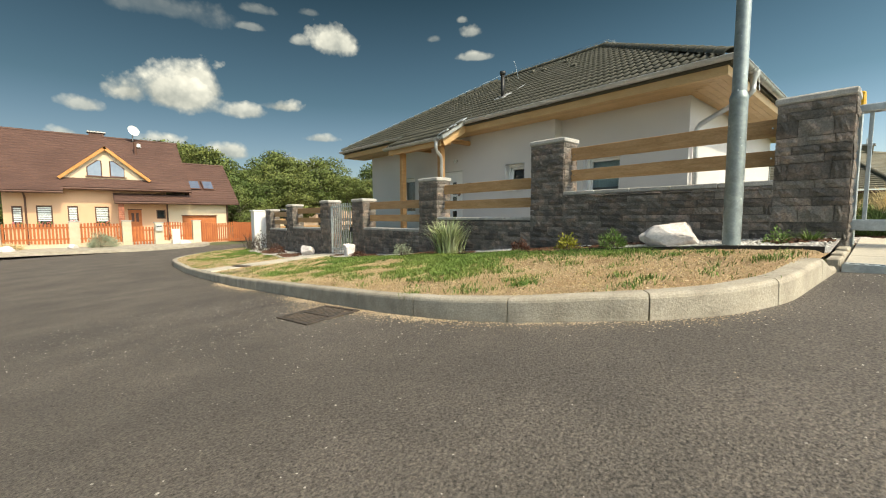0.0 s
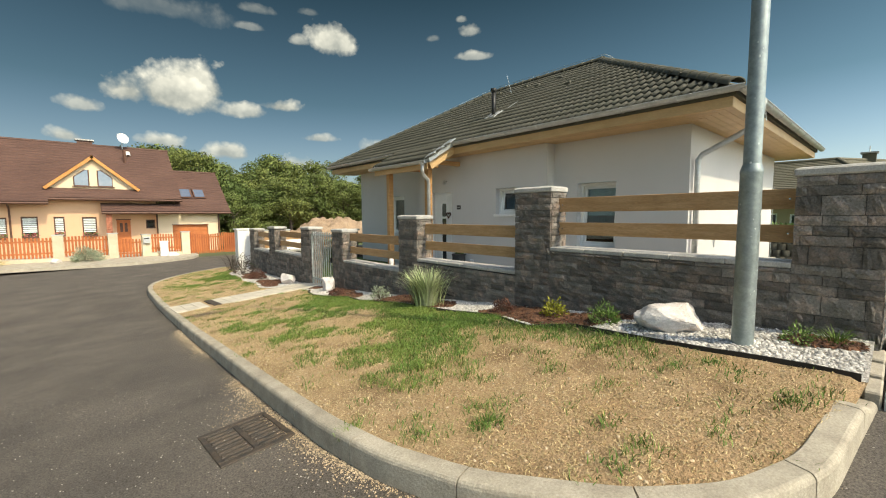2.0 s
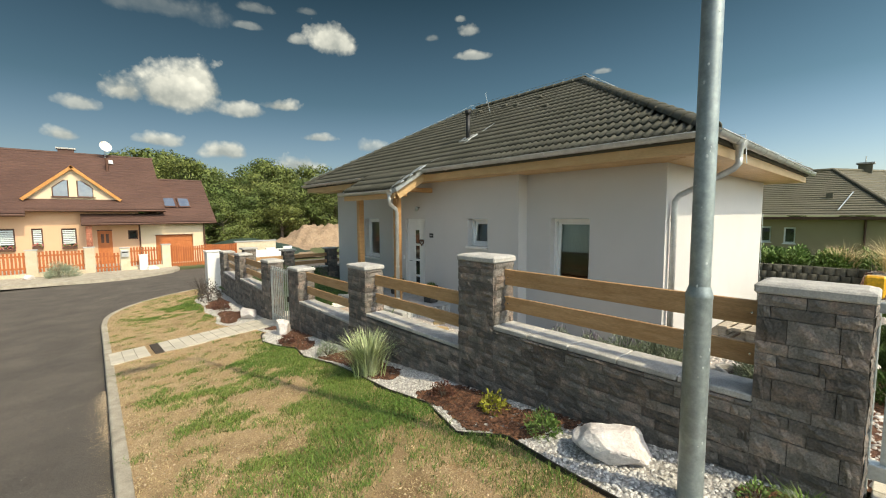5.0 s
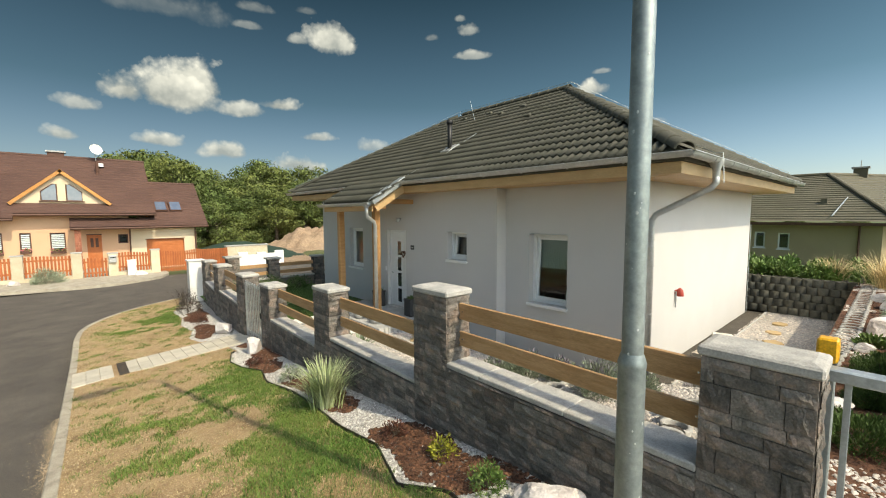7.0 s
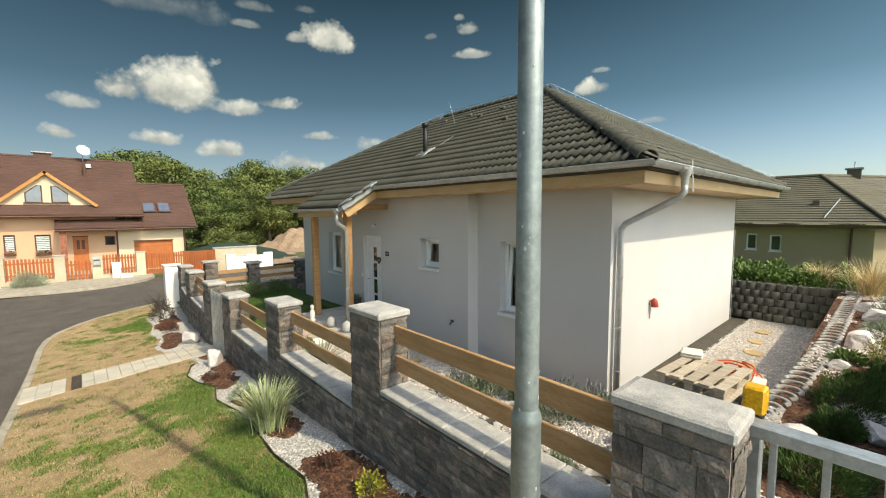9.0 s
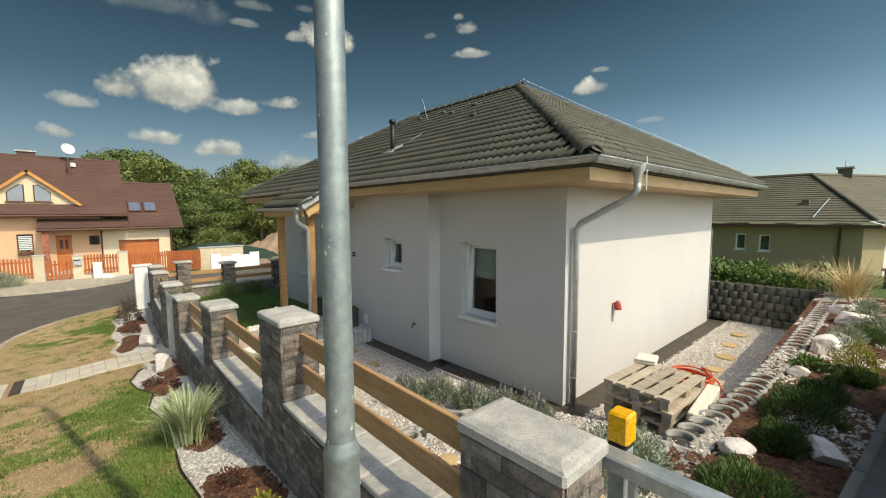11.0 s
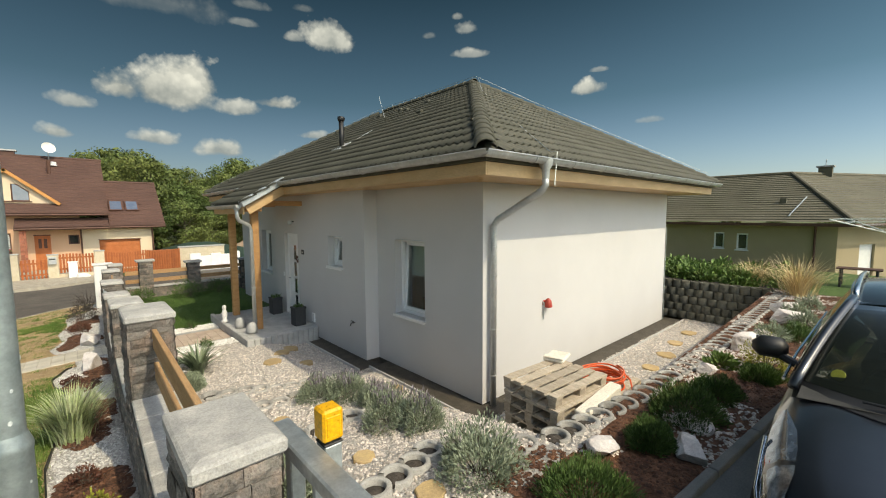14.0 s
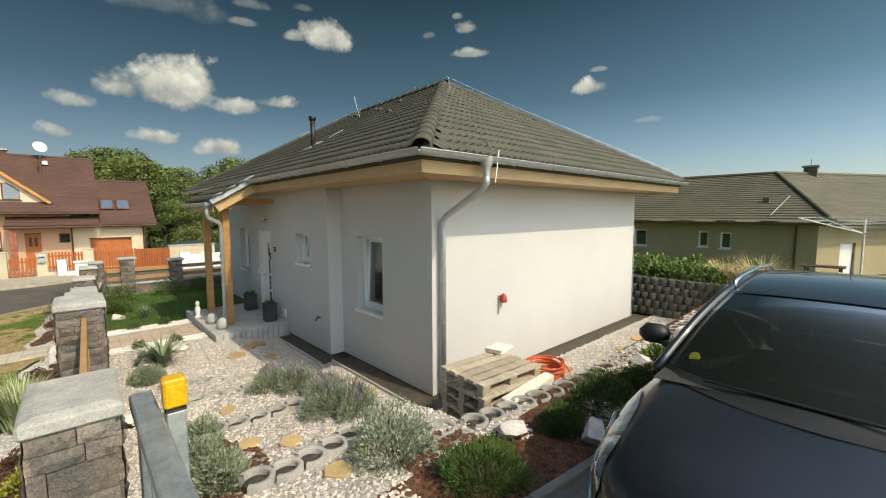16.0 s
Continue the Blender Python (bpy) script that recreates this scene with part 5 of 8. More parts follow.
# street lamp
pole = thing("street_lamp", (4.45, 1.02, 0.6), "tall stepped galvanised steel street lamp post", "street lamp")
PXY = (4.45, 1.02)
part("lower_tube", Geo().lathe([(0.072, -0.1), (0.071, 1.32), (0.073, 1.33), (0.074, 1.345), (0.070, 1.36), (0.0575, 1.40)], (*PXY, 0.58), 28), M_POLE, pole, smooth=True)
part("upper_tube", Geo().lathe([(0.0565, 1.37), (0.056, 4.2), (0.05, 4.24), (0.045, 7.4)], (*PXY, 0.58), 28), M_POLE, pole, smooth=True)
part("arm", Geo().tube([(*PXY, 7.9), (PXY[0] - 0.02, PXY[1], 8.15), (PXY[0] - 0.25, PXY[1], 8.25), (PXY[0] - 0.6, PXY[1], 8.28)], 0.03, 10), M_POLE, pole, smooth=True)
part("lamp_head", Geo().box(-0.28, 0.28, -0.13, 0.13, -0.05, 0.07, 0.03, pose(PXY[0] - 0.8, PXY[1], 8.28, 0, 4, 0)), M_GUTTER, pole, "flat grey lamp head")
part("glass", Geo().box(-0.2, 0.2, -0.1, 0.1, -0.07, -0.048, 0.008, pose(PXY[0] - 0.8, PXY[1], 8.28, 0, 4, 0)), M_LENS, pole)
prng = random.Random(3)
for k in range(60):
    a, z = prng.uniform(0, 6.28), 0.6 + prng.random() ** 1.2 * 3.8
    r = (0.0725 if z < 1.9 else 0.0575)
    s_ = prng.uniform(0.004, 0.011)
    part("zinc_spot", Geo().lathe([(0.0, 0.0012), (s_ * 0.7, 0.0010), (s_, 0.0)], (0, 0, 0), 7), M_SPOT, pole).matrix_basis = Matrix.Translation((*PXY, z)) @ Matrix.Rotation(a, 4, "Z") @ Matrix.Translation((r, 0, 0)) @ Matrix.Rotation(math.pi / 2, 4, "Y") @ Matrix.Diagonal((1.0, 0.7, 1, 1))


# ---- terraced gravel garden ----
V, F = grid(np.arange(5.25, 9.05, 0.06), np.arange(0.6, 9.2, 0.06), lambda x, y: garden_z(x, y) + 0.010 * wavy(x, y, 3.0))
tagged(new("garden_gravel", tris_mesh("garden_gravel", V, F, M_GRAVELBED, True)), "terraced garden floor of pale gravel", "gravel", kind="structure")
V, F = grid(np.arange(8.95, 17.9, 0.12), np.arange(0.55, 2.64, 0.1), lambda x, y: -0.245 + 0.008 * wavy(x, y, 3.0))
tagged(new("side_gravel", tris_mesh("side_gravel", V, F, M_GRAVELBED, True)), "gravel strip beside the house wall", "gravel", kind="structure")
V, F = grid(np.arange(5.42, 18.2, 0.1), np.arange(-1.5, 0.78, 0.08), lambda x, y: 0.60 + 0.012 * wavy(x, y, 2.0) + 0.018 * (x - 8) * (x > 8))
mid = V[F].mean(1)
F = F[mid[:, 1] > -0.10 - 0.10 * (mid[:, 0] - 5.5)]
tagged(new("shrub_bed", tris_mesh("shrub_bed", V, F, M_MULCH, True)), "bark-mulched shrub bed beside the driveway", "flower bed", kind="structure")
solid("shrub_bed_fill", Geo().box(8.2, 17.6, 0.1, 0.62, -0.5, 0.56), M_EARTH, "earth behind the ring wall", "earth", kind="structure")
# lawn and path inside the fence
V, F = grid(np.linspace(5.35, 9.6, 30), np.linspace(10.95, 16.9, 40), lambda x, y: -0.12 - 0.01 * (y - 10) + 0.015 * wavy(x, y, 1.5))
tagged(new("garden_lawn", tris_mesh("garden_lawn", V, F, M_LAWN, True)), "dense dark green garden lawn", "lawn", kind="structure")
pth = thing("front_path", (6.4, 9.7, -0.15), "reddish paver path from the wicket gate to the porch", "path", kind="structure")
pr = Geo().box(-0.098, 0.098, -0.098, 0.098, -0.06, 0.0, 0.006).mesh("paver", M_PAVRED)
for i in range(10):
    for j in range(6):
        piece("paver", pr, Matrix.Translation((5.45 + 0.2 * i, 9.22 + 0.2 * j, -0.125)), pth)
for y in (9.08, 10.38):
    part("edge_kerb", Geo().box(5.36, 7.34, y - 0.03, y + 0.03, -0.3, -0.10, 0.008), M_CONC, pth)
V, F = grid(np.linspace(5.3, 7.4, 16), np.linspace(10.38, 10.98, 5), lambda x, y: -0.125 + 0 * x)
tagged(new("path_gravel", tris_mesh("path_gravel", V, F, M_GRAVELBED)), "strip of white gravel beside the path", "gravel", kind="structure")


def scatter(x0, x1, y0, y1, n, rng=RNG):
    return rng.uniform(x0, x1, n), rng.uniform(y0, y1, n)


# pebbles in the bed along the fence
px, py = scatter(4.0, 5.05, 0.36, 19.0, 44000)
bedx = np.interp(py, BED_Y, BED_X)
mulch = (wavy(px, py, 0.9, 4.0) > 0.30) & (py > 1.2) & (px > bedx + 0.12)
for cx, cy, r in ((4.6, 2.75, 0.55), (4.55, 3.55, 0.3), (4.65, 5.0, 0.45), (4.6, 7.6, 0.5), (4.6, 12.3, 0.5), (4.6, 13.8, 0.5), (4.75, 0.55, 0.25)):
    mulch |= np.hypot((px - cx) * 1.9, py - cy) < r * (1 + 0.25 * wavy(px, py, 5.0))
ok = (px > bedx + 0.02) & (px < np.interp(py, [0, 4, 20], [4.93, 4.93, 5.2])) & ~((py > 9.6) & (py < 10.72))
P = np.stack([px, py, lawn_z(px, py) - 0.012 + 0.012 * wavy(px, py, 3.0)], 1)
near = py < 9
V, F = pebbles(P[ok & ~mulch], 0.031)
tagged(new("pebbles", tris_mesh("pebbles", V, F, M_PEBBLE)), "white and grey pebbles along the fence wall", "pebbles", kind="stuff")
V, F = pebbles(P[ok & mulch] + [0, 0, 0.006], 0.05, flat=0.3)
tagged(new("bark_chips", tris_mesh("bark_chips", V, F, M_MULCH)), "red-brown bark chips among the pebbles", "mulch", kind="stuff")
# gravel of the garden
px, py = scatter(5.3, 8.98, 0.6, 8.62, 30000)
bar_ = ((np.hypot(px - 5.95, (py - 2.2) * 0.55) < 0.45) | (np.hypot((px - 7.5), (py - 0.75) * 1.3) < 0.42)) & (wavy(px, py, 4) > -0.6)
inpath = (py > 8.05) & (px > 7.3)
P = np.stack([px, py, garden_z(px, py) + 0.010 * wavy(px, py, 3.0)], 1)
onstrip = ((px > PX - 0.39) & (py > JY0 - 0.3)) | (px > WX - 0.45)
V, F = pebbles(P[~bar_ & ~inpath & ~onstrip], 0.036)
tagged(new("gravel_stones", tris_mesh("gravel_stones", V, F, M_PEBBLE2)), "pale pinkish gravel stones on the garden terraces", "gravel", kind="stuff")
V, F = pebbles(P[bar_] + [0, 0, 0.005], 0.05, flat=0.3)
tagged(new("bark_chips", tris_mesh("bark_chips", V, F, M_MULCH)), "red-brown bark chips round the lavender", "mulch", kind="stuff")
px, py = scatter(9.0, 17.7, 0.8, 2.6, 9000)
V, F = pebbles(np.stack([px, py, -0.245 + 0.008 * wavy(px, py, 3.0)], 1), 0.045)
tagged(new("gravel_stones", tris_mesh("gravel_stones", V, F, M_PEBBLE2)), "pale gravel stones beside the house wall", "gravel", kind="stuff")
px, py = scatter(5.45, 18, -1.4, 0.72, 17000)
zz = 0.60 + 0.012 * wavy(px, py, 2.0) + 0.018 * (px - 8) * (px > 8)
inside = py > -0.02 - 0.10 * (px - 5.5)
peb = inside & ((px < 7.0) | (wavy(px, py, 1.3, 1.0) > 0.15))
V, F = pebbles(np.stack([px, py, zz], 1)[peb], 0.042)
tagged(new("gravel_stones", tris_mesh("gravel_stones", V, F, M_PEBBLE2)), "pale gravel stones in the shrub bed", "gravel", kind="stuff")
V, F = pebbles(np.stack([px, py, zz], 1)[inside & ~peb], 0.055, flat=0.3)
tagged(new("bark_chips", tris_mesh("bark_chips", V, F, M_MULCH)), "bark chips in the shrub bed", "mulch", kind="stuff")
px, py = scatter(5.3, 7.35, 10.42, 10.96, 2600)
V, F = pebbles(np.stack([px, py, -0.12 + 0 * px], 1), 0.04)
tagged(new("path_pebbles", tris_mesh("path_pebbles", V, F, M_WHITEPEB)), "white pebbles beside the front path", "pebbles", kind="stuff")

px, py = scatter(5.35, 7.3, 8.62, 9.06, 2600)
V, F = pebbles(np.stack([px, py, garden_z(px, py) + 0.012], 1), 0.042)
tagged(new("path_pebbles", tris_mesh("path_pebbles", V, F, M_WHITEPEB)), "bright white pebbles beside the front path", "pebbles", kind="stuff")

# ---- concrete planting rings ----
rg = Geo().lathe([(0.148, -0.2), (0.150, -0.01), (0.140, 0.0), (0.108, 0.0), (0.10, -0.01), (0.10, -0.12)], (0, 0, 0), 18, radians(-20), radians(250))
for a in (radians(-20), radians(250)):
    c, s_ = math.cos(a), math.sin(a)
    rg.add([(0.148 * c, 0.148 * s_, -0.2), (0.15 * c, 0.15 * s_, -0.01), (0.10 * c, 0.10 * s_, -0.01), (0.10 * c, 0.10 * s_, -0.2)], [(0, 1, 2, 3)])
RING_ME = rg.mesh("ring", M_RING, True)
RING_DARK = rg.mesh("ring", M_RINGDARK, True)
SOIL_ME = Geo().lathe([(0.0, -0.045), (0.05, -0.05), (0.102, -0.06), (0.102, -0.2)], (0, 0, 0), 12).mesh("soil", M_EARTH, True)
rrng = random.Random(11)


def ring_row(pts, z, label, course=0):
    f = thing("ring_edging", (pts[0][0], pts[0][1], z - 0.2), label, "planting rings")
    for x, y in pts:
        m = pose(x + rrng.uniform(-0.008, 0.008), y + rrng.uniform(-0.008, 0.008), z + rrng.uniform(-0.008, 0.008), rrng.uniform(-2, 2), rrng.uniform(-2, 2), 245 + rrng.uniform(-7, 7))
        piece("ring", RING_ME, m, f)
        piece("soil", SOIL_ME, m, f)
    return f


def walk_line(pts, step):
    P = np.array(pts, float)
    s = np.concatenate([[0], np.cumsum(np.hypot(*np.diff(P, axis=0).T))])
    t = np.arange(0, s[-1], step)
    return [(float(np.interp(u, s, P[:, 0])), float(np.interp(u, s, P[:, 1]))) for u in t]


LOW_RINGS = "row of half-open grey concrete planting rings filled with dark soil"
ring_row(walk_line([(6.13, 1.47), (6.36, 1.44), (6.59, 1.45), (6.82, 1.5), (7.05, 1.58), (7.25, 1.45), (7.48, 1.2), (7.75, 1.04), (7.96, 0.93)], 0.235), 0.62, LOW_RINGS)
ring_row(walk_line([(5.75, 3.3), (6.17, 3.25), (6.49, 3.21), (6.74, 3.17), (7.21, 3.21), (7.6, 2.85), (7.85, 2.4), (8.1, 2.0), (8.25, 1.7)], 0.235), 0.30, LOW_RINGS)
ring_row(walk_line([(6.05, 4.72), (6.37, 4.67), (6.67, 4.56), (7.03, 4.57), (7.4, 4.4), (7.8, 4.0)], 0.24), 0.13, LOW_RINGS)
ring_row(walk_line([(6.1, 5.72), (6.48, 5.61), (6.76, 5.41), (7.05, 5.23), (7.4, 5.15)], 0.24), 0.03, LOW_RINGS)
for k in range(5):
    pts = [(x + 0.117 * (k % 2), np.interp(x, [8.1, 9.5, 12, 17.5], [0.86, 0.66, 0.52, 0.46]) + 0.075 * k) for x in np.arange(8.1, 17.55, 0.235)]
    f = thing("ring_wall_course", (8.1, 0.8, 0.44 - 0.2 * k), "course of a retaining wall of grey concrete planting rings", "retaining wall", "ring wall courses")
    for x, y in pts:
        z = 0.64 - 0.2 * k + 0.017 * max(0, x - 8.5)
        m = pose(x, y, z, 0, 0, 245 + rrng.uniform(-5, 5))
        piece("ring", RING_ME, m, f)
        if k < 2:
            piece("soil", SOIL_ME, m, f)
    pts = [(17.82 - 0.06 * k, y + 0.117 * (k % 2)) for y in np.arange(0.75, 7.0, 0.235)]
    f = thing("ring_wall_course", (17.8, 3, 0.6 - 0.2 * k), "course of a retaining wall of planting rings coloured dark for shade", "retaining wall", "ring wall courses")
    for x, y in pts:
        piece("ring", RING_DARK, pose(x, y, 0.82 - 0.21 * k, 0, 0, 335), f)
solid("wall_backfill", Geo().box(17.85, 19, 0.5, 7.2, -0.5, 0.76), M_EARTH, "earth behind the far ring wall", "earth", kind="structure")


# ---- stones ----
def rock(name, place, size, seed, label, material=None, turn=0.0):
    bm = bmesh.new()
    bmesh.ops.create_icosphere(bm, subdivisions=4, radius=1.0)
    rr = random.Random(seed)
    planes = []
    for _ in range(13):
        v = Vector((rr.gauss(0, 1), rr.gauss(0, 1), rr.gauss(0.2, 1))).normalized()
        planes.append((v, rr.uniform(0.45, 0.8)))
    for v in bm.verts:
        p = v.co.copy()
        for nrm, d in planes:
            e = p.dot(nrm) - d
            if e > 0:
                p -= nrm * e * 0.97
        p += v.co * (0.05 * noise.noise(v.co * 3.1 + Vector((seed, 0, 0))) + 0.02 * noise.noise(v.co * 9.0))
        v.co = p
    me = bpy.data.meshes.new(name)
    bmesh.ops.scale(bm, vec=[s * 0.65 for s in size], verts=bm.verts)
    bm.to_mesh(me)
    bm.free()
    me.materials.append(material or M_ROCK)
    ob = tagged(new(name, me), label, "rock")
    ob.matrix_basis = pose(*place, 0, 0, turn)
    return ob


rock("boulder", (4.64, 1.60, 0.66), (0.31, 0.62, 0.29), 3, "large white quartz boulder lying on pebbles by the lamp post", turn=12)
rock("boulder", (4.78, 8.75, 0.06), (0.32, 0.34, 0.44), 5, "knobbly white boulder standing by the wicket gate")
rock("boulder", (4.80, 11.27, -0.10), (0.34, 0.42, 0.38), 8, "smooth white boulder standing across the path")
for i, (x, y, z, s_) in enumerate(((8.22, 0.42, 0.68, 0.30), (8.70, -0.14, 0.66, 0.34), (9.3, 0.02, 0.64, 0.34), (10.9, 0.30, 0.72, 0.24), (12.4, 0.18, 0.76, 0.5), (13.0, 0.05, 0.78, 0.45), (14.6, 0.0, 0.82, 0.6), (15.5, 0.1, 0.84, 0.45), (6.0, 7.2, 0.02, 0.3), (6.6, 7.9, -0.02, 0.28), (5.75, 3.9, 0.28, 0.28), (5.6, 4.4, 0.2, 0.3), (5.85, 12.4, -0.1, 0.4))):
    rock("garden_rock", (x, y, z), (s_, s_ * 0.8, s_ * 0.62), 20 + i, "rough white quartz rock in the garden bed", turn=37 * i)
for i, (x, y, r) in enumerate(((6.7, 1.12, 0.13), (6.66, 2.1, 0.12), (6.35, 2.45, 0.11), (6.5, 3.85, 0.12), (7.4, 6.7, 0.17), (7.75, 7.15, 0.16), (8.05, 7.5, 0.2), (7.9, 6.3, 0.15), (8.55, 4.2, 0.14), (8.5, 3.55, 0.13), (8.6, 3.1, 0.12), (10.9, 1.5, 0.17), (11.9, 1.55, 0.2), (12.9, 1.75, 0.18), (13.9, 1.8, 0.2), (14.9, 1.95, 0.18), (16.0, 2.0, 0.2))):
    g = Geo()
    rr = random.Random(60 + i)
    top = [(r * rr.uniform(0.8, 1.15) * math.cos(a), r * rr.uniform(0.75, 1.1) * math.sin(a)) for a in np.linspace(0, 2 * math.pi, 9)[:-1]]
    g.add([(a, b, -0.03) for a, b in top] + [(a, b, 0.018) for a, b in top] + [(a * 0.93, b * 0.93, 0.026) for a, b in top], [(k, (k + 1) % 8, 8 + (k + 1) % 8, 8 + k) for k in range(8)] + [(8 + k, 8 + (k + 1) % 8, 16 + (k + 1) % 8, 16 + k) for k in range(8)] + [tuple(range(16, 24))])
    fs = solid("stepping_stone", g, M_FLAG, "yellowish sandstone stepping stone in the gravel", "stepping stone", "stepping stones")
    fs.matrix_basis = pose(x, y, (float(garden_z(x, y)) if x < 9 else -0.245) + 0.012)


# ---- pallets, hose, foam ----
def pallet_at(m, label):
    p = thing("pallet", (0, 0, 0), label, "pallet", "stacked pallets")
    for k, y in enumerate((-0.34, -0.17, 0.0, 0.17, 0.34)):
        part("deck_board", Geo().box(-0.6, 0.6, y - 0.062, y + 0.062, 0.122, 0.144, 0.003), M_PALLET, p)
    for x in (-0.53, 0.0, 0.53):
        part("cross_board", Geo().box(x - 0.07, x + 0.07, -0.4, 0.4, 0.1, 0.122, 0.002), M_PALLET, p)
        for y in (-0.34, 0.0, 0.34):
            part("block", Geo().box(x - 0.07, x + 0.07, y - 0.05, y + 0.05, 0.022, 0.1, 0.003), M_PALLET, p)
    for y in (-0.34, 0.0, 0.34):
        part("runner", Geo().box(-0.6, 0.6, y - 0.05, y + 0.05, 0.0, 0.022, 0.002), M_PALLET, p)
    p.matrix_basis = m
    return p


first = pallet_at(pose(9.06, 1.46, -0.235, 0, 0, -4) @ Matrix.Diagonal((0.88, 1.0, 1, 1)), "weathered grey-brown wooden pallet in a stack by the wall")
prng = random.Random(2)
for k in range(1, 7):
    copy_thing(first, pose(9.06 + prng.uniform(-0.025, 0.025), 1.46 + prng.uniform(-0.03, 0.03), -0.235 + 0.1445 * k, 0, 0, -4 + prng.uniform(-1.5, 1.5)))
low = pallet_at(pose(10.35, 1.5, -0.235, 0, 0, 3) @ Matrix.Diagonal((0.75, 1.0, 1, 1)), "weathered wooden pallet under a coiled hose")
for k in range(1, 4):
    copy_thing(low, pose(10.35, 1.5 + prng.uniform(-0.03, 0.03), -0.235 + 0.1445 * k, 0, 0, 3 + prng.uniform(-2, 2)))
pts = []
for k in range(9 * 28):
    a = 2 * math.pi * k / 28
    lay = k / 28
    r = 0.27 + 0.025 * math.sin(lay * 2.4) + 0.012 * math.sin(a * 3 + lay)
    pts.append((10.22 + r * math.cos(a), 1.42 + r * math.sin(a), 0.36 + 0.022 * lay + 0.012 * math.sin(2 * a + lay * 1.7)))
pts += [(10.4, 1.1, 0.45), (10.2, 0.98, 0.38), (9.9, 1.0, 0.37)]
solid("hose", Geo().tube(pts, 0.012, 6), M_HOSE, "coiled bright orange corrugated hose on pallets", "hose", smooth=True)
fo = Geo().box(-0.5, 0.5, -0.075, 0.075, -0.09, 0.09, 0.012, pose(9.18, 0.955, 0.56, 4, -1, 4))
solid("foam_block", fo, M_STYRO, "long cream foam insulation block leaning on the pallets", "foam block")
fb = Geo().box(-0.2, 0.2, -0.14, 0.14, 0, 0.05, 0.02, pose(9.62, 1.80, 0.775, 0, 0, 15))
fb.box(-0.2, -0.10, -0.14, 0.14, 0.05, 0.075, 0.01, pose(9.62, 1.80, 0.775, 0, 0, 15))
solid("foam_offcut", fb, M_STYRO, "pale foam offcut lying on the pallet stack", "foam block")

# ---- things on the porch ----
for x, y in ((8.72, 8.62), (8.74, 10.22)):
    pt = thing("square_planter", (x, y, 0.05), "tall square charcoal planter beside the front door", "planter", "porch planters")
    g = Geo().box(x - 0.14, x + 0.14, y - 0.14, y + 0.14, 0.045, 0.50, 0.015)
    part("pot", g, M_TERRA, pt)
    part("rim", Geo().box(x - 0.15, x + 0.15, y - 0.15, y + 0.15, 0.46, 0.51, 0.01), M_TERRA, pt)
    P = np.stack([RNG.uniform(x - 0.11, x + 0.11, 60), RNG.uniform(y - 0.11, y + 0.11, 60), np.full(60, 0.5)], 1)
    V, F = blades(P, 0.11, 0.02, 0.8)
    adopt(new("foliage", tris_mesh("foliage", V, F, M_PINE)), pt)
for x, y, r in ((7.62, 8.66, 0.13), (7.56, 9.35, 0.13)):
    lt = Geo().lathe([(0.0, 0.0), (r * 0.9, 0.0), (r, 0.08), (r * 0.85, 0.18), (r * 0.55, 0.24), (0.0, 0.26)], (x, y, 0.05), 20)
    solid("stone_pot", lt, M_CONC, "low round grey stone pot on the porch edge", "pot", smooth=True)
fg = Geo().lathe([(0.0, 0.0), (0.085, 0.0), (0.085, 0.04), (0.05, 0.07), (0.065, 0.15), (0.07, 0.24), (0.045, 0.30), (0.03, 0.32), (0.05, 0.36), (0.045, 0.42), (0.0, 0.45)], (7.40, 10.10, 0.07), 16)
solid("garden_figure", fg, M_PINKWHITE, "small pale stone garden figure on the porch kerb", "statue", smooth=True)
jb = solid("junction_box", Geo().box(PX - 0.03, PX, 8.3, 8.46, 0.12, 0.34, 0.01), M_UPVC, "white socket box low on the house wall", "socket")


# ---- grass on the verge ----
def patch(x, y):
    """Share of green grass: a broad band in the middle of the verge, bare towards the bend."""
    g = 0.60 + 0.80 * wavy(x, y, 0.75, 1.3) + 0.60 * wavy(x, y, 2.2, 3.1) + 0.50 * wavy(x, y, 6.3, 1.1)
    band = np.clip(1.3 - np.abs(y - 5.6) / 3.4, 0, 1) + 0.9 * np.clip(1 - np.abs(y - 14.5) / 4.2, 0, 1)
    edge = np.clip((x - np.interp(y, KERB_Y, KERB_X) - 0.20) / 0.7, 0, 1)
    return np.clip((g * band * (0.25 + 0.75 * edge) - 0.34) * 1.45, 0, 0.85)


def on_verge(n):
    x, y = RNG.uniform(1.7, 5.0, n), RNG.uniform(0.36, 18.9, n)
    ok = (kerb_gap(x, y) > 0.12) & (x < np.interp(y, BED_Y, BED_X) - 0.01) & ~((y > 9.55 + 0.06 * (x - 2)) & (y < 10.62 + 0.06 * (x - 2)))
    return x[ok], y[ok]


x, y = on_verge(520000)
k = RNG.random(len(x)) < patch(x, y)
x, y = x[k], y[k]
V, F = blades(np.stack([x, y, lawn_rough(x, y) - 0.004], 1), 0.062, 0.0065, 1.1)
tagged(new("verge_grass", tris_mesh("verge_grass", V, F, M_GRASS)), "uneven green grass growing in patches on the dry verge", "grass", kind="stuff")
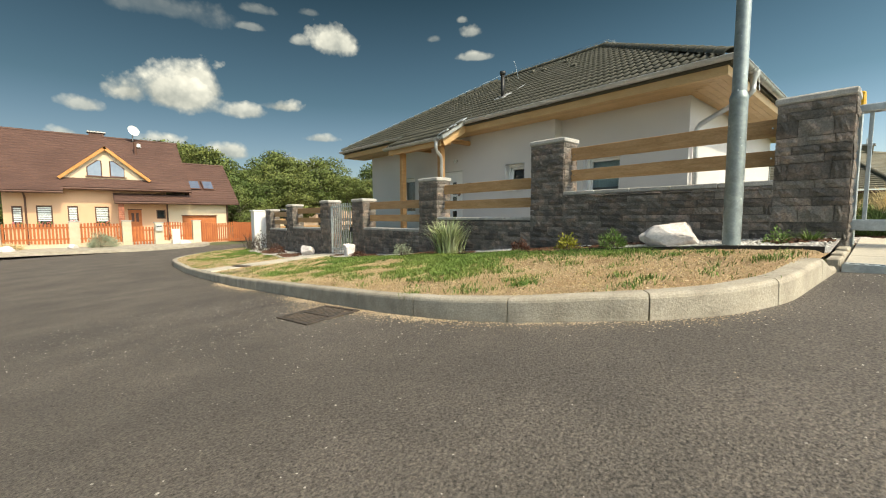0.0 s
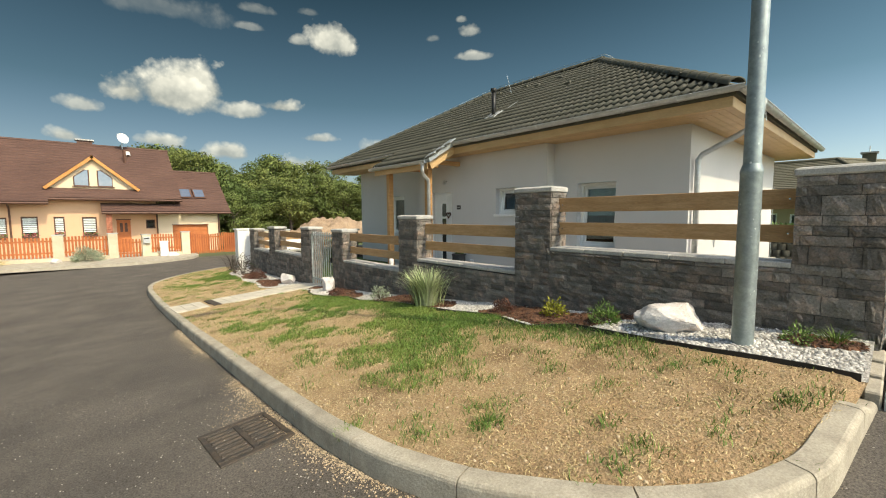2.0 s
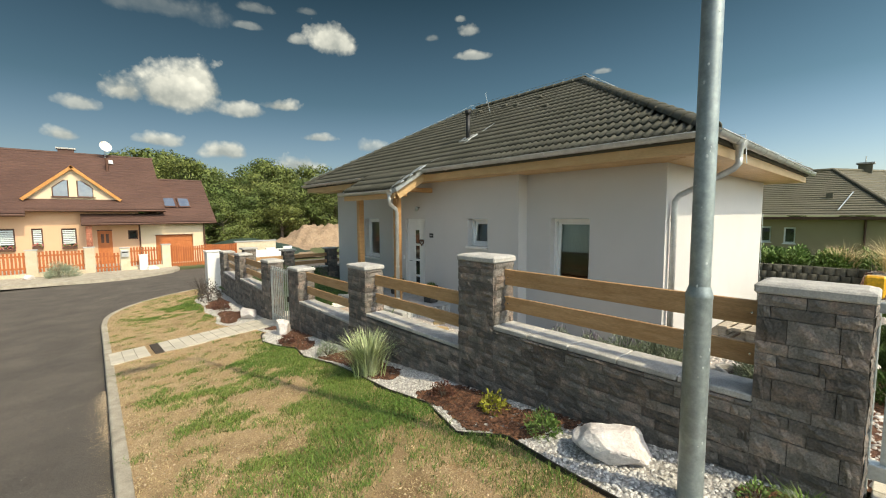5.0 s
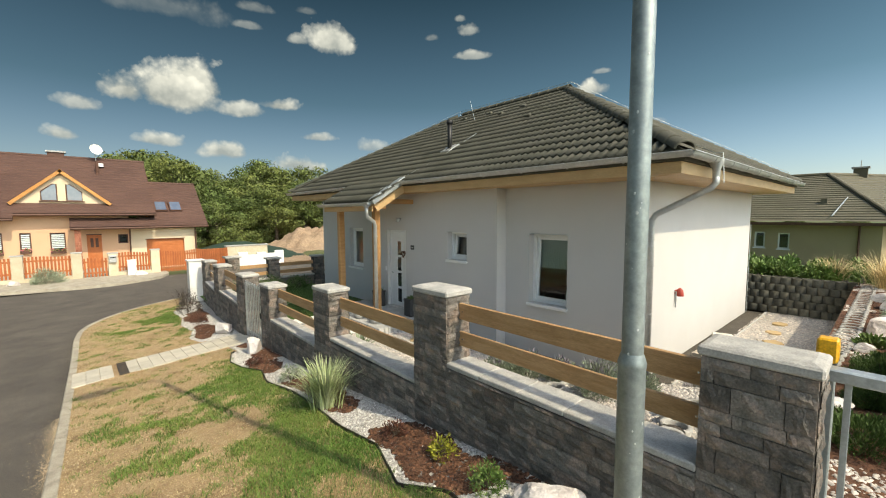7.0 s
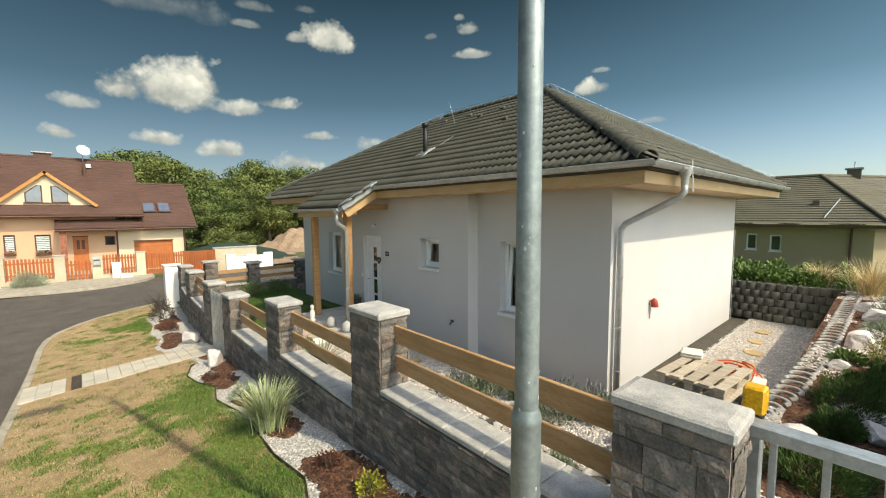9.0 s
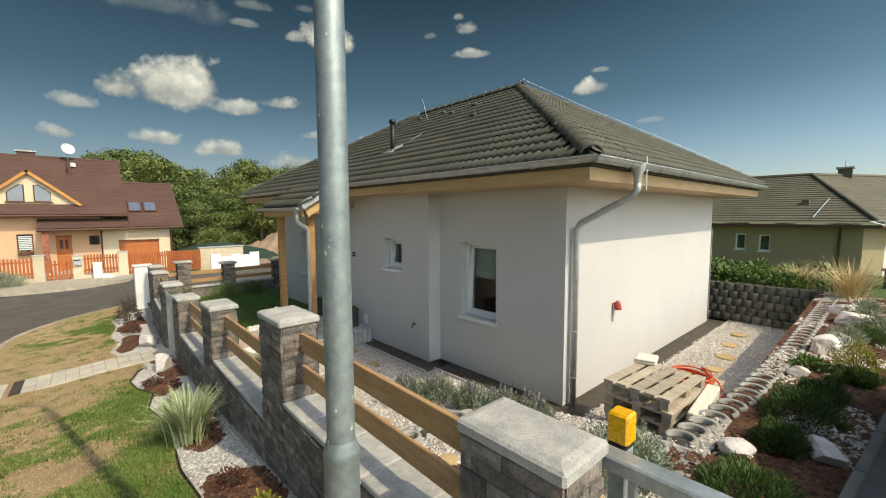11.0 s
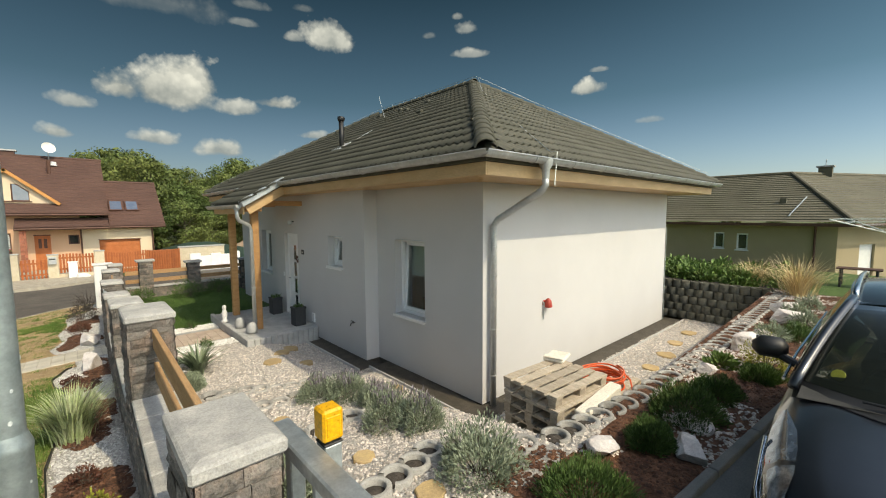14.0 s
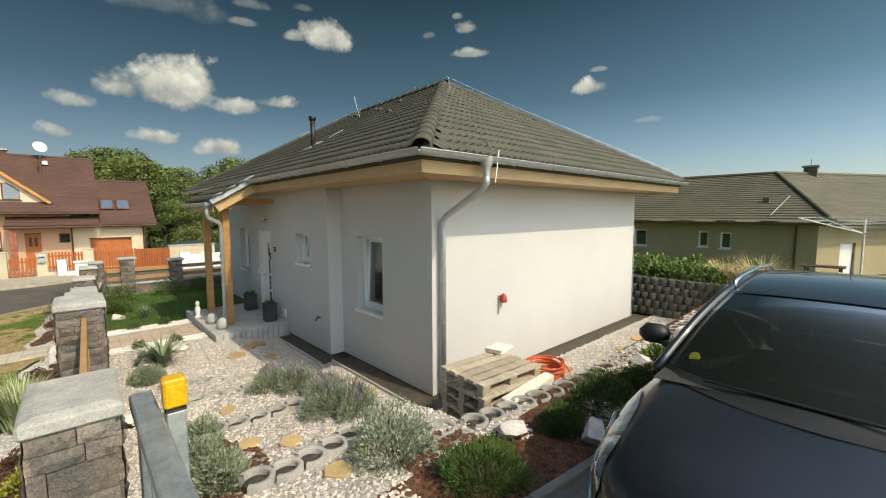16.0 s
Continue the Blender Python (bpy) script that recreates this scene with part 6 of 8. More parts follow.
# taller growth along the bed's edging
y = RNG.uniform(1.6, 8.6, 8500)
x = np.interp(y, BED_Y, BED_X) - 0.03 - 0.5 * RNG.random(len(y)) ** 1.6
k = RNG.random(len(x)) < np.clip(0.75 + 0.8 * wavy(x, y, 1.4, 2.0), 0.05, 1)
V, F = blades(np.stack([x, y, lawn_rough(x, y) - 0.004], 1)[k], 0.075, 0.005, 1.0)
tagged(new("edge_grass", tris_mesh("edge_grass", V, F, M_GRASS)), "longer green grass along the edging of the pebble bed", "grass", kind="stuff")
# single tufts on the bare soil
tx, ty = on_verge(1500)
k = RNG.random(len(tx)) < 0.6
tx, ty = tx[k], ty[k]
tx, ty = np.concatenate([tx, [2.36, 2.45, 2.9, 3.5, 4.05, 2.45]]), np.concatenate([ty, [1.82, 1.80, 3.4, 2.2, 1.6, 1.05]])
m = (6 + 70 * RNG.random(len(tx)) ** 2.2).astype(int)
m[-6:] = (150, 110, 60, 40, 60, 60)
x = np.repeat(tx, m) + RNG.normal(0, 0.06, m.sum())
y = np.repeat(ty, m) + RNG.normal(0, 0.045, m.sum())
V, F = blades(np.stack([x, y, lawn_rough(x, y) - 0.004], 1), 0.055, 0.0055, 1.1)
tagged(new("grass_tufts", tris_mesh("grass_tufts", V, F, M_GRASS)), "small green grass tufts on bare soil", "grass", kind="stuff")
x, y = on_verge(170000)
V, F = blades(np.stack([x, y, lawn_rough(x, y) - 0.004], 1), 0.022, 0.006, 2.2)
tagged(new("dry_grass", tris_mesh("dry_grass", V, F, M_STRAW)), "short dead straw-coloured grass on the verge", "grass", kind="stuff")
x, y = on_verge(9000)
V, F = pebbles(np.stack([x, y, lawn_rough(x, y)], 1), 0.018)
tagged(new("soil_crumbs", tris_mesh("soil_crumbs", V, F, mat("soil_crumbs", (0.40, 0.29, 0.17), (0.52, 0.41, 0.28), spread=0.35, island=True))), "crumbs of dry soil and small stones", "soil", kind="stuff")
# lawn inside the fence
x, y = RNG.uniform(5.4, 8.9, 26000), RNG.uniform(11.0, 16.7, 26000)
V, F = blades(np.stack([x, y, -0.12 - 0.01 * (y - 10) + 0.015 * wavy(x, y, 1.5)], 1), 0.05, 0.008, 0.7)
tagged(new("lawn_grass", tris_mesh("lawn_grass", V, F, M_LAWNB)), "short dense green lawn grass", "grass", kind="stuff")


# ---- shrubs ----
def tuft(name, place, h, n, width, lean, material, label, category, spread=0.12, long=False):
    """A clump of long arching leaves."""
    x0, y0, z0 = place
    t = thing(name, place, label, category)
    seg = 5
    V, F = [], []
    for i in range(n):
        a, r = RNG.uniform(0, 2 * np.pi), spread * abs(RNG.normal(0, 0.7))
        L, ln = h * RNG.uniform(0.6, 1.15), lean * RNG.uniform(0.25, 1.25)
        w = width * RNG.uniform(0.7, 1.2)
        d = np.array([math.cos(a), math.sin(a)])
        s = np.array([-d[1], d[0]])
        b = len(V)
        for k in range(seg + 1):
            u = k / seg
            out = r + L * ln * (0.35 * u + 0.65 * u * u)
            z = L * (u - 0.42 * ln * u ** 2.4)
            ww = w * 0.5 * (1 - u ** 2.2) + 0.0006
            c = np.array([x0, y0]) + d * out
            V += [(c[0] - s[0] * ww, c[1] - s[1] * ww, z0 + z), (c[0] + s[0] * ww, c[1] + s[1] * ww, z0 + z)]
        F += [(b + 2 * k, b + 2 * k + 1, b + 2 * k + 3, b + 2 * k + 2) for k in range(seg)]
    adopt(new("leaves", tris_mesh("leaves", V, F, material)), t)
    part("crown_base", Geo().lathe([(0.0, 0.05), (spread * 0.6, 0.03), (spread * 0.8, -0.03)], place, 10), material, t)
    return t


def bush(name, place, size, n, leaf, material, label, category, tips=None, tip_n=0, up=0.35):
    """A shrub: short twigs and many small leaves over a lumpy dome."""
    x0, y0, z0 = place
    t = thing(name, place, label, category)
    d = RNG.normal(0, 1, (n, 3))
    d[:, 2] = np.abs(d[:, 2]) * 0.9 + 0.02
    d /= np.linalg.norm(d, axis=1)[:, None]
    lump = 1 + 0.16 * np.sin(5 * d[:, 0] + 3 * d[:, 1] + x0 * 7) + 0.12 * np.sin(7 * d[:, 1] - 4 * d[:, 2] + y0 * 5)
    rad = lump * RNG.uniform(0.45, 1.05, n) ** 0.6
    P = np.array([x0, y0, z0]) + d * rad[:, None] * np.array(size) * [0.5, 0.5, 1.0]
    a = d + RNG.normal(0, 0.45, (n, 3)) + [0, 0, up]
    a /= np.linalg.norm(a, axis=1)[:, None]
    s = np.cross(a, RNG.normal(0, 1, (n, 3)))
    s /= np.linalg.norm(s, axis=1)[:, None]
    L, W = (leaf[0] * RNG.uniform(0.6, 1.3, n))[:, None], (leaf[1] * RNG.uniform(0.7, 1.3, n))[:, None]
    V = np.stack([P - a * L * 0.3, P + s * W * 0.5 + a * L * 0.25, P + a * L * 0.8, P - s * W * 0.5 + a * L * 0.25], 1).reshape(-1, 3)
    F = np.arange(n * 4).reshape(-1, 4)
    adopt(new("foliage", tris_mesh("foliage", V, F, material)), t)
    tw = Geo()
    for i in range(14):
        q = P[i * (n // 14)]
        tw.tube([(x0 + (q[0] - x0) * 0.1, y0 + (q[1] - y0) * 0.1, z0 - 0.02), (x0 + (q[0] - x0) * 0.45, y0 + (q[1] - y0) * 0.45, z0 + (q[2] - z0) * 0.6), tuple(q)], [0.008, 0.006, 0.003], 5)
    part("branchwork", tw, M_BARK, t, kind="stuff")
    if tips:
        top = np.argsort(-(d[:, 2] + RNG.uniform(0, 0.7, n)))[:tip_n]
        P2 = P[top] + a[top] * 0.03
        V, F = blades(P2, 0.075, 0.014, 0.5)
        adopt(new("blossom", tris_mesh("blossom", V, F, tips)), t)
    return t


def gz(x, y):
    return float(garden_z(x, y))


def bz(x, y):
    return float(lawn_z(x, y))


# plants along the fence
tuft("striped_grass", (4.52, 4.95, bz(4.52, 4.95)), 0.60, 620, 0.015, 0.62, M_STRIPE, "clump of pale striped ornamental reed grass by the fence", "ornamental grass", 0.14)
bush("barberry", (4.62, 3.55, bz(4.6, 3.5)), (0.26, 0.26, 0.13), 380, (0.03, 0.016), M_REDLEAF, "low dark red barberry in the pebble bed", "shrub")
bush("small_shrub", (4.68, 2.85, bz(4.6, 2.9)), (0.26, 0.26, 0.17), 420, (0.035, 0.018), M_SHRUBY, "small yellow-green shrub in the pebble bed", "shrub")
bush("small_shrub", (4.60, 2.2, bz(4.6, 2.2)), (0.30, 0.30, 0.17), 900, (0.03, 0.012), M_HERB, "small rounded green heath in the bark mulch", "shrub")
bush("small_shrub", (4.62, 6.4, bz(4.6, 6.4)), (0.36, 0.36, 0.2), 700, (0.035, 0.012), M_LAVF, "grey-green cushion plant in the pebble bed", "shrub")
bush("barberry", (4.5, 7.9, bz(4.5, 7.9)), (0.3, 0.3, 0.12), 300, (0.035, 0.02), M_REDLEAF, "low dark red barberry near the boulder", "shrub")
tuft("sedge", (4.82, 0.52, 0.62), 0.16, 120, 0.006, 0.9, M_GRASS, "small green sedge tuft at the foot of the pillar", "ornamental grass", 0.08)
bush("small_shrub", (4.72, 0.72, 0.62), (0.22, 0.22, 0.13), 260, (0.03, 0.012), M_HERB, "small green heath at the foot of the pillar", "shrub")
bush("barberry", (4.62, 13.2, bz(4.6, 13.2)), (0.5, 0.8, 0.26), 600, (0.045, 0.02), M_REDLEAF, "dark red barberry shrubs by the fence", "shrub")
bush("barberry", (4.7, 15.0, bz(4.7, 15.0)), (0.7, 1.4, 0.55), 900, (0.05, 0.026), M_EARTH, "dark bare-twigged shrub by the fence", "shrub")
tuft("dark_grass", (4.85, 16.9, bz(4.8, 16.9)), 0.9, 60, 0.012, 0.9, M_EARTH, "dark drooping stems beside the white meter box", "shrub", 0.2)
# lavender and grey cushions in the garden
for x, y, s_, h in ((7.22, 4.30, 0.55, 0.30), (7.48, 3.92, 0.60, 0.33), (7.62, 3.35, 0.50, 0.28), (7.32, 2.62, 0.62, 0.38), (7.50, 2.22, 0.55, 0.34)):
    bush("lavender", (x, y, gz(x, y)), (s_, s_, h), 4400, (0.05, 0.010), M_LAVF, "grey-green lavender bush with faded purple blossom", "lavender", M_LAVB, 170, 0.9)
for x, y, s_, h in ((7.17, 1.02, 0.72, 0.40), (5.93, 1.75, 0.38, 0.28), (5.90, 2.35, 0.36, 0.28), (6.02, 2.95, 0.36, 0.28), (5.8, 3.6, 0.36, 0.24), (5.9, 6.4, 0.5, 0.25), (6.1, 7.4, 0.5, 0.26)):
    bush("grey_cushion", (x, y, gz(x, y)), (s_, s_, h), 4600, (0.045, 0.013), M_LAVF, "silver-grey cushion shrub in the gravel", "shrub", None, 0, 0.7)
for x, y, s_, h in ((7.50, 0.20, 0.78, 0.22), (8.62, 0.16, 0.46, 0.22), (9.40, 0.10, 0.78, 0.36), (10.2, 0.02, 0.6, 0.24), (11.2, -0.25, 0.55, 0.2), (13.6, -0.3, 0.8, 0.28)):
    bush("mountain_pine", (x, y, 0.62), (s_, s_ * 0.9, h), 6500, (0.05, 0.008), M_PINE, "low spreading dwarf mountain pine", "shrub", None, 0, 0.8)
bush("golden_shrub", (11.6, -0.22, 0.66), (0.6, 0.6, 0.42), 2200, (0.035, 0.012), M_SHRUBY, "rounded golden-yellow dwarf conifer", "shrub")
bush("small_shrub", (11.3, 0.22, 0.66), (0.36, 0.36, 0.16), 260, (0.09, 0.05), M_HERB, "pale green leafy perennial in the mulch", "shrub")
for x, y in ((13.0, -0.05), (14.3, -0.35), (15.2, -0.1), (16.2, -0.2)):
    bush("grey_cushion", (x, y, 0.74), (0.6, 0.5, 0.26), 900, (0.07, 0.014), M_LAVF, "grey-green cushion shrub in the far bed", "shrub")
tuft("feather_grass", (17.6, 0.15, 0.80), 1.05, 420, 0.010, 0.9, M_FEATHER, "big clump of straw-coloured feather grass", "ornamental grass", 0.25)
tuft("feather_grass", (18.8, 1.2, 0.78), 0.8, 260, 0.010, 0.9, M_FEATHER, "straw-coloured feather grass by the ring wall", "ornamental grass", 0.25)
tuft("yucca", (6.2, 7.05, gz(6.2, 7.05)), 0.66, 95, 0.042, 0.95, M_YUCCA, "spiky grey-green yucca in the gravel", "yucca", 0.05)
tuft("yucca", (6.5, 12.0, -0.14), 0.45, 60, 0.03, 0.75, M_YUCCA, "small spiky yucca at the lawn edge", "yucca", 0.05)
for x, y in ((6.02, 8.72), (6.68, 8.72), (6.1, 10.80), (6.75, 10.80)):
    bush("box_ball", (x, y, -0.12), (0.27, 0.27, 0.22), 700, (0.028, 0.016), M_PINE, "small clipped dark green box ball", "shrub")
for x, y, s_, h in ((6.1, 15.4, 1.0, 0.55), (7.6, 15.9, 1.1, 0.6), (8.7, 16.1, 0.9, 0.5), (5.95, 13.4, 0.7, 0.4)):
    bush("garden_shrub", (x, y, -0.17), (s_, s_, h), 1500, (0.07, 0.02), M_PINE, "dark green shrub at the far edge of the lawn", "shrub")
# vegetables above the far ring wall
for i in range(44):
    x, y = 18.2 + 3.4 * RNG.random(), 0.6 + 6.6 * RNG.random()
    bush("vegetable_plant", (x, y, 0.74), (0.7, 0.7, 0.42), 260, (0.12, 0.07), M_HERB, "leafy green garden plant in the raised bed", "plant")
V, F = grid(np.linspace(17.95, 33.4, 40), np.linspace(-7, 14, 50), lambda x, y: 0.72 + 0.02 * wavy(x, y, 0.8) - 0.09 * np.maximum(0, x - 21.5))
tagged(new("raised_garden", tris_mesh("raised_garden", V, F, M_LAWN, True)), "green garden ground beyond the ring wall", "garden", kind="structure")


# ---- house across the street ----
before_street = set(bpy.data.objects)
FY = 38.0
oh = thing("village_house", (2, 41, -1.2), "apricot rendered house with steep brown roof and dormer gable", "house")
wins = [(-1.6, -0.84, 0.28, 1.70), (-0.12, 0.40, 0.36, 1.68), (1.25, 2.0, 0.28, 1.65), (-2.68, -2.2, 0.28, 1.65)]
dor, small, gar = (3.04, 3.82, -0.95, 1.47), (4.70, 5.26, 0.76, 1.43), (6.29, 8.64, -1.15, 0.98)
g = Geo()
wall_run(g, "x", FY, FY + 0.4, -3.05, 5.36, -1.4, 2.95, wins + [dor, small])
part("wall", g, M_SALMON, oh)
g = Geo()
wall_run(g, "x", FY - 0.12, FY + 0.28, 5.36, 9.47, -1.4, 1.95, [gar])
part("wall", g, M_SALMON2, oh, "paler garage wall")
part("wall", Geo().add([(-3.05, FY + 0.4, -1.4), (-3.05, 48, -1.4), (-3.05, 48, 2.7), (-3.05, 43, 6.9), (-3.05, FY + 0.4, 2.9)], [(4, 3, 2, 1, 0)]), M_SALMON, oh)
g = Geo().add([(6.6, FY + 0.4, 1.9), (6.6, 48, 1.9), (6.6, 48, 2.9), (6.6, 43, 7.0), (6.6, FY + 0.4, 3.2)], [(0, 1, 2, 3, 4)])
g.box(9.1, 9.47, FY + 0.3, 46, -1.4, 1.9), g.box(-3.0, 9.1, 47.6, 48, -1.4, 1.9)
part("wall", g, M_SALMON2, oh)


def roof_slab(x0, x1, y0, z0, y1, z1, y2=None, z2=None):
    g = Geo()
    n = max(4, int(math.hypot(y1 - y0, z1 - z0) / 0.34))
    prof = []
    for k in range(n):
        a, b = k / n, (k + 1) / n
        prof += [(y0 + (y1 - y0) * a, z0 + (z1 - z0) * a + 0.05), (y0 + (y1 - y0) * b - 0.004, z0 + (z1 - z0) * b + 0.012)]
    g.sheet([[(x, y, z) for y, z in prof] for x in (x0, x1)])
    g.add([(x0, y0, z0 - 0.15), (x1, y0, z0 - 0.15), (x1, y1, z1 - 0.15), (x0, y1, z1 - 0.15), (x0, y0, z0), (x1, y0, z0), (x1, y1, z1), (x0, y1, z1)], [(3, 2, 1, 0), (0, 1, 5, 4), (1, 2, 6, 5), (3, 0, 4, 7)])
    if y2:
        g.add([(x0, y1, z1), (x1, y1, z1), (x1, y2, z2), (x0, y2, z2)], [(0, 1, 2, 3)])
    return g


rf = part("roof", roof_slab(-0.25, 6.9, 37.25, 2.92, 43, 7.28, 48.6, 2.9), M_BROWNROOF, oh, "brown tiled main roof")
part("roof", roof_slab(-3.4, -0.25, 36.9, 2.62, 43, 7.28, 48.6, 2.9), M_BROWNROOF, oh)
part("roof", roof_slab(6.9, 10.2, 37.3, 1.98, 42, 5.5, 46.5, 1.9), M_BROWNROOF, oh, "lower brown garage roof")
part("porch_roof", roof_slab(2.25, 6.85, 36.6, 1.98, 37.9, 2.62), M_BROWNROOF, oh, "lean-to roof over the entrance")
for y, z, a, b in ((37.2, 2.86, -0.25, 6.9), (36.85, 2.56, -10, -0.25), (37.25, 1.92, 6.9, 10.2), (36.55, 1.92, 2.25, 6.85)):
    part("gutter", Geo().tube([(a, y, z), (b, y, z)], 0.07, 8), M_DKBROWN, oh)
part("ridge_cap", Geo().tube([(-10, 43, 7.28), (6.95, 43, 7.28)], 0.11, 8), M_BROWNROOF, oh)
part("ridge_cap", Geo().tube([(6.95, 42, 5.5), (10.2, 42, 5.5)], 0.11, 8), M_BROWNROOF, oh)
# dormer gable
dm_y = 38.15
dg = Geo().add([(-0.3, dm_y, 3.62), (4.3, dm_y, 3.62), (1.98, dm_y, 5.75)], [(0, 1, 2)])
part("gable_wall", dg, M_SALMON2, oh, "pale dormer gable")
for sx, xe in ((-1, -0.5), (1, 4.5)):
    b = Geo().add([(1.98, 37.85, 5.95), (xe, 37.85, 3.66), (xe, 38.5, 3.66), (1.98, 41.3, 5.95)], [(0, 1, 2, 3)])
    part("dormer_roof", b, M_BROWNROOF, oh)
    dx, dz = xe - 1.98, 3.66 - 5.95
    L = math.hypot(dx, dz)
    m = Matrix.Translation((1.98, 37.9, 5.93)) @ Matrix.Rotation(-math.atan2(dz, dx), 4, "Y")
    part("barge_board", Geo().box(0, L, -0.05, 0.05, -0.2 if sx > 0 else 0.0, 0.0 if sx > 0 else 0.2, 0.01, m), M_OAK, oh, "golden oak barge board")
for pts in ([(1.0, 3.82), (1.75, 3.82), (1.75, 4.92), (1.55, 4.92), (1.0, 4.42)], [(2.22, 3.82), (2.98, 3.82), (2.98, 4.42), (2.42, 4.92), (2.22, 4.92)]):
    wn = part("window", Geo().add([(x, dm_y - 0.02, z) for x, z in pts], [tuple(range(len(pts)))]), M_GLASSR, oh, "dormer window with the sky's reflected blue in its colour")
    part("frame", Geo().tube([(x, dm_y - 0.03, z) for x, z in pts + pts[:1]], 0.035, 5), M_DKBROWN, wn, "brown frame")
part("gable_sill", Geo().box(0.9, 3.1, dm_y - 0.12, dm_y, 3.74, 3.80), M_DKBROWN, oh)
for k, (x0, x1, z0, z1) in enumerate(wins + [small]):
    fr = Geo()
    for a in ((x0, x1, z0, z0 + 0.07), (x0, x1, z1 - 0.07, z1)):
        fr.box(a[0], a[1], FY + 0.06, FY + 0.14, a[2], a[3])
    for x in (x0, x1 - 0.07):
        fr.box(x, x + 0.07, FY + 0.06, FY + 0.14, z0 + 0.07, z1 - 0.07)
    wn = part("window", fr, M_DKBROWN, oh, "brown window frame")
    part("pane", Geo().box(x0 + 0.07, x1 - 0.07, FY + 0.12, FY + 0.13, z0 + 0.07, z1 - 0.07), M_GLASS, wn)
    if k < 4:
        for j in range(9):
            z = z1 - 0.12 - 0.12 * j
            if z > z0 + 0.35:
                part("louvre", Geo().box(x0 + 0.07, x1 - 0.07, FY + 0.09, FY + 0.11, z - 0.085, z), M_BLIND, wn)
        fb = thing("flower_box", ((x0 + x1) / 2, FY - 0.15, z0), "window box of red and pink geraniums", "flower box", "geranium boxes")
        part("box", Geo().box(x0, x1, FY - 0.22, FY - 0.03, z0 - 0.02, z0 + 0.14, 0.01), M_DKBROWN, fb)
        P = np.stack([RNG.uniform(x0, x1, 90), RNG.uniform(FY - 0.3, FY - 0.02, 90), RNG.uniform(z0 + 0.08, z0 + 0.30, 90)], 1)
        V, F = blades(P, 0.08, 0.06, 1.0)
        adopt(new("blossom", tris_mesh("blossom", V[: 45 * 5], F[: 45 * 3], M_FLOWER)), fb)
        adopt(new("foliage", tris_mesh("foliage", V[45 * 5:] , F[45 * 3:] - 45 * 5, M_HERB)), fb)
dd = part("door", Geo().box(dor[0], dor[1], FY + 0.06, FY + 0.12, dor[2], dor[3], 0.01), M_GARAGE, oh, "brown wooden front door")
for x in (3.22, 3.48):
    part("glazing", Geo().box(x, x + 0.16, FY + 0.05, FY + 0.06, 0.55, 1.2), M_DKBROWN, dd)
part("frame", Geo().box(dor[0] - 0.02, dor[1] + 0.02, FY - 0.012, FY + 0.05, dor[3] - 0.05, dor[3] + 0.02), M_DKBROWN, dd)
gd = part("garage_door", Geo().box(gar[0], gar[1], FY + 0.05, FY + 0.10, gar[2], gar[3], 0.01), M_GARAGE, oh, "terracotta sectional garage door")
for k in range(4):
    part("panel", Geo().box(gar[0] + 0.03, gar[1] - 0.03, FY + 0.035, FY + 0.05, gar[2] + 0.05 + 0.53 * k, gar[2] + 0.54 + 0.53 * k, 0.008), M_GARAGE, gd)
part("lintel", Geo().box(gar[0] - 0.05, gar[1] + 0.05, FY - 0.14, FY - 0.12, gar[3], gar[3] + 0.05), M_DKBROWN, gd)
bp = thing("brick_pillar", (2.6, FY - 0.9, -1.2), "red brick porch pillar", "pillar")
for r in range(20):
    for c in range(2):
        part("brick", Geo().box(2.45 + 0.16 * c + (0.05 if r % 2 else 0) * (c == 1), 2.60 + 0.16 * c + (0.05 if r % 2 else 0) * (c == 0), 36.75, 36.98, -1.2 + 0.158 * r, -1.2 + 0.158 * r + 0.145, 0.006), M_BRICK, bp)
part("corner_post", Geo().tube([(5.36, FY - 0.16, -1.2), (5.36, FY - 0.16, 1.95)], 0.05, 8), M_DKBROWN, oh)
part("downpipe", Geo().tube([(9.4, FY - 0.2, -1.2), (9.4, FY - 0.2, 1.9)], 0.06, 8), M_DKBROWN, oh)
part("downpipe", Geo().tube([(-2.05, FY - 0.12, -1.2), (-2.05, FY - 0.12, 2.2), (-2.05, 37.0, 2.55)], 0.05, 8), M_DKBROWN, oh)
for x0 in (7.0, 7.95):
    sk = part("roof_window", Geo().box(0, 0.82, 0, 1.25, 0.05, 0.11, 0.01, Matrix.Translation((x0, 38.7, 3.1)) @ Matrix.Rotation(math.atan2(3.52, 4.7), 4, "X")), M_DKBROWN, oh, "dark framed roof window")
    part("pane", Geo().box(0.08, 0.74, 0.1, 1.15, 0.112, 0.12, 0, Matrix.Translation((x0, 38.7, 3.1)) @ Matrix.Rotation(math.atan2(3.52, 4.7), 4, "X")), M_GLASSR, sk, "pane with the sky's reflected blue in its colour")
ds = thing("satellite_dish", (3.9, 42.6, 7.3), "white satellite dish on the ridge", "satellite dish")
part("dish", Geo().lathe([(0.0, 0.0), (0.2, 0.03), (0.36, 0.10), (0.42, 0.15)], (0, 0, 0), 18), M_WHITE, ds, smooth=True).matrix_basis = pose(3.95, 42.5, 7.95, 75, 0, 25)
part("mast", Geo().tube([(3.95, 42.8, 6.9), (3.95, 42.6, 8.3)], 0.03, 6), M_GUTTER, ds)
ch = part("vent_pipe", Geo().tube([(3.95, 41.2, 5.7), (3.95, 41.2, 6.9)], 0.10, 8), M_DKBROWN, oh)
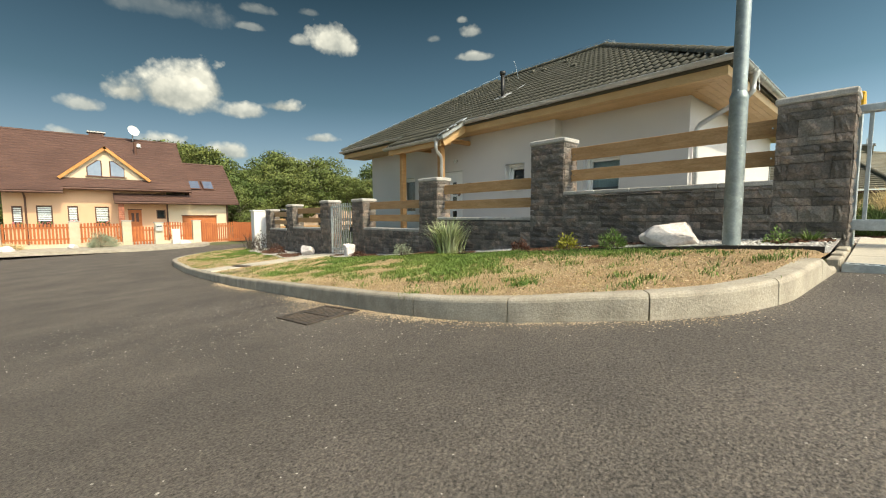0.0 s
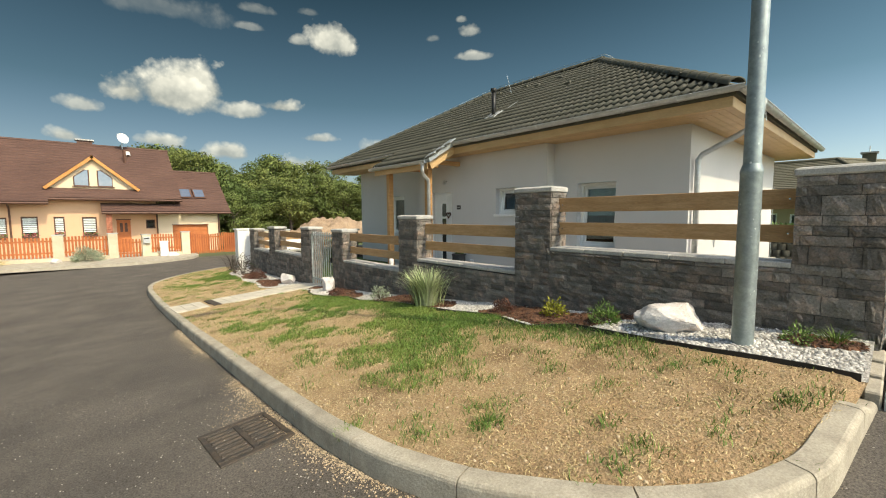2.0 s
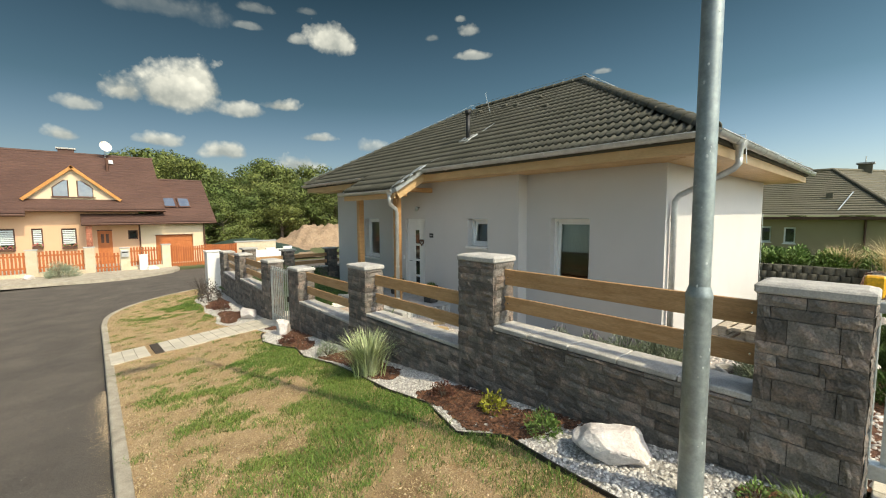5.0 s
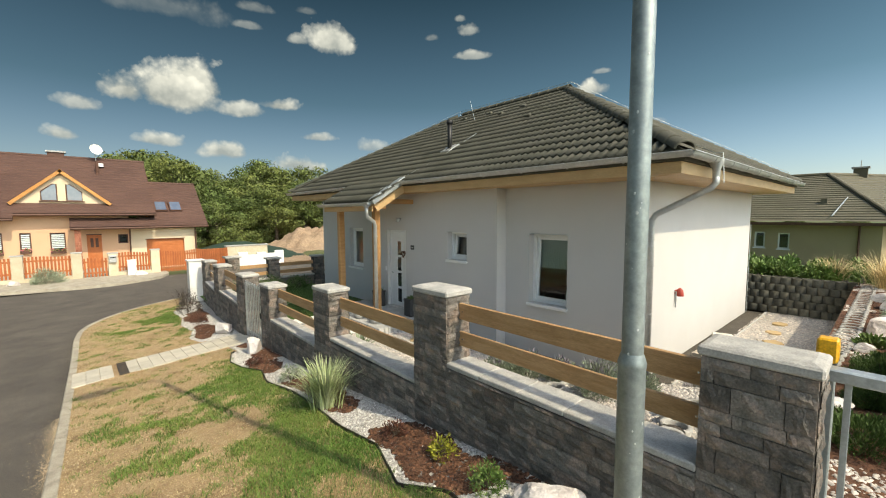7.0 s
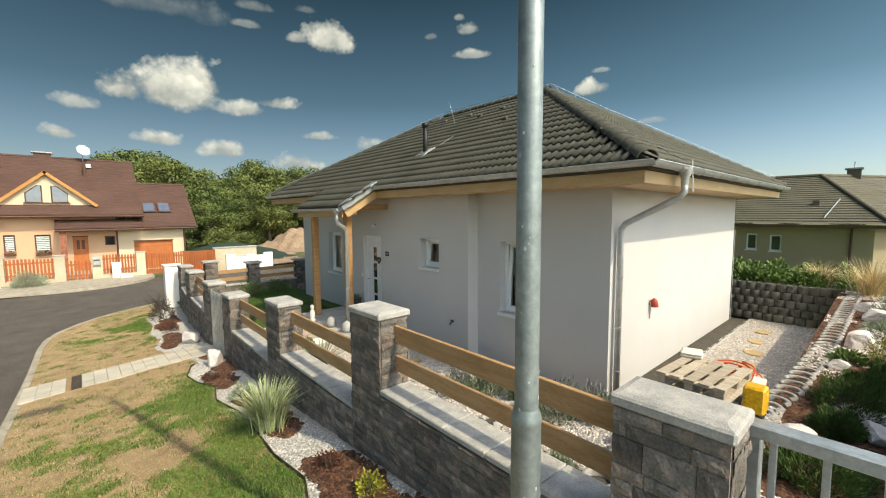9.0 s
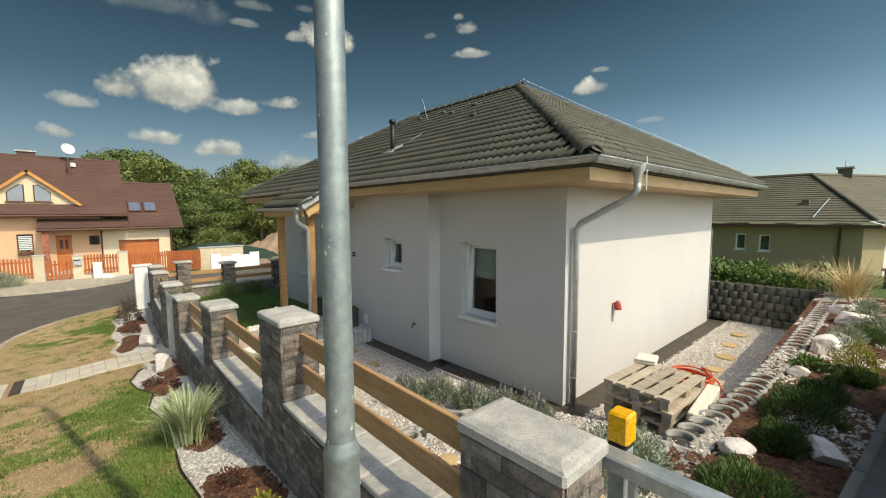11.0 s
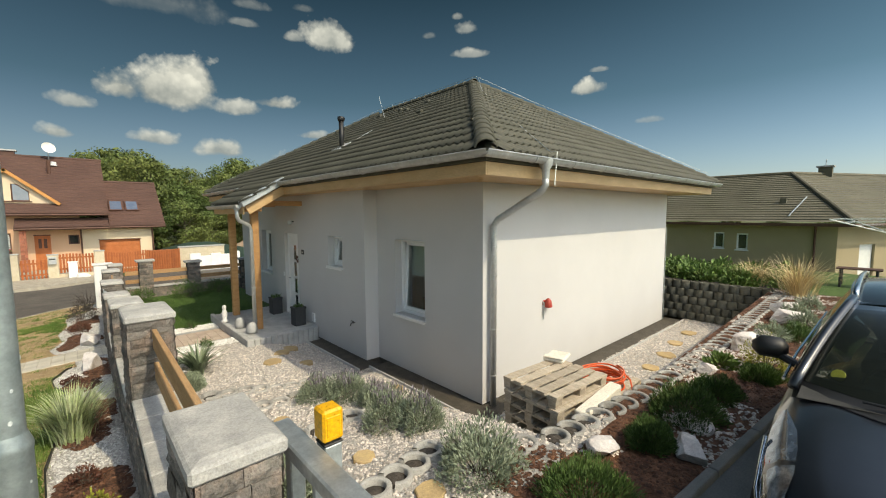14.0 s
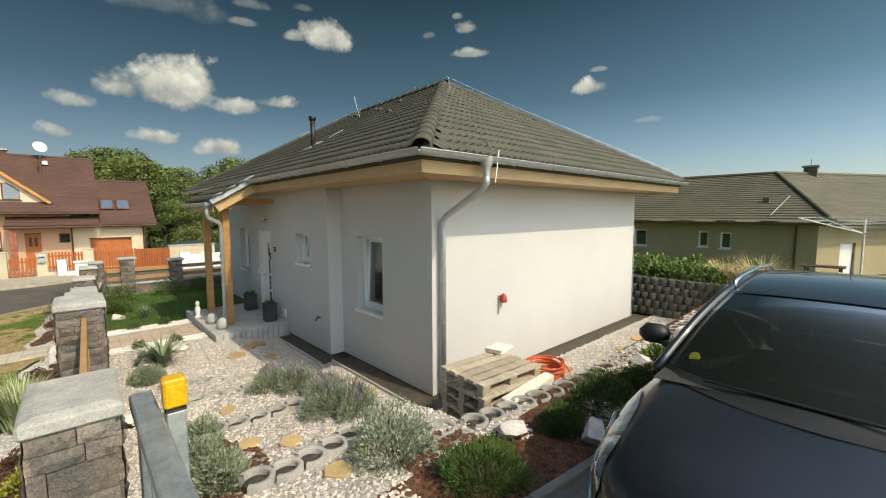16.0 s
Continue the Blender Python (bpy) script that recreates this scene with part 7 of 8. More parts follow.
part("vent_cap", Geo().lathe([(0.05, 0.3), (0.16, 0.28), (0.16, 0.05), (0.22, 0.0)], (4.2, 42.0, 6.6), 10), M_WHITE, oh)
cm = part("chimney", Geo().box(1.3, 2.2, 42.9, 43.5, 6.9, 7.6), M_BROWNROOF, oh)
part("chimney_cap", Geo().box(1.2, 2.3, 42.8, 43.6, 7.6, 7.7), M_CONC, oh)

# pavement, fence across the street
pvm = Geo()
rows = []
for x in np.linspace(-14, 6.6, 40):
    y0 = float(np.interp(x, [-14, -1.2, 2.5, 4.2, 5.9, 6.6], [28.8, 28.4, 27.8, 27.7, 29.0, 30.6]))
    rows.append([(x, y0, -1.0), (x, y0, -0.84), (x, y0 + 0.12, -0.83), (x, 31.6, -0.80), (x, 38.2, -0.95)])
solid("pavement", pvm.sheet(rows), M_KERB, "pale pavement with a raised kerb across the street", "pavement", kind="structure")
sf = thing("picket_fence", (2, 31.3, -0.9), "orange stained picket fence between beige block posts", "fence")
posts = [(-9.2, 0.62), (-6.1, 0.62), (-3.0, 0.62), (-0.01, 0.62), (2.27, 0.64), (3.82, 0.52), (5.82, 0.62)]
for x, top in posts:
    p = part("post", Geo().box(x, x + 0.44, 31.15, 31.55, -0.9, top, 0.015), M_BEIGE, sf, "beige block post")
    part("cap", Geo().box(x - 0.03, x + 0.47, 31.12, 31.58, top, top + 0.05, 0.01), M_CONC, p)
part("base_wall", Geo().box(-9, 2.3, 31.2, 31.5, -0.9, -0.62), M_BEIGE, sf)
part("base_wall", Geo().box(4.26, 5.82, 31.2, 31.5, -0.9, -0.62), M_BEIGE, sf)
pk = Geo().box(-0.045, 0.045, -0.012, 0.012, 0, 1.12, 0.008).mesh("picket", M_PICKET)
for x0, x1, zb in ((-8.76, -6.1, -0.58), (-5.66, -3.0, -0.58), (-2.56, -0.01, -0.58), (0.43, 2.27, -0.58), (2.73, 3.80, -0.82), (4.28, 5.80, -0.58)):
    for z in (zb + 0.2, zb + 0.85):
        part("rail", Geo().box(x0, x1, 31.36, 31.40, z, z + 0.09), M_PICKET, sf)
    n = int((x1 - x0) / 0.135)
    for k in range(n):
        piece("picket", pk, Matrix.Translation((x0 + (k + 0.5) * (x1 - x0) / n, 31.34, zb + 0.03 * math.sin(2 * math.pi * k / n))), sf)
dgate = thing("garage_gate", (8, 31.3, -1.0), "long orange stained picket sliding gate", "gate")
for z in (-0.75, 0.2):
    part("rail", Geo().box(6.28, 10.1, 31.44, 31.48, z, z + 0.1), M_PICKET, dgate)
for k in range(30):
    piece("picket", pk, Matrix.Translation((6.36 + 0.127 * k, 31.42, -0.85)) @ Matrix.Diagonal((1, 1, 1.25 - 0.10 * math.sin(math.pi * ((k * 0.127) % 1.9) / 1.9), 1)), dgate)
for k in range(14):
    part("board", Geo().box(8.3 + 0.13 * k, 8.425 + 0.13 * k, 31.5, 31.52, -0.85, 0.48), M_PICKET, dgate)
bw = thing("block_wall", (11.3, 32, -1), "beige block garden wall with a grey coping", "wall")
part("body", Geo().box(10.15, 12.9, 32.0, 32.3, -1.1, 0.52, 0.01), M_BEIGE, bw)
part("coping", Geo().box(10.1, 12.95, 31.95, 32.35, 0.52, 0.60, 0.01), M_CONC, bw)
ww = thing("white_wall", (11.8, 30.5, -1), "low white stepped garden wall", "wall")
for x0, x1, z in ((10.5, 11.1, 0.18), (11.1, 11.7, -0.02), (11.7, 12.3, 0.12), (12.3, 12.9, 0.02), (12.9, 13.5, 0.18)):
    part("block", Geo().box(x0, x1, 30.4, 30.6, -1.0, z, 0.01), M_WHITE, ww)
mb = thing("letter_box", (4.0, 31.1, 0.0), "grey letter box on the fence post", "letter box")
part("box", Geo().box(3.86, 4.2, 31.0, 31.15, 0.0, 0.42, 0.02), M_GUTTER, mb)
part("flap", Geo().box(3.9, 4.16, 30.98, 31.0, 0.27, 0.33, 0.005), M_BLACK, mb)
wb = thing("meter_cabinet", (4.8, 30.9, -0.85), "white electricity cabinet standing on the pavement", "cabinet")
part("body", Geo().box(4.66, 5.05, 30.75, 30.95, -0.85, 0.08, 0.01), M_WHITE, wb)
part("top", Geo().box(4.63, 5.08, 30.72, 30.98, 0.08, 0.12, 0.01), M_WHITE, wb)
for i, (x, y) in enumerate(((5.2, 30.7), (-2.3, 29.8), (0.1, 30.4))):
    rock("street_rock", (x, y, -0.75), (0.6, 0.5, 0.4), 80 + i, "pale rock lying on the far pavement")
bush("roadside_shrub", (1.3, 30.2, -0.82), (1.3, 1.3, 0.75), 1800, (0.16, 0.02), M_LAVF, "rounded grey-green ornamental shrub on the far pavement", "shrub")
bush("roadside_shrub", (-2.2, 30.6, -0.82), (1.0, 1.0, 0.35), 700, (0.12, 0.02), M_FEATHER, "low dry shrub on the far pavement", "shrub")
for ob in [o for o in bpy.data.objects if o not in before_street and o.parent is None]:
    ob.matrix_basis = Matrix.Translation((-0.58, 0, 0)) @ Matrix.Diagonal((1.04, 1, 1, 1)) @ ob.matrix_basis
# white cabinet at the end of the stone fence
uc = thing("utility_cabinet", (5.3, 17.1, -0.4), "tall white utility cabinet at the end of the stone fence", "cabinet")
part("body", Geo().box(5.08, 5.56, 16.95, 17.35, -0.42, 1.10, 0.01), M_WHITE, uc)
part("lid", Geo().box(5.04, 5.60, 16.91, 17.39, 1.10, 1.15, 0.01), M_WHITE, uc)
part("door", Geo().box(5.12, 5.52, 16.935, 16.95, 0.1, 1.04, 0.004), M_WHITE, uc)
# back fence of the garden
bfp = []
for x, top in ((6.5, 1.2), (8.0, 1.05), (9.9, 1.02), (12.0, 1.0), (14.5, 1.0)):
    p = thing("garden_pillar", (x, 16.9, -0.4), "short dark stone pillar with a grey cap in the back fence", "fence pillar", "back fence pillars")
    part("cap", Geo().box(x - 0.28, x + 0.28, 16.66, 17.14, top - 0.07, top, 0.012), M_CAP, p)
    part("core", Geo().box(x - 0.2, x + 0.2, 16.73, 17.07, -0.45, top - 0.07), M_STONE_CORE, p)
    courses(p, pose(x + 0.21, 16.73 - 0.01, 0, 0, 0, 90), 0.42, -0.35, top - 0.075)
for x0, x1 in ((5.9, 6.3), (6.7, 7.8), (8.2, 9.7), (10.1, 11.8), (12.2, 14.3)):
    f = thing("garden_fence_panel", (x0, 16.9, -0.4), "low stone wall with two boards in the back fence", "fence", "back fence panels")
    part("wall", Geo().box(x0, x1, 16.78, 17.02, -0.45, 0.18, 0.01), M_STONE, f)
    part("coping", Geo().box(x0, x1, 16.74, 17.06, 0.18, 0.24, 0.008), M_CAP, f)
    for z in (0.36, 0.66):
        part("board", Geo().box(x0, x1, 16.88, 16.92, z, z + 0.14, 0.004), M_RAIL, f)
# dirt heap and open ground behind
V, F = grid(np.linspace(12, 42, 150), np.linspace(33, 52, 90), lambda x, y: -1.05 + 2.35 * np.exp(-((x - 21.5) / 4.6) ** 2 - ((y - 43.0) / 3.2) ** 2) * (1 + 0.22 * wavy(x, y, 1.0)) + 1.1 * np.exp(-((x - 27) / 3.0) ** 2 - ((y - 43) / 3.0) ** 2) + 0.06 * wavy(x, y, 2.2) + np.exp(-((x - 22.5) / 6) ** 2 - ((y - 43) / 4) ** 2) * (0.22 * wavy(x, y, 3.1, 2) + 0.13 * wavy(x, y, 7.3, 5)))
tagged(new("earth_heap", tris_mesh("earth_heap", V, F, M_DIRT, True)), "heap of reddish excavated earth on open ground", "earth heap", kind="structure")
V, F = grid(np.linspace(9.5, 19, 30), np.linspace(36, 46, 24), lambda x, y: -1.1 + 1.5 * np.clip(1 - np.abs(y - 41) / 4.5, 0, 1) * np.clip(1.15 - np.abs(x - 13) / 6, 0, 1))
tagged(new("net_cover", tris_mesh("net_cover", V, F, M_TARP, True)), "dark green netting draped over a mound", "netting")


# ---- trees ----
def tree(name, h, w, n, seed, material, label):
    rng = np.random.default_rng(seed)
    t = thing(name, (0, 0, 0), label, "tree", "woodland edge")
    g = Geo().tube([(0, 0, -0.5), (0.05, 0.02, h * 0.3), (0.1, -0.05, h * 0.62), (0.05, 0.1, h * 0.85)], [h * 0.028, h * 0.02, h * 0.012, h * 0.004], 8)
    clumps = []
    for k in range(34):
        a, u = rng.uniform(0, 2 * np.pi), rng.uniform(0.16, 0.97)
        r = w * 0.5 * math.sqrt(max(0.05, math.sin(math.pi * min(1, 0.12 + 0.86 * u)))) * rng.uniform(0.35, 0.95)
        c = np.array([r * math.cos(a), r * math.sin(a), h * u])
        clumps.append((c, w * rng.uniform(0.11, 0.21)))
        g.tube([(0, 0, h * u * 0.72), tuple(c * [0.5, 0.5, 0.92]), tuple(c)], [0.05 * h / 9, 0.035 * h / 9, 0.012], 5)
    part("trunk", g, M_BARK, t, "brown trunk and limbs")
    P, N = [], []
    for c, r in clumps:
        m = n // len(clumps)
        d = rng.normal(0, 1, (m, 3))
        d /= np.linalg.norm(d, axis=1)[:, None]
        P.append(c + d * (r * rng.uniform(0.55, 1.12, m))[:, None] * [1.15, 1.15, 0.85])
        N.append(d + rng.normal(0, 0.4, (m, 3)))
    P, N = np.concatenate(P), np.concatenate(N)
    N /= np.linalg.norm(N, axis=1)[:, None]
    a = np.cross(N, rng.normal(0, 1, N.shape))
    a /= np.linalg.norm(a, axis=1)[:, None]
    b = np.cross(N, a)
    s = (rng.uniform(0.10, 0.23, len(P)))[:, None]
    V = np.stack([P - a * s, P + b * s * 0.6 - N * s * 0.2, P + a * s, P - b * s * 0.6 - N * s * 0.2], 1).reshape(-1, 3)
    adopt(new("crown", tris_mesh("crown", V, np.arange(len(V)).reshape(-1, 4), material)), t)
    return t


kinds = [tree("deciduous_tree", 11.0, 8.0, 9100, 1, M_LEAF, "broad leafy deciduous tree at the wood's edge"), tree("deciduous_tree", 9.5, 8.5, 9100, 2, M_LEAF, "rounded leafy deciduous tree at the wood's edge"),
         tree("deciduous_tree", 10.0, 7.0, 9100, 3, M_LEAF2, "leafy tree turning yellow-green"), tree("deciduous_tree", 12.0, 8.5, 9100, 4, M_LEAF, "tall dark leafy deciduous tree")]
trng = random.Random(9)
spots = []
for row, (d0, step) in enumerate(((56, 3.2), (62, 3.3), (69, 3.4), (76, 3.6))):
    n = int(radians(52) * d0 / step)
    for k in range(n):
        a = radians(-8 + 52 * (k + 0.5 * (row % 2)) / n)
        d = d0 + trng.uniform(-2.0, 2.0)
        s = (1.0, 1.12, 1.26, 1.4)[row] * trng.uniform(0.90, 1.08)
        spots.append((2 + d * math.sin(a), d * math.cos(a), s * float(np.interp(math.degrees(a), [2, 4.5, 9, 13, 18, 26, 40], [0.95, 1.24, 1.28, 1.20, 1.12, 1.03, 1.0]))))
for k in range(4):
    spots.append((13.5 + 3 * k, 50 + 2 * k, 0.85 - 0.05 * k))
for k in range(13):
    a = radians(62 + 4.2 * k)
    d = 95 + trng.uniform(-8, 8)
    spots.append((d * math.sin(a), d * math.cos(a), 0.72 * trng.uniform(0.8, 1.2)))
for i, (x, y, s) in enumerate(spots):
    k = trng.randrange(4)
    s *= 0.64
    m = pose(x, y, -1.25, 0, 0, trng.uniform(0, 360)) @ Matrix.Diagonal((s * 1.12, s * 1.12, s * trng.uniform(0.9, 1.08), 1))
    if i < 4:
        kinds[i].matrix_basis = m
    else:
        c = copy_thing(kinds[k], m)
        c.matrix_basis = m

# ---- neighbouring bungalow ----
nb = thing("neighbour_bungalow", (38, 7, -0.5), "low olive-grey bungalow with a dark hipped roof", "house")
NX = 33.5
g = Geo()
nw = [(5.93, 6.46, 0.62, 1.58), (4.77, 5.32, 0.58, 1.54), (9.5, 10.3, 0.5, 1.6)]
wall_run(g, "y", NX, NX + 0.4, 1.05, 15, -1.2, 2.08, nw)
part("wall", g, M_NBWALL, nb)
g = Geo()
SIDE = Matrix.Translation((NX, 1.05, 0)) @ Matrix.Rotation(-math.atan2(7.5, 15), 4, "Z")      # the garden front stands askew
for a in ((0.0, 1.7, -1.2, 2.08), (2.9, 17, -1.2, 2.08), (1.7, 2.9, 1.05, 2.08)):
    g.box(a[0], a[1], 0.0, 0.35, a[2], a[3], 0, SIDE)
part("wall", g, M_NBWALL, nb, "olive rendered garden front")
part("doorway", Geo().box(1.7, 2.9, 0.12, 0.17, -1.2, 1.05, 0, SIDE), M_UPVC, nb, "white glazed door")
for y0, y1, z0, z1 in nw:
    fr = Geo()
    for a in ((y0, y1, z0, z0 + 0.08), (y0, y1, z1 - 0.08, z1), (y0, y0 + 0.08, z0 + 0.08, z1 - 0.08), (y1 - 0.08, y1, z0 + 0.08, z1 - 0.08)):
        fr.box(NX + 0.08, NX + 0.16, *a)
    wn = part("window", fr, M_UPVC, nb, "white window frame")
    part("pane", Geo().box(NX + 0.12, NX + 0.13, y0 + 0.08, y1 - 0.08, z0 + 0.08, z1 - 0.08), M_GLASS, wn)
    part("sill", Geo().box(NX - 0.06, NX + 0.08, y0 - 0.05, y1 + 0.05, z0 - 0.06, z0), M_WHITE, wn)
EVE, APX = (32.85, 0.45, 2.20), (39.9, 3.84, 5.23)
n = 22
wr_, sr_ = [], []
for k in range(n):
    for a, lift in ((k / n, 0.06), ((k + 0.995) / n, 0.012)):
        q = [EVE[i] + (APX[i] - EVE[i]) * a for i in range(3)]
        wr_.append([(q[0], 15.6 - 3.4 * a, q[2] + lift), (q[0], q[1], q[2] + lift)])
        sr_.append([(q[0], q[1], q[2] + lift), (q[0] + 15, q[1] - 7.5, q[2] + lift)])
part("roof", Geo().sheet(sr_), M_NBROOF, nb, "dark grey tiled roof slope")
g = Geo().sheet(wr_)
part("roof", g, M_NBROOF, nb, "dark grey tiled hipped roof")
part("hip_cap", Geo().tube([(EVE[0], EVE[1], EVE[2] + 0.08), (APX[0], APX[1], APX[2] + 0.06)], 0.12, 8), M_NBROOF, nb)
part("ridge_cap", Geo().tube([(APX[0], APX[1], APX[2] + 0.06), (APX[0] + 15, APX[1] - 7.5, APX[2] + 0.06)], 0.12, 8), M_NBROOF, nb)
part("ridge_cap", Geo().tube([(APX[0], APX[1], APX[2] + 0.06), (APX[0], 12.2, APX[2] + 0.06)], 0.12, 8), M_NBROOF, nb)
part("eave_board", Geo().box(EVE[0], EVE[0] + 0.1, EVE[1], 15.6, 2.02, 2.18), M_DKBROWN, nb)
part("eave_board", Geo().tube([(EVE[0], EVE[1], 2.1), (EVE[0] + 15, EVE[1] - 7.5, 2.1)], 0.08, 8), M_DKBROWN, nb)
part("soffit", Geo().box(EVE[0] + 0.1, NX, EVE[1] + 0.1, 15.5, 2.06, 2.1), M_DKBROWN, nb)
cx = 42.7
part("chimney", Geo().box(cx - 0.35, cx + 0.35, 2.1, 2.8, 3.9, 5.75), M_NBROOF, nb, "dark brick chimney")
part("chimney_cap", Geo().box(cx - 0.45, cx + 0.45, 2.0, 2.9, 5.75, 5.85), M_CONC, nb)
part("aerial", Geo().tube([(cx, 2.45, 5.85), (cx, 2.45, 6.3)], 0.03, 6), M_GUTTER, nb)
part("vent", Geo().tube([(44.6, 2.3, 4.2), (44.6, 2.3, 5.3)], 0.12, 8), M_DKBROWN, nb)
part("vent", Geo().box(35.2, 35.5, 3.4, 3.7, 3.1, 3.55), M_NBROOF, nb)
part("conductor", Geo().tube([(35.9, 2.6, 3.62), (33.2, 3.0, 2.55)], 0.035, 5), M_ZINC, nb)
part("downpipe", Geo().tube([(NX - 0.08, 1.9, 2.05), (NX - 0.08, 1.9, -1.0)], 0.05, 8), M_DKBROWN, nb)

nb.matrix_basis = Matrix.Translation((0, -0.53, 0)) @ nb.matrix_basis

# rotary clothes dryer and a garden bench
dry = thing("rotary_dryer", (23.6, -1.4, 0.6), "white rotary clothes dryer with thin arms and lines", "clothes dryer")
part("mast", Geo().tube([(23.6, -1.4, 0.5), (23.6, -1.4, 2.5)], 0.03, 8), M_WHITE, dry)
tips = []
for k in range(4):
    a = radians(40 + 90 * k)
    tip = (23.6 + 1.9 * math.cos(a), -1.4 + 1.9 * math.sin(a), 2.55)
    tips.append(tip)
    part("arm", Geo().tube([(23.6, -1.4, 2.05), tip], 0.02, 6), M_WHITE, dry)
for r in (0.4, 0.6, 0.8, 1.0):
    q = [tuple(np.array((23.6, -1.4, 2.05)) + (np.array(t) - np.array((23.6, -1.4, 2.05))) * r) for t in tips]
    for k in range(4):
        part("line", Geo().tube([q[k], q[(k + 1) % 4]], 0.006, 4), M_BLIND, dry)
bn = thing("garden_bench", (20.5, -0.6, 0.75), "dark slatted garden bench by the far bed", "bench")
for y in (-1.1, -0.4):
    part("leg_frame", Geo().tube([(20.3, y, 0.7), (20.35, y, 1.2), (20.85, y, 1.2), (20.9, y, 0.7)], 0.03, 6), M_BLACK, bn)
for k in range(5):
    part("slat", Geo().box(20.35 + 0.11 * k, 20.44 + 0.11 * k, -1.2, -0.3, 1.21, 1.24), M_DKBROWN, bn)


# ---- parked car ----
CX, CY, CZ = 6.88, -1.70, 0.65       # nose, middle line, ground
car = thing("car", (CX + 2.1, CY, CZ), "dark slate-blue compact crossover parked on the driveway", "car")


def cp(x, y, z):
    return (CX + x, CY + y, CZ + z)


ST = [(0.0, 0.66, 0.60, 0.36), (0.05, 0.76, 0.70, 0.30), (0.16, 0.86, 0.79, 0.25), (0.36, 0.935, 0.855, 0.22), (0.65, 0.985, 0.885, 0.20), (1.0, 1.022, 0.90, 0.20), (1.32, 1.035, 0.905, 0.20), (1.8, 1.04, 0.91, 0.20), (2.8, 1.05, 0.91, 0.20), (3.6, 1.06, 0.90, 0.22), (4.05, 1.04, 0.86, 0.26), (4.25, 0.95, 0.78, 0.34), (4.32, 0.8, 0.70, 0.42)]
rows = []
for x, zt, w, zb in ST:
    half = [(0.0, zt + 0.012), (0.25 * w, zt + 0.012), (0.5 * w, zt + 0.004), (0.70 * w, zt + 0.006), (0.80 * w, zt - 0.012), (0.90 * w, zt - 0.055), (0.965 * w, zt - 0.12), (0.995 * w, zt - 0.23), (w, zt - 0.36), (0.985 * w, zb + 0.18), (0.965 * w, zb + 0.05), (0.90 * w, zb)]
    full = [(-a, b) for a, b in half[::-1]] + half[1:]
    rows.append([cp(x + 0.10 * (a / w) ** 2 * (x < 0.7), a, b) for a, b in full])
g = Geo().sheet([r[::-1] for r in rows])
g.add(rows[0], [tuple(range(len(rows[0])))])
g.add(rows[-1], [tuple(range(len(rows[-1])))[::-1]])
body = part("body", g, M_CARP, car, "glossy slate-blue body", smooth=True)


def skin(x, sgn, j, off):
    """A point on the body's side, j along its section, lifted off by a little."""
    zt, w, zb = (np.interp(x, [q[0] for q in ST], [q[k] for q in ST]) for k in (1, 2, 3))
    half = [(0.0, zt + 0.012), (0.25 * w, zt + 0.012), (0.5 * w, zt + 0.004), (0.70 * w, zt + 0.006), (0.80 * w, zt - 0.012), (0.90 * w, zt - 0.055), (0.965 * w, zt - 0.12), (0.995 * w, zt - 0.23), (w, zt - 0.36), (0.985 * w, zb + 0.18)]
    a, b = np.interp(j, range(10), [q[0] for q in half]), np.interp(j, range(10), [q[1] for q in half])
    return cp(x + 0.10 * (a / w) ** 2 * (x < 0.7) - off, sgn * (a + off), b + off * 0.6)


def screen(u0, u1, v0, v1, lift=0.0, nu=18, nv=10, rear=False):
    """Points of the curved windscreen; u across, v up."""
    out = []
    for j in range(nv + 1):
        v = v0 + (v1 - v0) * j / nv
        row = []
        for i in range(nu + 1):
            u = u0 + (u1 - u0) * i / nu
            hw = 0.80 + (0.60 - 0.80) * v
            xb, xt = 1.30 - 0.27 * (1 - u * u), 2.12 - 0.10 * (1 - u * u)
            x = xb + (xt - xb) * v
            z = 1.055 + 0.455 * v + 0.035 * math.sin(math.pi * v) + 0.02 * (1 - u * u)
            row.append(cp(x - lift * 0.5, hw * u, z + lift))
        out.append(row)
    return out


part("windscreen", Geo().sheet(screen(-0.97, 0.97, 0.02, 0.98)), M_WSCREEN, car, "green-tinted windscreen", smooth=True)
for u0, u1, v0, v1 in ((-1.0, 1.0, -0.03, 0.10), (-1.0, 1.0, 0.93, 1.0), (-1.0, -0.93, 0.10, 0.93), (0.93, 1.0, 0.10, 0.93)):
    part("screen_edge", Geo().sheet(screen(u0, u1, v0, v1, -0.010)), M_BLACK, car, "black screen edge", smooth=True)
cowl = []
for k in range(4):
    row = []
    for u in np.linspace(-1, 1, 19):
        xs_, a = 1.30 - 0.27 * (1 - u * u) - 0.11 + 0.13 * k / 3, 0.82 * u
        zt, w = (float(np.interp(xs_, [q[0] for q in ST], [q[i] for q in ST])) for i in (1, 2))
        low_z = zt + float(np.interp(abs(a) / w, [0, 0.5, 0.7, 0.8, 0.9, 1.0], [0.012, 0.004, 0.006, -0.012, -0.055, -0.16])) + 0.007
        row.append(cp(xs_, a, low_z + (max(low_z, 1.064 + 0.02 * (1 - u * u)) - low_z) * (k / 3) ** 2))
    cowl.append(row)
part("cowl", Geo().sheet(cowl), M_BLACK, car, "black plastic cowl below the windscreen", smooth=True)
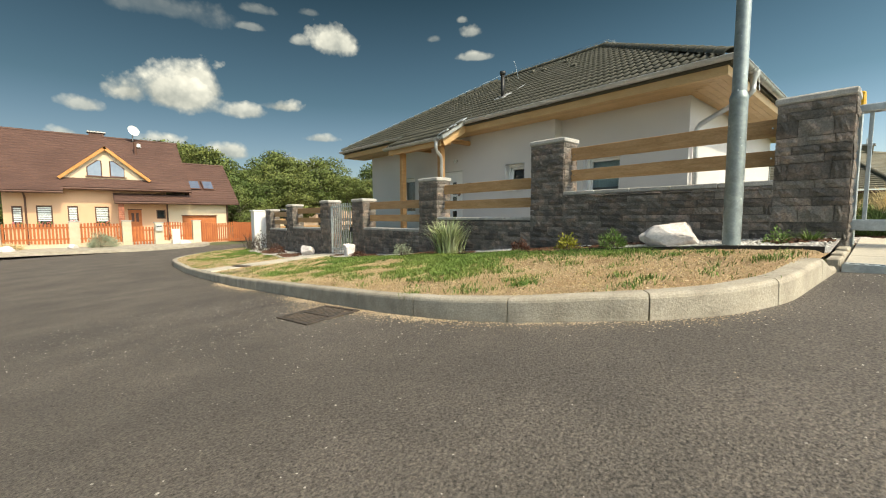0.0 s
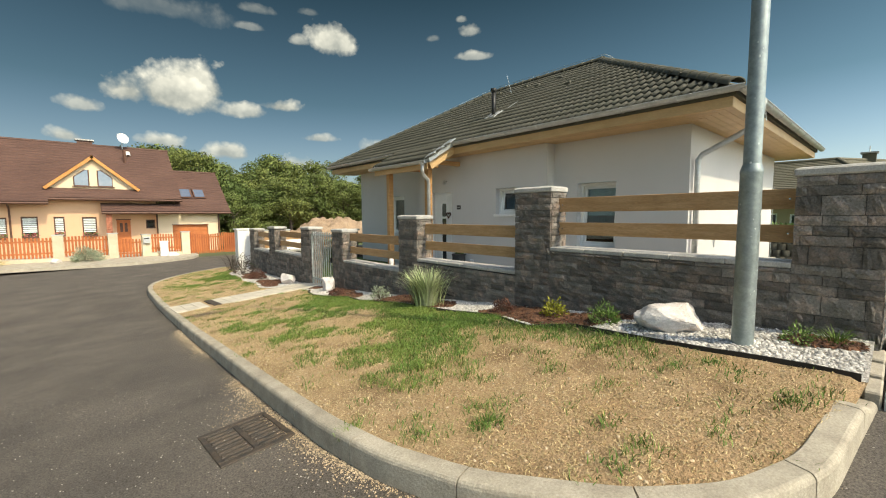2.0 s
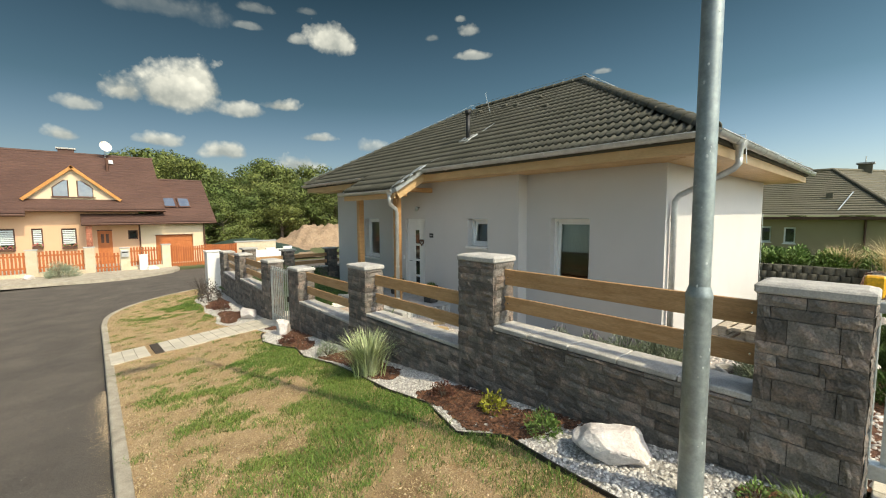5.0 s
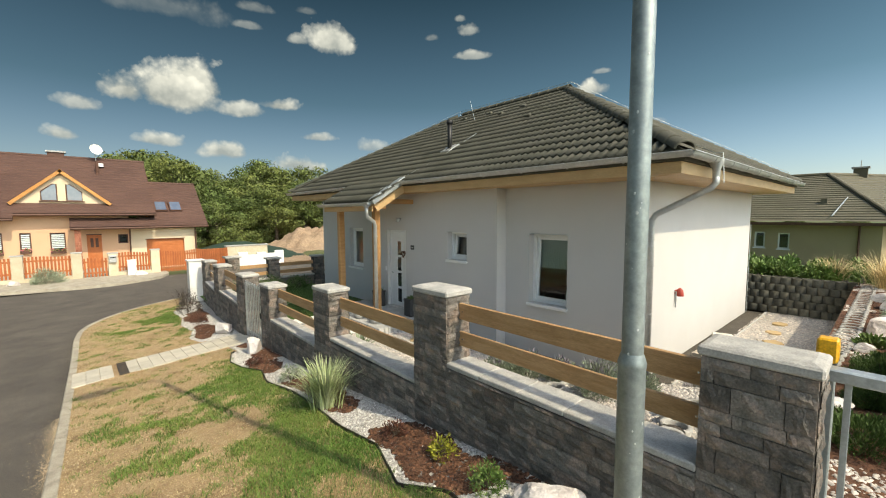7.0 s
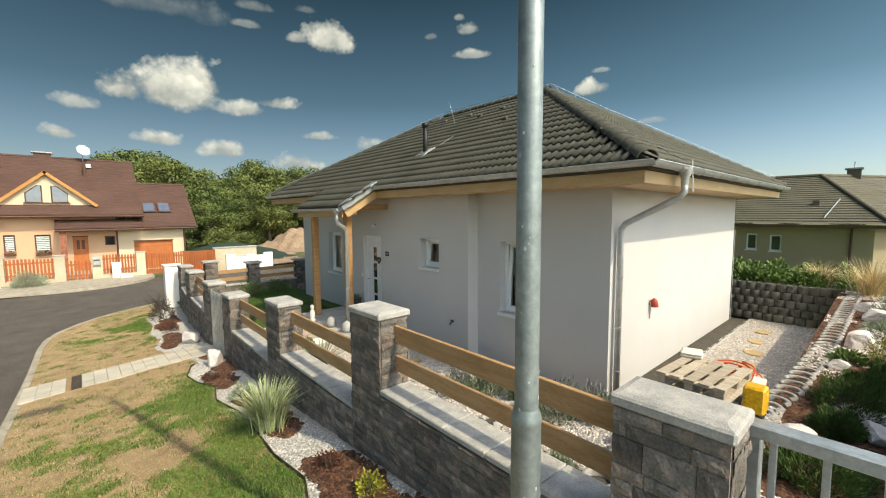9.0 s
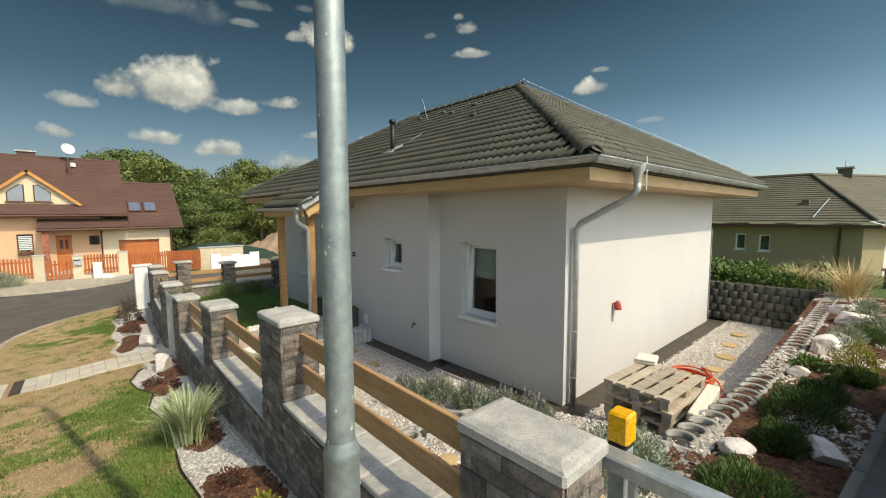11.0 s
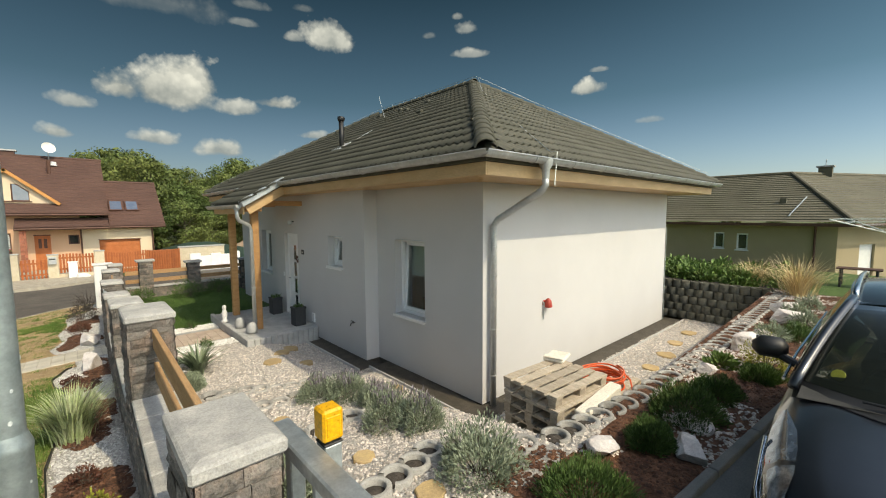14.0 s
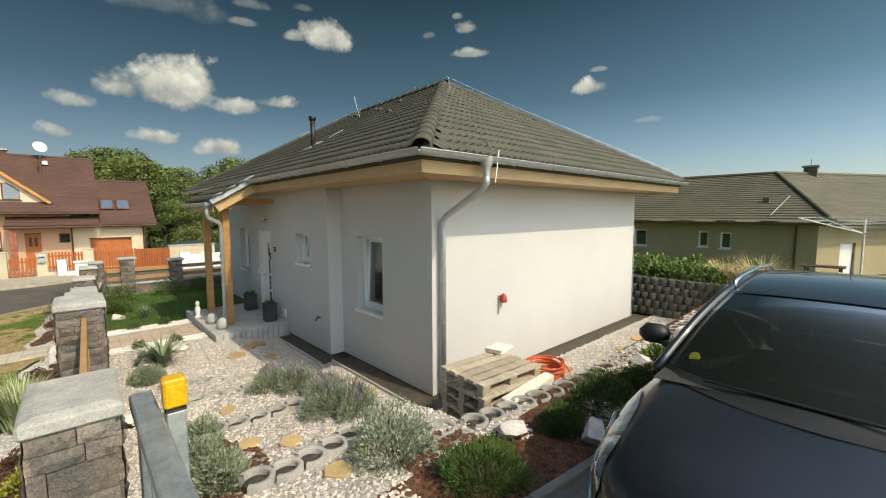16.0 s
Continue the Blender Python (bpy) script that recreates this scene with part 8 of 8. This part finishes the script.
part("dashboard", Geo().sheet([[cp(x, 0.78 * u, z + 0.03 * (1 - u * u)) for u in np.linspace(-1, 1, 9)] for x, z in ((1.06, 1.03), (1.45, 1.06), (1.75, 1.03), (1.8, 0.80))]), M_CABIN, car, "dark dashboard", smooth=True)
for y in (-0.38, 0.38):
    sb_ = part("seat_back", Geo().box(-0.07, 0.07, -0.24, 0.24, 0.55, 1.20, 0.05, Matrix.Translation(cp(2.45, y, 0)) @ pose(0, 0, 0, 0, 10, 0)), M_CABIN, car, "dark seat back", smooth=True)
    part("headrest", Geo().box(-0.05, 0.05, -0.13, 0.13, 1.23, 1.40, 0.04, Matrix.Translation(cp(2.43, y, 0)) @ pose(0, 0, 0, 0, 10, 0)), M_CABIN, sb_)
part("steering_wheel", Geo().tube([tuple(Vector(cp(1.92, 0.38, 1.02)) + Vector((0.07 * math.sin(t), 0.18 * math.cos(t), 0.17 * math.sin(t)))) for t in np.linspace(0, 2 * math.pi, 22)], 0.015, 6), M_CABIN, car)
for sgn in (-1, 1):
    part("pillar", Geo().tube([cp(1.24 + 0.86 * v, sgn * (0.815 - 0.205 * v), 1.055 + 0.465 * v + 0.035 * math.sin(math.pi * v)) for v in np.linspace(-0.03, 1.02, 10)], 0.030, 8), M_CARP, car, smooth=True)
    sw = []
    for x, hb, ht, zt in ((1.32, 0.84, 0.81, 1.13), (1.75, 0.865, 0.715, 1.36), (2.15, 0.875, 0.64, 1.485), (2.8, 0.875, 0.64, 1.52), (3.5, 0.86, 0.63, 1.49), (3.95, 0.82, 0.72, 1.30)):
        sw.append([cp(x, sgn * (hb + (ht - hb) * t + 0.02 * math.sin(math.pi * t)), 1.03 + (zt - 1.03) * t) for t in np.linspace(0, 1, 7)])
    part("side_window", Geo().sheet(sw), M_CARG, car, "dark side glass", smooth=True)
    part("window_trim", Geo().tube([cp(1.3, sgn * 0.878, 1.05), cp(2.0, sgn * 0.892, 1.055), cp(3.9, sgn * 0.865, 1.07)], 0.010, 6), M_CHROME, car, "chrome trim")
    rl = [cp(2.18, sgn * 0.60, 1.525), cp(2.22, sgn * 0.60, 1.56), cp(2.4, sgn * 0.60, 1.585), cp(3.0, sgn * 0.60, 1.595), cp(3.55, sgn * 0.59, 1.57), cp(3.72, sgn * 0.585, 1.52)]
    part("roof_rail", Geo().tube(rl, 0.020, 8), M_CHROME, car, "silver roof rail", smooth=True)
    mr = part("mirror", Geo().box(-0.07, 0.08, -0.11, 0.11, -0.075, 0.075, 0.05, Matrix.Translation(cp(1.72, sgn * 1.02, 1.14)) @ pose(0, 0, 0, 0, 0, 8 * sgn)), M_BLACK, car, "dark door mirror", smooth=True)
    part("mirror_glass", Geo().box(0.081, 0.085, -0.09, 0.09, -0.055, 0.055, 0, Matrix.Translation(cp(1.72, sgn * 1.02, 1.14)) @ pose(0, 0, 0, 0, 0, 8 * sgn)), M_CHROME, mr)
    part("mirror_arm", Geo().tube([cp(1.70, sgn * 0.86, 1.05), cp(1.71, sgn * 0.95, 1.09)], 0.03, 8), M_BLACK, mr)
    hl = []
    for x, j0, j1 in ((0.10, 5.8, 7.6), (0.18, 4.9, 7.5), (0.30, 4.3, 7.2), (0.46, 4.1, 6.8), (0.64, 4.2, 6.3), (0.82, 4.5, 5.8), (0.98, 4.95, 5.3)):
        hl.append([skin(x, sgn, j0 + (j1 - j0) * k / 6, 0.006) for k in range(7)])
    lamp = part("headlight", Geo().sheet(hl if sgn > 0 else [r[::-1] for r in hl]), M_LENS, car, "clear wrap-round headlight", smooth=True)
    part("light_strip", Geo().tube([skin(x, sgn, j, 0.010) for x, j in ((0.12, 7.5), (0.2, 7.4), (0.34, 7.0), (0.5, 6.6), (0.72, 6.0))], 0.010, 6), M_CHROME, lamp, smooth=True)
    part("bulb_cover", Geo().lathe([(0.0, 0.012), (0.03, 0.01), (0.042, 0.0)], (0, 0, 0), 14), M_CHROME, lamp).matrix_basis = Matrix.Translation(skin(0.24, sgn, 6.6, 0.006)) @ pose(0, 0, 0, -70 * sgn, -25, 0)
    for x in (0.82, 3.45):
        wc = cp(x, sgn * 0.80, 0.33)
        ty = part("wheel", Geo().lathe([(0.20, -0.1), (0.32, -0.1), (0.335, -0.06), (0.335, 0.06), (0.32, 0.1), (0.20, 0.1)], (0, 0, 0), 28), M_RUBBER, car, "black tyre", smooth=True)
        ty.matrix_basis = Matrix.Translation(wc) @ pose(0, 0, 0, 90)
        rim = Geo().lathe([(0.0, -0.07), (0.04, -0.085), (0.205, -0.06), (0.215, -0.1), (0.225, -0.1)], (0, 0, 0), 24)
        part("rim", rim, M_CHROME, ty).matrix_basis = Matrix.Translation(wc) @ pose(0, 0, 0, 90 * sgn)
roofr = []
for x, hw, z in ((2.06, 0.60, 1.50), (2.25, 0.63, 1.535), (2.7, 0.645, 1.56), (3.2, 0.64, 1.555), (3.7, 0.62, 1.51), (4.0, 0.60, 1.42)):
    roofr.append([cp(x - (0.08 if x < 2.1 else 0) * (1 - u * u), hw * u, z + 0.025 * (1 - u * u) - 0.012 * abs(u) ** 6) for u in np.linspace(-1, 1, 15)])
part("roof", Geo().sheet([r[::-1] for r in roofr]), M_CARP, car, "slate-blue roof panel", smooth=True)
part("rear_window", Geo().sheet([[cp(4.0, 0.60 * u, 1.42) for u in (-1, 0, 1)], [cp(4.22, 0.74 * u, 1.03) for u in (-1, 0, 1)]]), M_CARG, car)
part("aerial", Geo().tube([cp(3.6, 0, 1.53), cp(3.75, 0, 1.72)], 0.006, 5), M_BLACK, car)
part("wiper", Geo().tube([cp(1.09, 0.50, 1.088), cp(1.06, 0.1, 1.10), cp(1.06, -0.3, 1.10)], 0.008, 6), M_BLACK, car)
part("rear_view_mirror", Geo().box(-0.015, 0.015, -0.11, 0.11, -0.03, 0.03, 0.012, Matrix.Translation(cp(2.06, 0.0, 1.40))), M_GUTTER, car, "grey inner mirror")
part("badge_bar", Geo().box(-0.02, 0.0, -0.25, 0.25, 0.55, 0.60, 0.005, Matrix.Translation(cp(0.0, 0, 0))), M_CHROME, car)
part("grille", Geo().box(-0.012, 0.02, -0.42, 0.42, 0.38, 0.54, 0.01, Matrix.Translation(cp(0.0, 0, 0))), M_BLACK, car)
part("side_cladding", Geo().box(0.9, 3.9, 0.875, 0.90, 0.2, 0.36, 0.01, Matrix.Translation(cp(0, 0, 0))), M_BLACK, car)
st = thing("permit_sticker", cp(1.42, 0.66, 1.12), "round yellow-green sticker inside the windscreen", "sticker")
sm_ = Matrix.Translation(Vector(screen(0.80, 0.81, 0.14, 0.15, 0.004, 1, 1)[0][0])) @ pose(0, 0, 0, 0, -58, -18)
part("disc", Geo().lathe([(0.0, 0.002), (0.035, 0.002), (0.037, 0.0)], (0, 0, 0), 16), M_SHRUBY, st).matrix_basis = sm_


# ---- roof tiles ----
def tile_mesh(material, w=0.30, l=0.40):
    """One interlocking tile: two flat pans and two rounded rolls, thick at its lower edge."""
    prof = [(0.0, 0.004), (0.045, 0.0), (0.080, 0.024), (0.112, 0.043), (0.150, 0.004), (0.195, 0.0), (0.230, 0.024), (0.262, 0.043), (0.302, 0.004)]
    top = [(x, l, z + 0.0) for x, z in prof]
    low_ = [(x, 0.0, z + 0.034) for x, z in prof]
    lip = [(x, 0.004, z + 0.004) for x, z in prof]
    g = Geo().sheet([lip, low_, top])
    return g


TG = tile_mesh(M_TILE)
TILE_ME = TG.mesh("tile", M_TILE)
for pl in TILE_ME.polygons:
    pl.use_smooth = pl.index >= 8
TV, TF = np.array(TG.v), np.array(TG.f)


def slope_tiles(origin, along, up, length_at, rows, near):
    """Tiles on a slope: origin at the eave, unit ways along it and up it; length_at gives the run (a, b) at a height."""
    origin, along, up = (np.array(v, float) for v in (origin, along, up))
    nrm = np.cross(along, up)
    done = []
    for r in range(rows):
        s = r * 0.335
        a, b = length_at(s + 0.17)
        k0, k1 = math.ceil((a - 0.12) / 0.30), math.floor((b - 0.18) / 0.30)
        for k in range(k0, k1 + 1):
            p = origin + along * (k * 0.30) + up * s + nrm * 0.012
            m = Matrix(((along[0], up[0], nrm[0], p[0]), (along[1], up[1], nrm[1], p[1]), (along[2], up[2], nrm[2], p[2]), (0, 0, 0, 1)))
            done.append((near(p), m))
    return done


cs, sn = math.cos(math.atan(SLOPE)), math.sin(math.atan(SLOPE))
run = (AX - RX0) / cs
west = slope_tiles((RX0 - 0.05, RY1, RZ - 0.03), (0, -1, 0), (cs, 0, sn), lambda s: (s * cs * (RY1 - AY1) / (AX - RX0), (RY1 - RY0) - s * cs * (AY0 - RY0) / (AX - RX0)), int(run / 0.335) + 1, lambda p: np.hypot(p[0] - 5, p[1] + 1))
sl2 = (AZ_ - RZ) / (AY0 - RY0)
c2, s2 = math.cos(math.atan(sl2)), math.sin(math.atan(sl2))
run2 = (AY0 - RY0) / c2
south = slope_tiles((RX0, RY0 - 0.05, RZ - 0.03), (1, 0, 0), (0, c2, s2), lambda s: (s * c2 * (AX - RX0) / (AY0 - RY0), (RX1 - RX0) - s * c2 * (RX1 - AX) / (AY0 - RY0)), int(run2 / 0.335) + 1, lambda p: np.hypot(p[0] - 5, p[1] + 1))
porch = slope_tiles((PRX - 0.05, PRY1 - 0.08, pz - 0.03 + 0.03), (0, -1, 0), (cs, 0, sn), lambda s: (0.0, PRY1 - PRY0 - 0.05), 3, lambda p: 0.0)
every = sorted(west + south + porch, key=lambda q: q[0])
for _, m in every[:300]:
    piece("tile", TILE_ME, m, roof)
rest = every[300:]
V = np.concatenate([TV @ np.array(m.to_3x3()).T + np.array(m.translation) for _, m in rest])
F = np.concatenate([TF + i * len(TV) for i in range(len(rest))])
me = tris_mesh("tiles", V, F, M_TILE_J)
sm_flags = np.tile(np.arange(len(TF)) >= 8, len(rest))
me.polygons.foreach_set("use_smooth", sm_flags)
rest_ob = adopt(new("tiles", me), roof)
tagged(rest_ob, "the more distant roof tiles", kind="stuff")

# hip and ridge caps
cap_g = Geo()
rows = []
for t, r in ((0.0, 0.135), (0.03, 0.14), (0.37, 0.112)):
    rows.append([(t, r * math.cos(a) * 1.05, r * math.sin(a) * 0.85 - 0.01) for a in np.linspace(0, math.pi, 9)])
rows.insert(0, [(0.0, p[1] * 0.85, p[2] * 0.85) for p in rows[0]])
CAP_ME = cap_g.sheet(rows).mesh("ridge_tile", M_TILE, True)
for p, q in (((RX0, RY0, RZ), (AX, AY0, AZ_)), ((RX1, RY0, RZ), (AX, AY0, AZ_)), ((RX0, RY1, RZ), (AX, AY1, AZ_)), ((RX1, RY1, RZ), (AX, AY1, AZ_)), ((AX, AY0 - 0.1, AZ_), (AX, AY1 + 0.1, AZ_))):
    p, q = Vector(p), Vector(q)
    d = (q - p).normalized()
    y = Vector((0, 0, 1)).cross(d).normalized()
    z = d.cross(y)
    n = int((q - p).length / 0.335)
    for k in range(n):
        o = p + d * (0.335 * k) + Vector((0, 0, 0.035))
        piece("ridge_tile", CAP_ME, Matrix(((d.x, y.x, z.x, o.x), (d.y, y.y, z.y, o.y), (d.z, y.z, z.z, o.z), (0, 0, 0, 1))), roof)
# vent tiles and snow catchers
for x, y in ((12.2, 7.6), (12.3, 9.0), (12.35, 10.2), (12.0, 8.3), (11.2, 6.7)):
    z = RZ + SLOPE * (x - RX0)
    part("vent_tile", Geo().box(-0.06, 0.06, -0.09, 0.09, 0.04, 0.12, 0.02, pose(x, y, z, 0, -math.degrees(math.atan(SLOPE)), 0)), M_TILE, roof)
